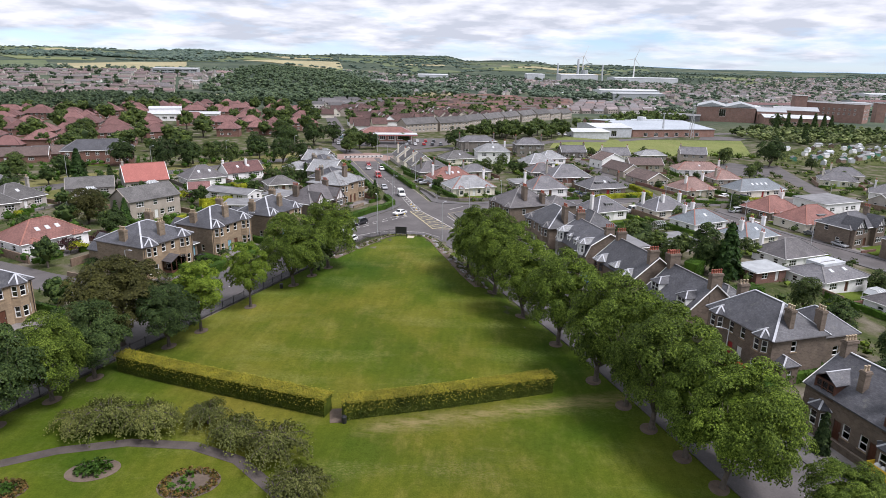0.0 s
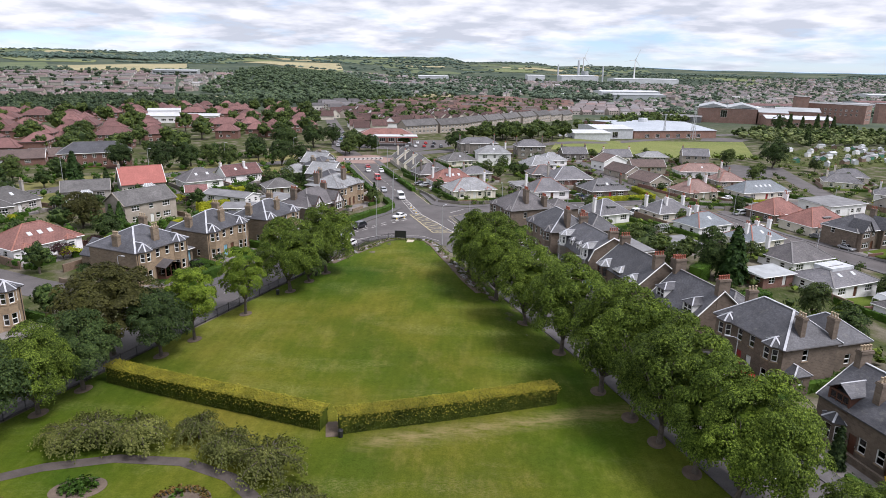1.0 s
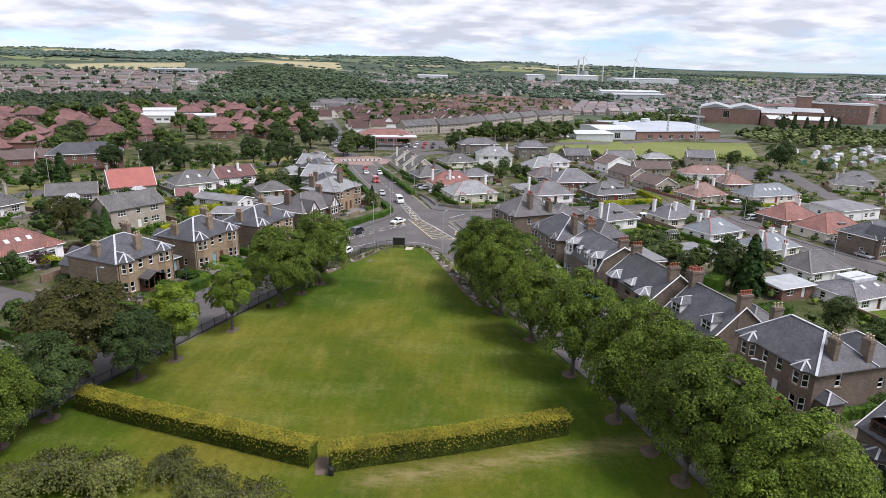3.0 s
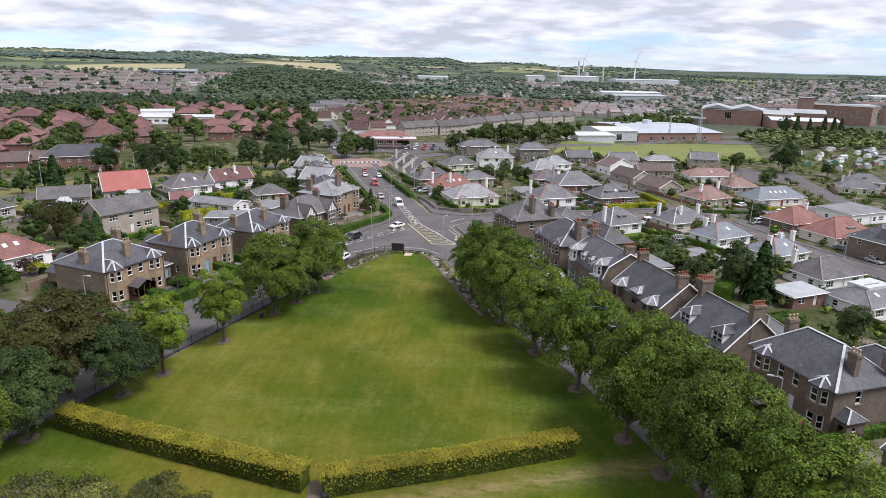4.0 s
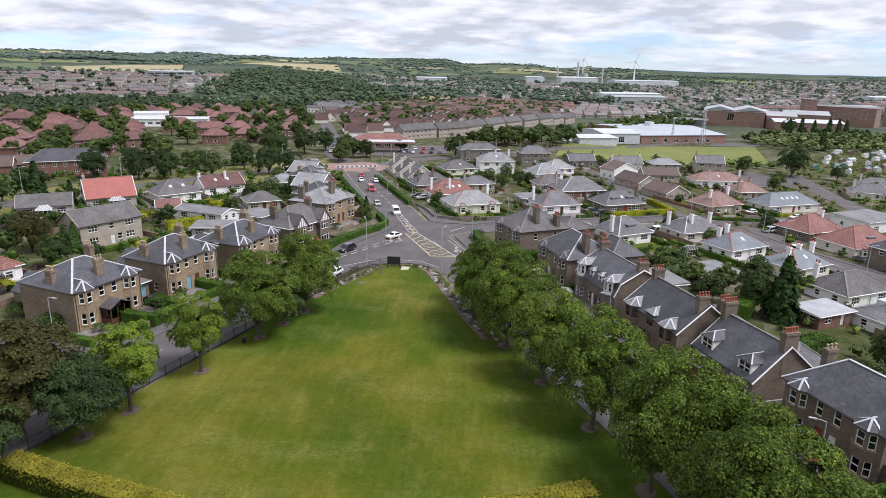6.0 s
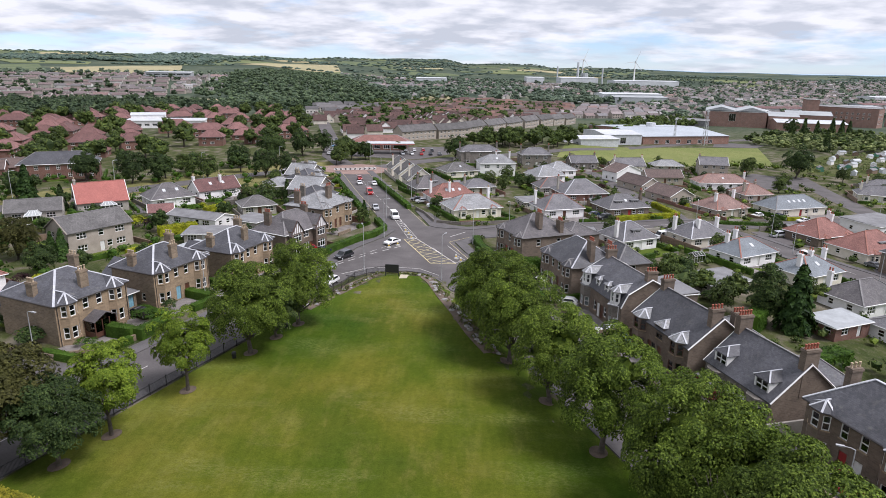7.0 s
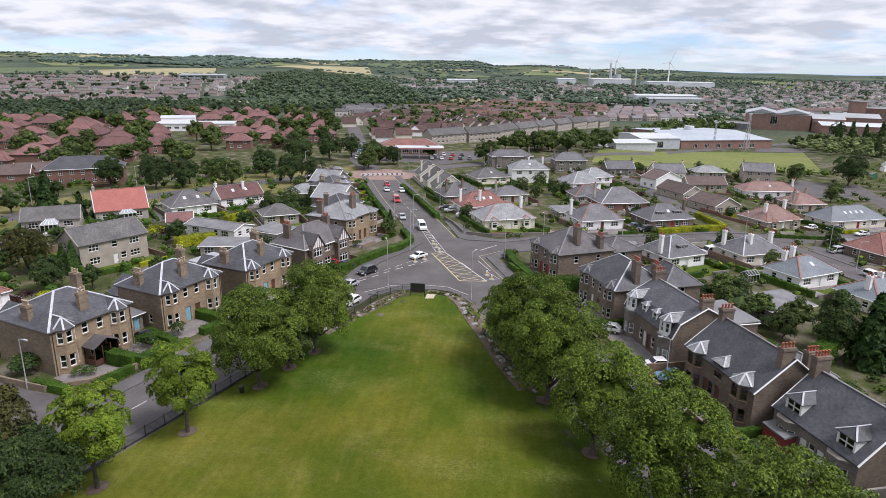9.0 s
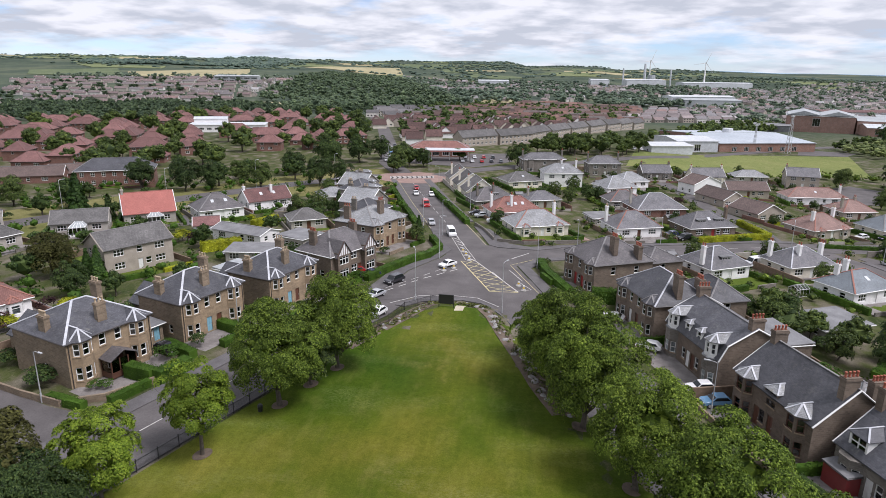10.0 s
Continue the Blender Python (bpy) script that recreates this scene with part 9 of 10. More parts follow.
hedge([(44.5, 207.6), (64.0, 216.4)], 1.5, 1.6, "bright yellow-green clipped hedge at a street corner", "golden", 0.28, 1.1, "hedge", 306)
hedge([(64.6, 217.2), (62.6, 236.0)], 1.5, 1.6, "bright yellow-green clipped hedge at a street corner", "golden", 0.28, 1.1, "hedge", 307)
hedge([(-56.2, 105.4), (-50.7, 104.0)], 1.1, 1.1, "low clipped green hedge on a garden wall", "privet", 0.12, 0.8, "hedge", 308)
hedge([(-48.6, 105.6), (-46.6, 110.8)], 1.0, 1.1, "low clipped green hedge on a garden wall", "privet", 0.12, 0.8, "hedge", 309)
hedge([(-50.8, 113.0), (-46.6, 111.9)], 1.7, 1.9, "thick clipped green hedge across a front garden", "privet", 0.12, 0.8, "hedge", 310)
hedge([(-45.9, 111.4), (-44.2, 116.2)], 1.8, 1.9, "thick clipped green hedge along the pavement", "privet", 0.12, 0.8, "hedge", 319)
hedge([(-50.6, 121.9), (-45.0, 118.9)], 1.4, 1.3, "clipped green hedge along a drive", "privet", 0.12, 0.8, "hedge", 311)
hedge([(-47.7, 130.6), (-41.3, 127.8)], 1.6, 1.5, "clipped green hedge between two drives", "privet", 0.12, 0.8, "hedge", 320)
hedge([(-42.9, 123.2), (-41.0, 127.2)], 1.3, 1.2, "clipped green hedge along the pavement", "privet", 0.12, 0.8, "hedge", 321)
hedge([(28.6, 104.2), (30.6, 99.2)], 1.0, 1.2, "clipped dark green hedge along the pavement", "darkleaf", 0.12, 0.8, "hedge", 322)
hedge([(30.9, 98.0), (33.2, 91.6)], 1.0, 1.2, "clipped dark green hedge along the pavement", "darkleaf", 0.12, 0.8, "hedge", 323)
hedge([(-37.2, 131.6), (-33.2, 142.0)], 1.5, 1.5, "clipped green hedge along the pavement", "privet", 0.13, 0.8, "hedge", 312)
hedge([(-69.5, 196.5), (-66.5, 205.5)], 1.6, 2.0, "bright yellow clipped hedge behind a villa", "golden", 0.3, 1.0, "hedge", 313)
hedge([(-71, 172), (-64.5, 178)], 2.2, 2.2, "bright yellow-green shrubs in a row", "golden", 0.32, 1.0, "hedge", 314)
hedge([(-28.2, 207), (-48.5, 272)], 1.4, 1.5, "long clipped green hedge along the main road", "privet", 0.3, 0.8, "hedge", 315)
hedge([(-15.5, 215), (-33.5, 272)], 1.4, 1.5, "long clipped green hedge along the main road", "privet", 0.3, 0.8, "hedge", 316)
hedge([(50.5, 113.0), (56.5, 115.8)], 3.0, 2.6, "tall clipped green hedge behind stone houses", "privet", 0.3, 1.0, "hedge", 317)
hedge([(75, 212), (92, 217)], 0.9, 1.0, "low clipped green hedge along the estate road", "privet", 0.28, 0.8, "hedge", 318)
low_wall([(-46.2, 111.8), (-49.8, 106.6), (-54.0, 104.2), (-60, 105.6), (-70, 109)], 0.9, "sandstone", "sandstone garden wall beneath a hedge")
low_wall([(40.9, 70), (43.1, 62.4), (45, 56)], 0.9, "brownstone", "brown stone front garden wall")
low_wall([(36.5, 88), (39.8, 76)], 0.9, "brownstone", "brown stone front garden wall")
low_wall([(-7.4, 197.5), (-10.5, 208), (-13.5, 215)], 0.9, "greystone", "grey stone wall round a corner garden")
low_wall([(-6.6, 196.4), (0, 195), (14, 200)], 0.9, "greystone", "grey stone wall round a corner garden")

for key, x, y, sc in (("bush_gold", -62.0, 112.6, 1.2), ("bush1", -59.6, 109.0, 1.5), ("bush0", -60.8, 110.6, 1.0), ("bush_purple", -76.5, 131.5, 0.9), ("bush_gold", -73.8, 132.8, 1.1), ("bush0", -51.6, 109.4, 0.5), ("bush1", 39.4, 72.0, 0.9), ("bush0", 40.4, 76.0, 0.8), ("bush1", 46.6, 141.6, 1.1), ("bush0", 42.5, 131.0, 1.0)):
    shrub(key, x, y, sc, random)

# single trees and conifers
MID = [(-124.8, 205.9, "conifer0", 1.15), (-109.5, 197.3, "cypress", 0.85), (-134.5, 252.5, "mid0", 1.25), (-116.6, 249.6, "mid2", 1.35), (-109.5, 255.1, "mid0", 1.2), (-105.9, 270.5, "mid1", 1.0), (-95.7, 264.7, "mid1", 1.1),
       (-94.9, 297.9, "mid0", 1.25), (-76.0, 272.6, "mid2", 1.3), (-68.1, 277.0, "mid0", 1.1), (-77.4, 338.6, "mid0", 1.5), (-55.1, 317.5, "mid1", 1.2), (-46.1, 331.9, "mid2", 1.0), (-117.4, 485.5, "mid1", 1.8),
       (-77.8, 122.8, "bush_purple", 1.15), (-76.7, 123.6, "bush_gold", 1.3), (-90.0, 150.5, "brown0", 1.0), (-78.0, 140.0, "mid0", 0.72), (-80.6, 150.4, "conifer1", 0.72), (-83.6, 151.6, "conifer1", 0.62), (-79.9, 180.1, "bush_gold", 1.6), (-75.7, 178.5, "bush_purple", 1.0), (-3.4, 345.0, "mid0", 1.3), (132.8, 330.2, "mid1", 1.0), (154.0, 327.4, "mid0", 1.7), (127.7, 287.6, "mid1", 0.75),
       (250.9, 532.7, "cypress", 1.7), (256.0, 525.1, "cypress", 1.8), (267.0, 527.9, "cypress", 1.6), (280.1, 531.3, "cypress", 1.8), (226.4, 438.3, "cypress", 1.6), (269, 570, "mid0", 1.5), (290, 536, "cypress", 1.7), (298, 540, "cypress", 1.6),
       (52.3, 132.0, "evergreen", 1.0), (55.5, 128.4, "conifer0", 1.15), (-60.5, 258, "mid0", 0.9), (-86, 322, "mid2", 1.3), (-93, 335, "mid0", 1.4), (-70, 352, "mid0", 1.3), (-150, 212, "mid1", 1.0), (-145, 195, "mid0", 0.9), (-128, 178, "mid2", 0.8),
       (-63, 212, "small0", 1.2), (-56, 206, "small1", 1.3), (-53, 219, "cypress", 0.8), (-60, 222, "small0", 1.2), (-48, 205, "small1", 1.1), (-25.5, 190, "small0", 0.9), (-26.5, 199, "conifer1", 0.55),
       (44.5, 152, "small1", 1.2), (41.5, 149, "small0", 1.1), (47, 137.5, "small0", 1.0), (39.6, 155.5, "small1", 0.8), (55, 138, "small0", 0.9), (62, 110, "mid1", 0.7), (58.5, 95, "mid0", 0.8), (62, 84, "mid2", 0.75), (55, 76, "small1", 1.2), (53.5, 100.5, "small0", 0.9),
       (40.6, 63.5, "cypress", 0.55), (15, 262, "small0", 1.1), (22, 270, "small1", 1.2), (11, 276, "small0", 1.0), (18, 285, "small0", 1.2), (26, 272, "small1", 1.0), (50.5, 262, "bush_purple", 1.3), (116, 305, "small1", 1.2), (136, 300, "small0", 1.2), (170, 318, "small0", 1.3), (178, 306, "small1", 1.2)]
NAMES = {"eve": "dense rounded evergreen tree behind stone houses", "mid": "leafy green tree among the gardens", "con": "tall dark conifer among the gardens", "cyp": "narrow dark cypress tree standing upright", "sma": "small leafy green garden tree", "bus": "bright rounded shrub behind the villas", "bro": "dark brown-green tree behind the villas"}
for x, y, key, sc in MID:
    plant(key, x, y, NAMES[key[:3]], sc, (x * 37 + y * 11) % 360, "garden trees")

# shrubbery that nobody could count, filling the gardens
rng = np.random.default_rng(303)


def loose(x, y):
    return not on_road(x, y) and not in_house(x, y, 0.8)


woodland("mixed green shrubs filling the town gardens", scatter([(-160, 140), (-62, 60), (-52, 150), (-30, 205), (-50, 290), (-100, 320), (-180, 240)], 420, rng, 2.5, loose), rng, 2.6, "privet", 14, 7, 0.32, 0.6)
woodland("mixed dark shrubs filling the town gardens", scatter([(-10, 195), (70, 75), (130, 60), (190, 330), (60, 345), (-28, 300)], 430, rng, 2.5, loose), rng, 2.0, "estate_leaf", 13, 7, 0.32, 0.6)
woodland("mixed light shrubs filling the town gardens", scatter([(-10, 195), (48, 85), (130, 60), (190, 330), (60, 345), (-28, 300)], 330, rng, 2.5, loose), rng, 1.9, "sycamore", 12, 7, 0.28, 0.7)
grove("leafy trees in the gardens behind the villas", scatter([(-130, 160), (-62, 70), (-58, 140), (-60, 190), (-100, 240), (-150, 230)], 22, rng, 9, lambda x, y: loose(x, y) and not in_house(x, y, 3.0)), rng, 5.5, "darkleaf", FINE)
grove("trees along the dual road's verges", scatter([(-190, 150), (-150, 140), (-95, 255), (-62, 285), (-75, 320), (-130, 270)], 14, rng, 8, loose), rng, 9, "darkleaf", FINE)

grove("leafy trees in the gardens behind the terrace", [(39.5, 158.0), (43.0, 153.5), (36.5, 163.0), (46.5, 146.0), (42.0, 143.0), (50.5, 141.0), (68.0, 143.5)], rng, 5.4, "estate_leaf", FINE, 1.15)
hedge([(47.6, 127.2), (50.4, 130.0)], 2.6, 3.2, "tall clipped block of bright green hedge in a back garden", "privet", 0.2, 1.2, "hedge", 433)

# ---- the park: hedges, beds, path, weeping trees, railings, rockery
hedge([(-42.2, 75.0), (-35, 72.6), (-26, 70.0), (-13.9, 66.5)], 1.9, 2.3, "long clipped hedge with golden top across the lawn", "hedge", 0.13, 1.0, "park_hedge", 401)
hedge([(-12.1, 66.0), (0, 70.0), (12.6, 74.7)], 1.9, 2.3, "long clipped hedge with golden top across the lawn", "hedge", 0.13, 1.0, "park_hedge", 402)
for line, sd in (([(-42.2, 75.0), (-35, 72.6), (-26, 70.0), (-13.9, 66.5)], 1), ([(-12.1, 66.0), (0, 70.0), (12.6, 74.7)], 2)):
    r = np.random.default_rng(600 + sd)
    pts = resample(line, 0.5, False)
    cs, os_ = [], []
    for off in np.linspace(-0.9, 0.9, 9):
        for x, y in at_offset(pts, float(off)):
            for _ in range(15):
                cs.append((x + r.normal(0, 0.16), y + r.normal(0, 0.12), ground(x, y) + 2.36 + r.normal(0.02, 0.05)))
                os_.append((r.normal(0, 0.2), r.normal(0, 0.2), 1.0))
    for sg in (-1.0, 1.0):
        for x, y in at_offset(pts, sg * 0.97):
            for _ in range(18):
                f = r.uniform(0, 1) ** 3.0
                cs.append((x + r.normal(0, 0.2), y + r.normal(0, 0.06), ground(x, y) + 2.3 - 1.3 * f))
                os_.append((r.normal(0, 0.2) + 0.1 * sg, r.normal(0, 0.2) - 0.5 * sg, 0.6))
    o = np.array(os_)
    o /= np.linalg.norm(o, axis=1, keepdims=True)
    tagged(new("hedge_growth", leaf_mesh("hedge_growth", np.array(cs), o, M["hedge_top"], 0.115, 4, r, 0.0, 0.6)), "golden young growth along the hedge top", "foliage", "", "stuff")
PATH_LINE = [(-60, 43), (-50, 50), (-43.9, 54.3), (-39.6, 56.9), (-33.3, 58.9), (-26.5, 58.9), (-21.0, 56.8), (-15.8, 52.1), (-11, 45), (-8, 38)]
surface("path", ribbon(PATH_LINE, -0.7, 0.7), 0.075, "path", "narrow curving asphalt path through the lawn", "path", 1.5)
surface("path", ribbon([(-13.2, 67.6), (-12.9, 66.0), (-12.6, 64.6)], -0.7, 0.7), 0.077, "soil", "worn earth gap between the hedges", "path", 1.0)


def oval(cx, cy, rx, ry, deg=20, n=26):
    a = radians(deg)
    return [(cx + rx * math.cos(t) * math.cos(a) - ry * math.sin(t) * math.sin(a), cy + rx * math.cos(t) * math.sin(a) + ry * math.sin(t) * math.cos(a)) for t in np.linspace(0, 2 * math.pi, n, endpoint=False)]


def bed_plants(name, label, spots, mat, seed, h=0.5, size=0.24):
    r = np.random.default_rng(seed)
    cs, os_ = [], []
    for x, y in spots:
        d = unit_dirs(10, r, 0.0)
        cs.append(np.array([x, y, ground(x, y) + 0.1]) + d * np.array([0.42, 0.42, h]) * r.uniform(0.7, 1.1, (10, 1)))
        os_.append(d)
    return tagged(new(name, leaf_mesh(name, np.concatenate(cs), np.concatenate(os_), M[mat], size, 6, r, 0.1, 0.4)), label, "plants", "", "stuff")


r_ = np.random.default_rng(12)
for (cx, cy, rx, ry), mats in (((-34.4, 54.0, 2.5, 1.75), ("privet", "sycamore")), ((-24.4, 52.8, 2.9, 2.3), ("flowers", "privet")), ((-40.9, 50.2, 2.2, 1.6), ("flowers", "privet"))):
    surface("flower_bed", oval(cx, cy, rx, ry), 0.09, "soil", "oval bed of bare brown soil cut in the lawn", "flower bed", 0.8)
    inner = [p for p in scatter(oval(cx, cy, rx * 0.62, ry * 0.62), 22, r_, 0.3)]
    if mats[0] == "flowers":
        ringp = [(cx + (p[0] - cx) * 0.8, cy + (p[1] - cy) * 0.8) for p in oval(cx, cy, rx, ry, 20, 30)]
        bed_plants("bedding", "ring of russet bedding plants round the flower bed", ringp, "flowers", 31, 0.45, 0.22)
        bed_plants("bedding", "green plants in the middle of the flower bed", inner[:6], "privet", 32, 0.5, 0.3)
    else:
        bed_plants("bedding", "mound of green flowering plants in the bed", inner, "privet", 33, 0.75, 0.26)

# weeping cherries: arching boughs with hanging sprays
def weeping_kind(key, seed, height, radius):
    r = np.random.default_rng(seed)
    s = Shape()
    s.tube([(0, 0, -0.3), (0.1, 0, 0.9), (0.15, 0.1, 1.7)], [0.2, 0.16, 0.14], 8)
    cs, os_ = [], []
    for k in range(30):
        a = 2 * math.pi * k / 30 + r.uniform(-0.2, 0.2)
        rr = radius * r.uniform(0.45, 1.05)
        top = height * r.uniform(0.72, 1.0)
        pts = [(0.15, 0.1, 1.6), (rr * 0.35 * math.cos(a), rr * 0.35 * math.sin(a), top), (rr * 0.75 * math.cos(a), rr * 0.75 * math.sin(a), top * 0.9), (rr * math.cos(a), rr * math.sin(a), top * r.uniform(0.3, 0.55))]
        s.tube(pts, [0.08, 0.05, 0.03, 0.01], 5)
        P = np.array(pts)
        for t in r.uniform(0.35, 2.99, 120):
            i = int(t)
            q = P[i] * (1 - (t - i)) + P[i + 1] * (t - i)
            cs.append(q + r.normal(0, [0.3, 0.3, 0.13], 3))
            os_.append((math.cos(a) * 0.5, math.sin(a) * 0.5, 0.7))
    o = np.array(os_)
    o /= np.linalg.norm(o, axis=1, keepdims=True)
    TREES[key] = (leaf_mesh("crown", np.array(cs), o, M["weeping"], 0.15, 6, r, 0.8, 0.1, 0.8), s.mesh("trunk", M["bark"], True))


weeping_kind("weep0", 71, 2.9, 3.7)
weeping_kind("weep1", 72, 2.6, 3.3)
for k, (x, y, sc) in enumerate([(-36.6, 61.2, 1.05), (-32.0, 61.6, 1.1), (-26.6, 63.2, 0.8), (-22.3, 60.0, 1.0), (-17.4, 57.6, 1.05), (-13.5, 51.8, 1.0), (-39.5, 60.6, 0.8)]):
    plant("weep%d" % (k % 2), x, y, "low weeping cherry with drooping grey-green branches", sc, 50 * k, "weeping cherries", "weeping_tree")

# bare earth round the trunks
for x, y in EAST_ROW:
    surface("tree_pit", oval(x + 0.5, y, 1.3, 1.0, 70, 14), 0.085, "soil", "bare earth round a tree trunk", "soil", 0.8)
for x, y, key in WEST_ROW:
    surface("tree_pit", oval(x, y, 1.15, 0.85, 70, 14), 0.085, "soil", "bare earth round a tree trunk", "soil", 0.8)

# railings along the west side
p_mesh, r_mesh = Shape(), Shape()
p_mesh.box(-0.035, 0.035, -0.035, 0.035, -0.3, 1.4)
p_mesh.box(-0.05, 0.05, -0.05, 0.05, 1.4, 1.46)
for z in (0.2, 1.22):
    r_mesh.box(0.0, 2.6, -0.015, 0.015, z, z + 0.045)
for k in range(1, 22):
    x = 2.6 * k / 22
    r_mesh.box(x - 0.009, x + 0.009, -0.009, 0.009, 0.08, 1.34)
PM, RM = p_mesh.mesh("post", M["black"]), r_mesh.mesh("rail_panel", M["black"])
FENCE = resample([(fence_x(28), 28), (fence_x(138), 138), (-20.2, 144.6), (-16.4, 149.8), (-14.5, 151.0)], 2.6, False)
fb = base("railings", FENCE[0][0], FENCE[0][1], ground(*FENCE[0]), 0, "black iron park railings on posts", "railings")
for p, q in zip(FENCE, FENCE[1:]):
    z0, z1 = ground(*p), ground(*q)
    loc = (p[0] - FENCE[0][0], p[1] - FENCE[0][1], z0 - ground(*FENCE[0]) + 0.05)
    a = math.atan2(q[1] - p[1], q[0] - p[0])
    part("post", PM, None, fb, "", loc, a)
    o = part("rail_panel", RM, None, fb, "", loc, a)
    o.rotation_euler = (0, -math.atan2(z1 - z0, math.dist(p, q)), a)
    o.scale = (math.dist(p, q) / 2.6, 1, 1)
    o["kind"] = "stuff"

# rockery round the tip
def rock(x, y, s_, seed, z=None):
    r = random.Random(seed)
    sh = Shape()
    n = 7
    rings = []
    for zz, f in ((-0.3, 0.9), (0.15, 1.0), (0.42, 0.72), (0.5, 0.3)):
        rings.append([(f * s_ * (1 + r.uniform(-0.25, 0.25)) * math.cos(2 * math.pi * k / n), 0.75 * f * s_ * (1 + r.uniform(-0.25, 0.25)) * math.sin(2 * math.pi * k / n), zz * s_ + r.uniform(-0.05, 0.05)) for k in range(n)])
    sh.v = [v for ring in rings for v in ring]
    for i in range(3):
        for k in range(n):
            sh.f.append((i * n + k, i * n + (k + 1) % n, (i + 1) * n + (k + 1) % n, (i + 1) * n + k))
    sh.f.append(tuple(3 * n + k for k in range(n)))
    ob = tagged(new("rock", sh.mesh("rock", M["rock"])), "rough grey stone in the rockery", "rock", "rockery stones")
    ob.matrix_world = pose(x, y, ground(x, y) + 0.02, 0, 0, r.uniform(0, 360))


WBANK = [(-25.2, 126.2), (-22.6, 132.4), (-20.0, 138.2), (-17.8, 143.2), (-15.6, 148.2)]
EBANK = [(-10.2, 150.0), (-7.2, 148.6), (-4.2, 142.8), (-2.2, 136.0), (0.6, 127.6), (3.0, 119.5), (5.6, 112.8)]
rr = np.random.default_rng(8)
for bank, lo, hi in ((WBANK, -1.6, 0.4), (EBANK, -0.6, 1.6)):
    pts = resample(bank, 1.15, False)
    for k, p in enumerate(pts):
        o = at_offset(pts, float(rr.uniform(lo, hi)))[k]
        rock(o[0], o[1], float(rr.uniform(0.28, 0.75)), 500 + k + int(lo * 10))
    spots = []
    for k in range(3):
        spots += [q for i, q in enumerate(at_offset(pts, float(rr.uniform(lo, hi)))) if rr.random() < 0.6]
    bed_plants("rockery_plants", "low heathers and tufts between rockery stones", [(x + float(rr.normal(0, 0.3)), y + float(rr.normal(0, 0.3))) for x, y in spots], "heather", 91 + int(hi), 0.35, 0.22)
    surface("rockery_soil", ribbon(bank, lo - 0.5, hi + 0.5), 0.07, "soil", "dark rockery soil on the bank", "soil", 1.0)
bed_plants("rockery_plants", "grey-green tufts along the park tip", [(x, 149.9 - abs(x + 10.5) * 0.12 + float(rr.normal(0, 0.35))) for x in np.linspace(-16.5, -6.5, 22)], "weeping", 95, 0.4, 0.22)

# board seen from behind, and the pale slab beside it
zb = ground(-13.1, 144.6)
b = base("notice_board", -14.3, 145.0, zb, -4, "large black notice board on posts, seen from behind", "notice board")
for x in (0.0, 2.5):
    s = Shape(); s.box(x - 0.06, x + 0.06, -0.06, 0.06, -0.3, 2.35); part("post", s, M["black"], b)
s = Shape(); s.box(0.08, 2.42, -0.05, 0.05, 0.75, 2.3); part("board", s, M["black"], b)
s = Shape(); s.box(0.0, 2.5, -0.09, 0.09, 2.3, 2.38); part("top_rail", s, M["black"], b)
surface("stone_slab", [(-11.6, 143.6), (-10.1, 143.9), (-9.9, 148.2), (-11.4, 148.2)], 0.11, "slab", "pale stone slab set in the lawn", "slab", 1.0)
s = Shape()
s.tube([(0, 0, 0), (0, 0, 0.75)], [0.27, 0.3], 10)
s.tube([(0, 0, 0.75), (0, 0, 0.9)], [0.32, 0.22], 10)
o = thing_mesh("litter_bin", s, M["black"], "black litter bin beside the hedge gap", "litter bin")
o.matrix_world = pose(-11.7, 64.7, ground(-11.7, 64.7) + 0.05)
for x, y in ((-30.6, 107.2), (-26.4, 118.2)):
    s = Shape(); s.tube([(0, 0, 0), (0, 0, 0.75)], [0.27, 0.3], 10); s.tube([(0, 0, 0.75), (0, 0, 0.9)], [0.32, 0.22], 10)
    thing_mesh("litter_bin", s, M["black"], "black litter bin beside the railings", "litter bin").matrix_world = pose(x, y, ground(x, y) + 0.05)

# ---- road markings


def mark(line, width, mat="paint_white", label="painted white road line", name="road_marking", z=0.085):
    return thing_mesh(name, drape(ribbon(line, -width / 2, width / 2), z, 2.0, 0.01), M[mat], label, "road marking", "road markings", "structure")


def dashes(line, dash, gap, width, mat="paint_white", z=0.085, label="dashed white centre line"):
    total, acc = 0.0, []
    pts = resample(line, 0.5, False)
    run, on, left = [pts[0]], True, dash
    b = base("road_marking", 0, 0, 0, 0, label, "road marking", "road markings", "structure")
    for p, q in zip(pts, pts[1:]):
        left -= math.dist(p, q)
        run.append(q)
        if left <= 0:
            if on and len(run) > 1:
                part("dash", drape(ribbon([run[0], run[-1]], -width / 2, width / 2), z, 2.0, 0.01), M[mat], b)
            on = not on
            left = dash if on else gap
            run = [q]


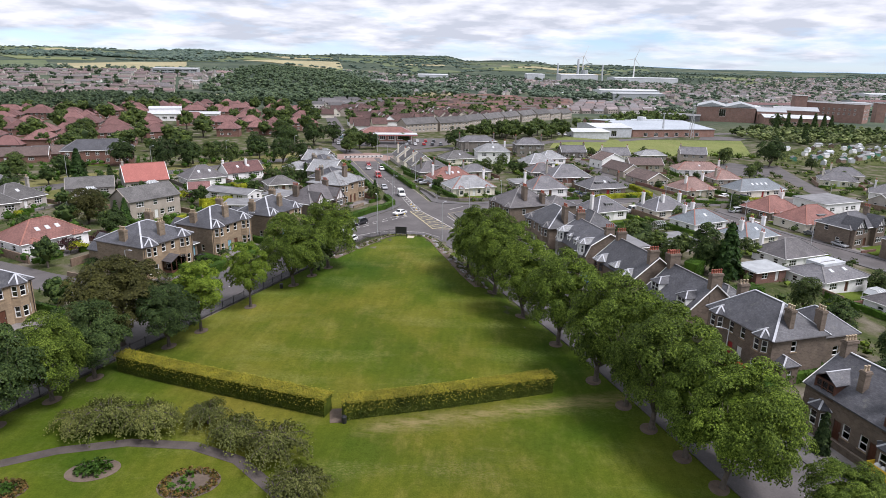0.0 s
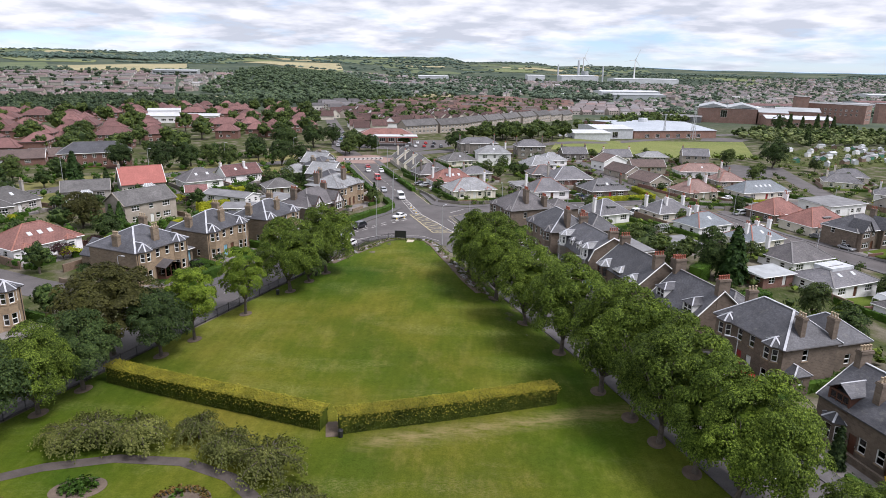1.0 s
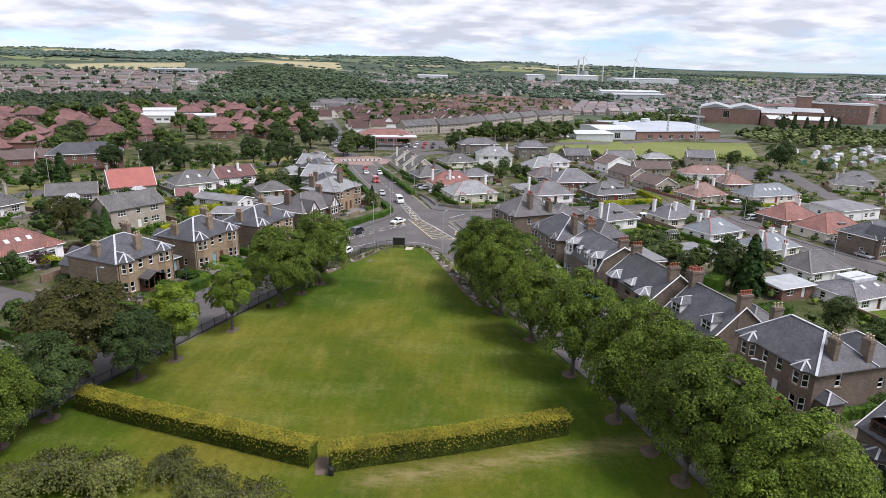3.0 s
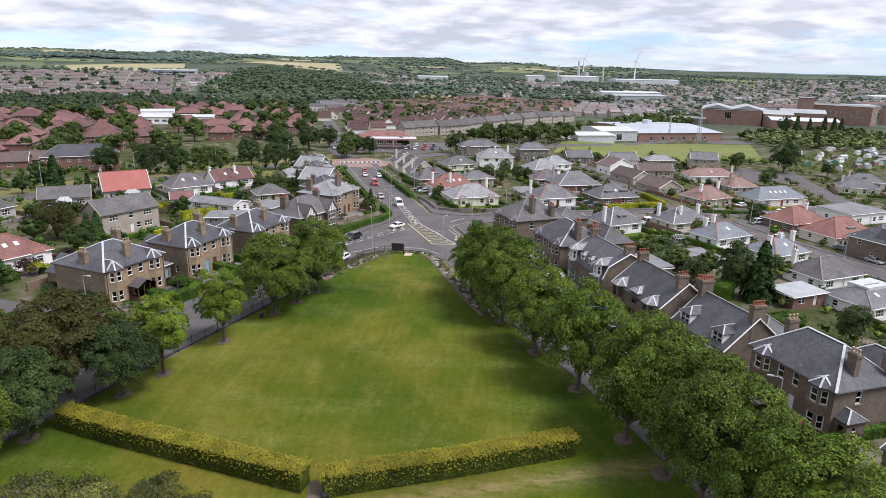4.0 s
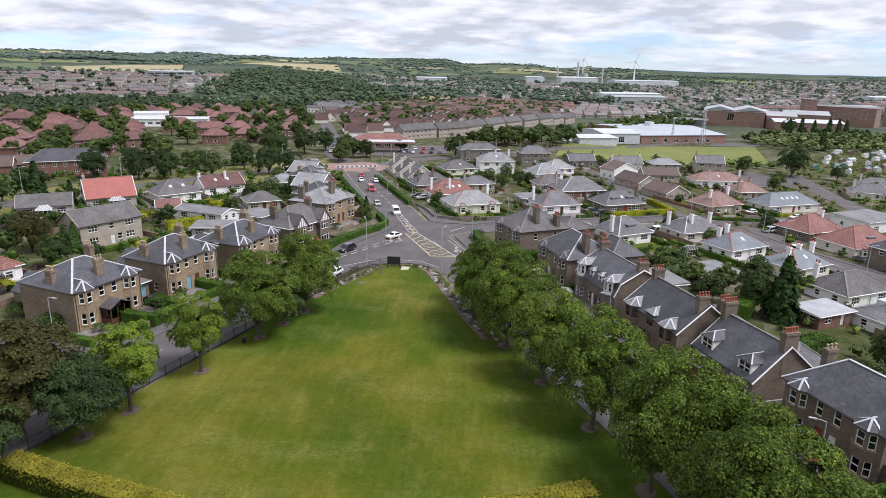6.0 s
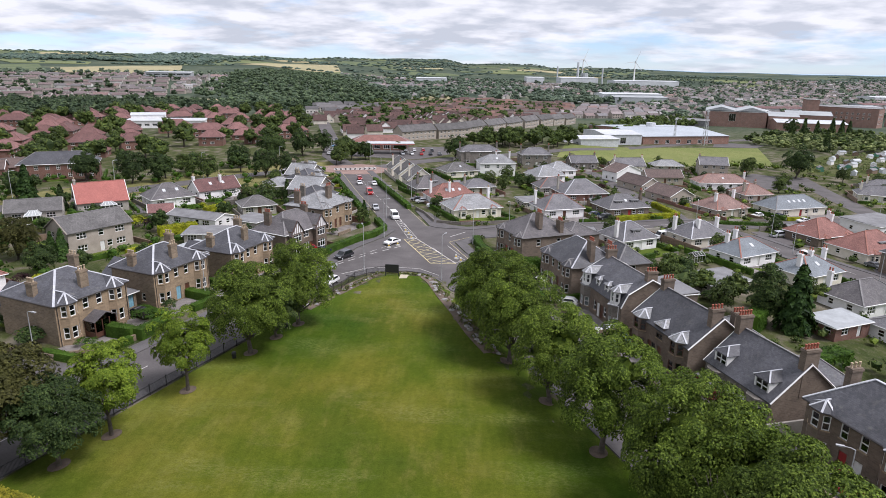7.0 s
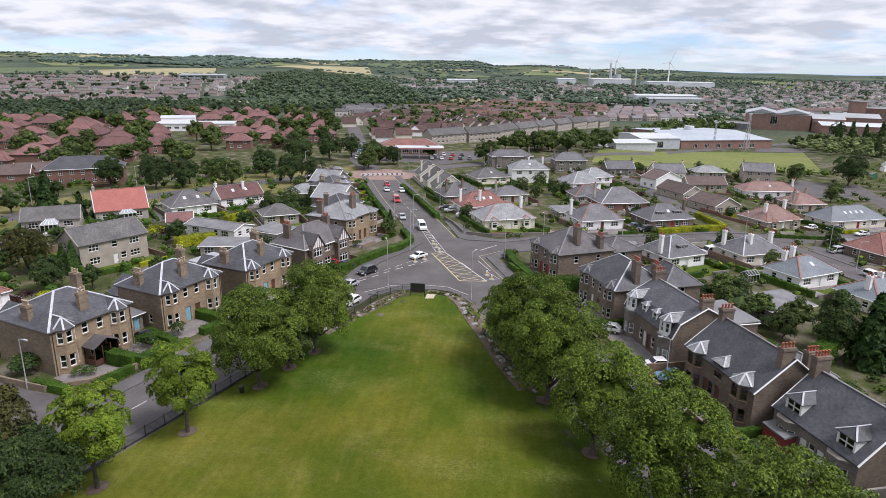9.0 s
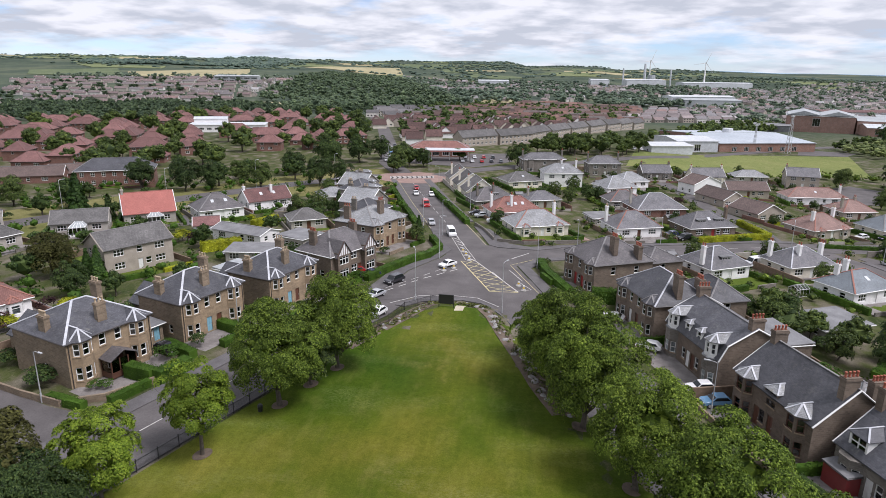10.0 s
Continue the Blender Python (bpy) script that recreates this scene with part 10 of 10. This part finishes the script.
dashes(at_offset(MAIN[2:], 0.0), 3.5, 3.0, 0.14, label="dashed white centre line on the main road")
mark(at_offset(MAIN[2:], -5.3), 0.1, "paint_yellow", "painted yellow line along a kerb")
mark(at_offset(MAIN[2:], 5.3), 0.1, "paint_yellow", "painted yellow line along a kerb")
dashes(WEST[:5], 3.0, 3.0, 0.12, label="dashed white centre line on the west street")
dashes(EAST[:5], 3.0, 4.0, 0.12, label="dashed white centre line on the east street")
dashes([(-27.5, 151.5), (-20.5, 162.5), (-13.8, 170.5)], 1.8, 1.2, 0.18, label="dashed white give-way line at the junction")
dashes([(-26.0, 156.0), (-19.5, 166.0), (-16.5, 171.0)], 1.8, 1.2, 0.12, label="dashed white centre line at the junction")
mark([(-23.4, 147.6), (-19, 152.9), (-13.5, 154.4), (-8.3, 154.0), (-4.2, 150.2)], 0.14, "paint_white", "painted white edge line round the park tip")
mark([(2.2, 181.5), (-2.8, 176), (-0.2, 168), (4.0, 156), (6.2, 146)], 0.1, "paint_yellow", "painted yellow line along a kerb")
# hatching and the yellow box
mark([(-13.6, 176.8), (-6.3, 158.2)], 0.2, "paint_yellow", "painted yellow edge of the junction box")
mark([(-10.8, 178.2), (-0.9, 158.8)], 0.2, "paint_white", "painted white edge of the hatched strip")
mark([(-6.3, 158.2), (-0.9, 158.6)], 0.16, "paint_yellow", "painted yellow edge of the junction box")
hb = base("road_marking", 0, 0, 0, 0, "criss-cross yellow box junction lines", "road marking", "road markings", "structure")
for k in range(7):
    f = k / 7
    a, b_ = (-13.6 + 7.3 * f, 176.8 - 18.6 * f), (-10.8 + 9.9 * f, 178.2 - 19.4 * f)
    f2 = (k + 1) / 7
    c_, d_ = (-13.6 + 7.3 * f2, 176.8 - 18.6 * f2), (-10.8 + 9.9 * f2, 178.2 - 19.4 * f2)
    for p, q in ((a, d_), (b_, c_)):
        part("stripe", drape(ribbon([p, q], -0.07, 0.07), 0.088, 2.0, 0.01), M["paint_yellow"], hb)
hb = base("road_marking", 0, 0, 0, 0, "white chevron hatching up the road's middle", "road marking", "road markings", "structure")
for k in range(9):
    y = 178.5 + 3.0 * k
    x = -11.6 - 0.29 * (y - 178.5)
    part("stripe", drape(ribbon([(x - 0.75, y + 1.2), (x + 0.75, y - 0.5)], -0.12, 0.12), 0.09, 2.0, 0.01), M["paint_white"], hb)
mark([(-10.6, 178.6), (-19.0, 206.5)], 0.12, "paint_white", "painted white edge of the hatched strip")
mark([(-12.7, 178.0), (-20.2, 206.5)], 0.12, "paint_white", "painted white edge of the hatched strip")
mark([(-3.0, 172.5), (-0.2, 165.5)], 0.14, "paint_white", "painted white lane line")
mark([(-6.4, 170.2), (-3.4, 163.8)], 0.14, "paint_white", "painted white lane line")
mark([(1.2, 186.8), (-2.6, 181.2)], 0.2, "paint_white", "painted white give-way line")
mark([(-1.8, 159.0), (1.6, 160.6), (-1.0, 165.0)], 0.14, "paint_white", "painted white island outline")
dashes(CROSS[1:6], 2.5, 3.5, 0.1, label="dashed white centre line on the estate road")
dashes(ESTATE[1:5], 2.5, 3.5, 0.1, label="dashed white centre line on the estate road")

# ---- lamps, bollards, signs


def lamp(x, y, h, deg, label="tall grey street lamp with a short arm"):
    b = base("street_lamp", x, y, ground(x, y) + 0.1, deg, label, "street lamp", "street lamps")
    s = Shape()
    s.tube([(0, 0, -0.3), (0, 0, 1.2), (0, 0, 1.25), (0, 0, h)], [0.11, 0.11, 0.075, 0.05], 8)
    part("post", s, M["galv"], b)
    s = Shape()
    s.tube([(0, 0, h - 0.02), (0.4, 0, h + 0.12), (1.1, 0, h + 0.16)], [0.045, 0.04, 0.035], 6)
    part("arm", s, M["galv"], b)
    s = Shape()
    s.box(0.9, 1.6, -0.12, 0.12, h + 0.1, h + 0.22)
    part("lantern", s, M["galv"], b)


for x, y, h, dg in ((-3.6, 147.6, 9.0, 60), (-19.2, 149.9, 9.5, 110), (-18.6, 178.2, 9.5, -20), (2.9, 175.2, 9.5, 200), (-20.6, 200, 9, -20), (-26.5, 206, 9, -20), (-16.6, 236.8, 9, 160), (-31, 272, 9, 160), (-56.6, 104.7, 6.5, -20), (-43.3, 129.6, 8.0, -20),
                    (12.8, 194.6, 7, 250), (34, 203.6, 7, 250), (66, 206, 7, 70), (84, 199, 7, 0), (80.5, 180, 7, 0), (89, 160, 7, 0), (102, 216, 7, 250), (128, 224, 7, 250), (36.2, 80, 7, 160), (23.6, 118, 7, 160), (-60, 322, 10, 0), (-42, 322, 10, 180), (-75, 290, 10, 60), (-96, 262, 10, 60), (-112, 230, 10, 60), (-125, 200, 10, 60)):
    lamp(x, y, h, dg)


def bollard(x, y):
    b = base("traffic_bollard", x, y, ground(x, y) + 0.08, 0, "white and yellow traffic island bollard", "bollard", "island bollards")
    s = Shape(); s.prism([(0.55 * math.cos(t), 0.8 * math.sin(t)) for t in np.linspace(0, 6.28, 12, endpoint=False)], -0.1, 0.14); part("island", s, M["kerb"], b)
    s = Shape(); s.box(-0.17, 0.17, -0.1, 0.1, 0.14, 1.0); part("body", s, M["white"], b)
    s = Shape(); s.box(-0.175, 0.175, -0.105, 0.105, 0.35, 0.7); part("band", s, M["golden_paint"], b)


M["golden_paint"] = paint_mat("yellow_paint", (0.75, 0.5, 0.04), 0.4)
for x, y in ((0.1, 159.9), (-0.9, 162.4), (-16.4, 169.0), (-14.6, 171.2), (-11.9, 177.6), (-12.9, 181.5), (-13.9, 184.5)):
    bollard(x, y)
b = base("chevron_sign", -54, 296, ground(-54, 296) + 0.1, 15, "white and black chevron barrier on the roundabout", "sign")
for k in range(9):
    s = Shape(); s.box(k * 2.0, k * 2.0 + 1.9, 0, 0.2, 0.1, 1.0); part("chevron_panel", s, M["white"], b)
    s = Shape(); s.v = [(k * 2.0 + 0.3, -0.03, 0.15), (k * 2.0 + 0.9, -0.03, 0.15), (k * 2.0 + 1.5, -0.03, 0.55), (k * 2.0 + 0.9, -0.03, 0.95), (k * 2.0 + 0.3, -0.03, 0.95), (k * 2.0 + 0.9, -0.03, 0.55)]; s.f = [(0, 1, 2, 5), (5, 2, 3, 4)]
    part("chevron", s, M["black"], b)

# ---- vehicles


def car_meshes(kind):
    if kind in CACHE:
        return CACHE[kind]
    L, W = {"car": (4.1, 1.72), "hatch": (3.8, 1.68), "van": (4.9, 1.95), "suv": (4.5, 1.85)}[kind]
    H = {"car": 1.42, "hatch": 1.5, "van": 2.1, "suv": 1.68}[kind]
    b = 0.92 if kind != "van" else 1.1
    if kind == "van":
        prof = [(0.0, 0.35), (0.0, 0.85), (0.15, 1.05), (0.95, 1.2), (1.55, 1.95), (1.9, H), (L - 0.1, H), (L, H - 0.15), (L, 0.35)]
        glass = [(1.0, 1.22), (1.56, 1.9), (2.3, 1.9), (2.3, 1.22)]
    elif kind == "car":
        prof = [(0.0, 0.4), (0.02, 0.72), (0.25, 0.82), (1.15, b), (1.75, H - 0.05), (2.1, H), (2.9, H - 0.02), (3.6, b + 0.08), (L - 0.05, b - 0.02), (L, 0.45)]
        glass = [(1.25, b + 0.02), (1.78, H - 0.09), (2.9, H - 0.08), (3.45, b + 0.08)]
    else:
        prof = [(0.0, 0.4), (0.02, 0.75), (0.25, 0.9), (1.0, b + 0.06), (1.6, H - 0.06), (1.95, H), (L - 0.75, H), (L - 0.25, b + 0.15), (L - 0.02, b), (L, 0.45)]
        glass = [(1.12, b + 0.08), (1.64, H - 0.1), (L - 0.8, H - 0.1), (L - 0.42, b + 0.12)]
    s = Shape()
    n = len(prof)
    rows_ = []
    for yy in (-1, -0.93, 0.93, 1):
        row = []
        for x, z in prof:
            tuck = 1.0 - 0.16 * max(0.0, (z - b) / (H - b))
            pull = 0.0 if abs(yy) < 0.95 else 0.04
            row.append((x + (pull if x < L / 2 else -pull), yy * W / 2 * tuck, z - (pull if z > 0.6 else -pull)))
        rows_.append(row)
    for r in rows_:
        s.v += r
    for j in range(3):
        for i in range(n - 1):
            s.f.append((j * n + i, (j + 1) * n + i, (j + 1) * n + i + 1, j * n + i + 1))
        s.f.append((j * n + n - 1, (j + 1) * n + n - 1, (j + 1) * n, j * n))
    s.f.append(tuple(range(n)))
    s.f.append(tuple(3 * n + n - 1 - i for i in range(n)))
    sides = []
    for sg in (-1, 1):
        pts = []
        for x, z in glass:
            tuck = 1.0 - 0.16 * max(0.0, (z - b) / (H - b))
            pts.append((x, sg * (W / 2 * tuck + 0.004), z))
        pane = Shape()
        pane.poly(pts if sg < 0 else pts[::-1])
        sides.append(pane.mesh("side_window", M["car_glass"]))
    fr, bk = Shape(), Shape()
    for sh, (x0, z0), (x1, z1), o in ((fr, glass[0], glass[1], -0.1), (bk, glass[3], glass[2], 0.12)):
        w0, w1 = W / 2 * 0.86, W / 2 * 0.76
        pts = [(x0 + o, -w0, z0 + 0.01), (x0 + o, w0, z0 + 0.01), (x1 + o, w1, z1 + 0.03), (x1 + o, -w1, z1 + 0.03)]
        sh.poly(pts if o > 0 else pts[::-1])
    ty, ri = Shape(), Shape()
    ty.v, k = [], 0
    ty.lathe(0, 0, [(0.2, -0.1), (0.31, -0.1), (0.32, 0), (0.31, 0.1), (0.2, 0.1)], 14)
    ri.lathe(0, 0, [(0.19, -0.11), (0.2, 0.0), (0.19, 0.11)], 10)
    hl = Shape(); hl.box(-0.02, 0.08, -0.17, 0.17, -0.07, 0.07)
    nb = Shape(); nb.box(-0.012, 0.012, -0.26, 0.26, -0.055, 0.055)
    CACHE[kind] = (s, sides, fr.mesh("windscreen", M["car_glass"]), bk.mesh("rear_window", M["car_glass"]), ty.mesh("tyre", M["rubber"], True), ri.mesh("rim", M["galv"]), hl.mesh("headlight", M["white"]), hl.mesh("tail_light", M["door_red"]), nb.mesh("plate", M["white"]), L, W, H)
    return CACHE[kind]


M["car_glass"] = paint_mat("car_glass", (0.015, 0.018, 0.02), 0.06)
M["rubber"] = paint_mat("rubber", (0.02, 0.02, 0.02), 0.8)
PAINT = {"red": (0.42, 0.02, 0.02), "white": (0.78, 0.78, 0.78), "black": (0.02, 0.02, 0.025), "silver": (0.42, 0.43, 0.45), "blue": (0.16, 0.32, 0.5), "grey": (0.12, 0.125, 0.135), "navy": (0.03, 0.04, 0.09), "green": (0.1, 0.2, 0.1)}
for k, v in PAINT.items():
    M["car_" + k] = paint_mat("car_paint_" + k, v, 0.25, 0.8)


def car(x, y, deg, colour, kind="hatch", where="parked at the kerb", z=None, far=False):
    s, side, fr, bk, ty, ri, hl, tl, nb, L, W, H = car_meshes(kind)
    zz = ground(x, y) + (0.07 if z is None else z)
    b = base("van" if kind == "van" else "car", x, y, zz, deg, "%s %s %s" % (colour, {"van": "panel van", "hatch": "small hatchback car", "car": "saloon car", "suv": "tall estate car"}[kind], where), "van" if kind == "van" else "car", "vehicles")
    key = (kind, colour)
    if key not in CACHE:
        CACHE[key] = s.mesh("body", M["car_" + colour], False)
    part("body", CACHE[key], None, b, "", (-L / 2, 0, 0))
    for pane in side:
        part("side_window", pane, None, b, "", (-L / 2, 0, 0))
    part("windscreen", fr, None, b, "", (-L / 2, 0, 0))
    if kind != "van":
        part("rear_window", bk, None, b, "", (-L / 2, 0, 0))
    for wx in (-L / 2 + 0.75, L / 2 - 0.75):
        for sy in (-1, 1):
            o = part("wheel", ty, None, b, "black tyre on a metal rim", (wx, sy * (W / 2 - 0.1), 0.32))
            o.rotation_euler = (math.pi / 2, 0, 0)
            if not far:
                part("rim", ri, None, o)
    if far:
        return b
    for sy in (-1, 1):
        part("headlight", hl, None, b, "", (-L / 2, sy * (W / 2 - 0.28), 0.68))
        part("tail_light", tl, None, b, "", (L / 2 - 0.06, sy * (W / 2 - 0.28), 0.8))
    part("number_plate", nb, None, b, "", (L / 2 + 0.01, 0, 0.5))
    return b


D1, D2 = 69.5, -70.0
car(-49.8, 120.2, 160, "black", "car", "in a paved drive")
car(23.8, 123.9, 10, "white", "hatch", "in a paved drive", 0.12)
car(24.8, 120.4, 10, "blue", "hatch", "in a paved drive", 0.12)
car(19.2, 136.4, -20, "white", "hatch", "beside a stone house", 0.12)
car(15.2, 147.6, -20, "white", "car", "beside a stone house", 0.12)
car(-25.0, 159.6, 58, "black", "suv", "on the west street")
car(-26.6, 150.4, 62, "silver", "car", "on the west street")
car(-16.0, 172.2, 50, "white", "car", "at the junction")
car(-24.0, 140.4, 69, "white", "hatch", "parked beside the railings")

car(-30.5, 129.6, 69, "silver", "hatch", "parked beside the railings")
car(-31.0, 240.3, 107, "red", "van", "on the main road")
car(-18.4, 200.4, 107, "white", "van", "on the main road")
car(-25.2, 212.2, 107, "silver", "hatch", "on the main road")
car(-39.6, 274, 107, "red", "hatch", "on the main road")
car(-32.2, 261, 107, "white", "hatch", "on the main road")
car(-37.8, 262, 107, "white", "car", "on the main road")
car(-33.6, 163.4, 20, "red", "hatch", "in a front garden drive", 0.2)
car(-30.4, 162.2, 30, "navy", "car", "in a front garden drive", 0.2)
car(-8.0, 219.0, 20, "white", "van", "in a paved drive", 0.2)
car(-12.6, 226.2, 20, "silver", "hatch", "in a paved drive", 0.2)
car(-14.4, 230.0, 20, "black", "car", "in a paved drive", 0.2)
car(41.5, 210.6, 30, "black", "suv", "beside a golden hedge", 0.15)
car(38.8, 214.2, 20, "navy", "hatch", "in a paved drive", 0.15)
car(86.0, 199.6, 25, "silver", "suv", "in a broad drive", 0.15)
car(82.5, 177.2, 112, "white", "suv", "on the estate road")
car(96.0, 173.2, 112, "grey", "car", "on the estate road")
car(98.6, 168.2, 112, "white", "van", "on the estate road")
car(98.0, 163.0, 112, "silver", "car", "on the estate road")
car(94.6, 231.4, 20, "white", "hatch", "in a paved drive", 0.15)
car(102.0, 233.0, 20, "navy", "car", "in a paved drive", 0.15)
car(106.5, 226.2, 20, "white", "car", "on the estate road")
car(41.5, 183.2, 25, "white", "suv", "beside a bungalow", 0.15)
car(33.2, 182.8, 25, "white", "van", "beside a bungalow", 0.15)
car(51, 187, 25, "white", "van", "beside a bungalow", 0.15)
car(-63.8, 171.0, 60, "black", "car", "behind a harled house", 0.12)
car(-60.6, 172.6, 60, "navy", "car", "behind a harled house", 0.12)
car(38.6, 82.0, -72, "red", "hatch", "in front of a stone house", 0.15)
for k in range(9):
    x, y = -30 + 4.6 * (k % 5), 352 + 9 * (k // 5) + k
    car(x, y, 100, ["silver", "white", "red", "black", "grey"][k % 5], "hatch", "on the forecourt", 0.16, True)
for k in range(7):
    x, y = 64 + 4.2 * k, 436 + 0.8 * k
    car(x, y, 95, ["silver", "white", "navy", "black", "red"][k % 5], "hatch", "parked beside the playing field", 0.2, True)
for k in range(5):
    car(-66 - 2.0 * k, 345 + 15 * k, 104, ["white", "silver", "blue", "white", "grey"][k], "car", "on a distant road", 0.2, True)

# skip full of rubble bags on the east street
b = base("skip", 43.6, 60.2, ground(43.6, 60.2) + 0.1, -73, "yellow skip filled with white rubble bags", "skip")
s = Shape()
s.v = [(0.5, 0, 0), (3.1, 0, 0), (3.1, 1.7, 0), (0.5, 1.7, 0), (-0.1, -0.1, 1.2), (3.7, -0.1, 1.2), (3.7, 1.8, 1.2), (-0.1, 1.8, 1.2), (0.05, 0.05, 1.2), (3.55, 0.05, 1.2), (3.55, 1.65, 1.2), (0.05, 1.65, 1.2), (0.5, 0.1, 0.5), (3.1, 0.1, 0.5), (3.1, 1.6, 0.5), (0.5, 1.6, 0.5)]
s.f = [(3, 2, 1, 0), (0, 1, 5, 4), (1, 2, 6, 5), (2, 3, 7, 6), (3, 0, 4, 7), (4, 5, 9, 8), (5, 6, 10, 9), (6, 7, 11, 10), (7, 4, 8, 11), (8, 9, 13, 12), (9, 10, 14, 13), (10, 11, 15, 14), (11, 8, 12, 15), (12, 13, 14, 15)]
part("body", s, M["golden_paint"], b)
random.seed(9)
for k in range(9):
    g = Shape()
    cx, cy = 0.7 + 0.32 * k, 0.45 + 0.8 * (k % 2)
    rad = random.uniform(0.28, 0.42)
    g.lathe(cx, cy, [(rad * 0.8, 0.6), (rad, 0.85), (rad * 0.9, 1.15), (rad * 0.45, 1.32), (rad * 0.1, 1.36)], 8)
    part("rubble_bag", g, M["render_white"], b)
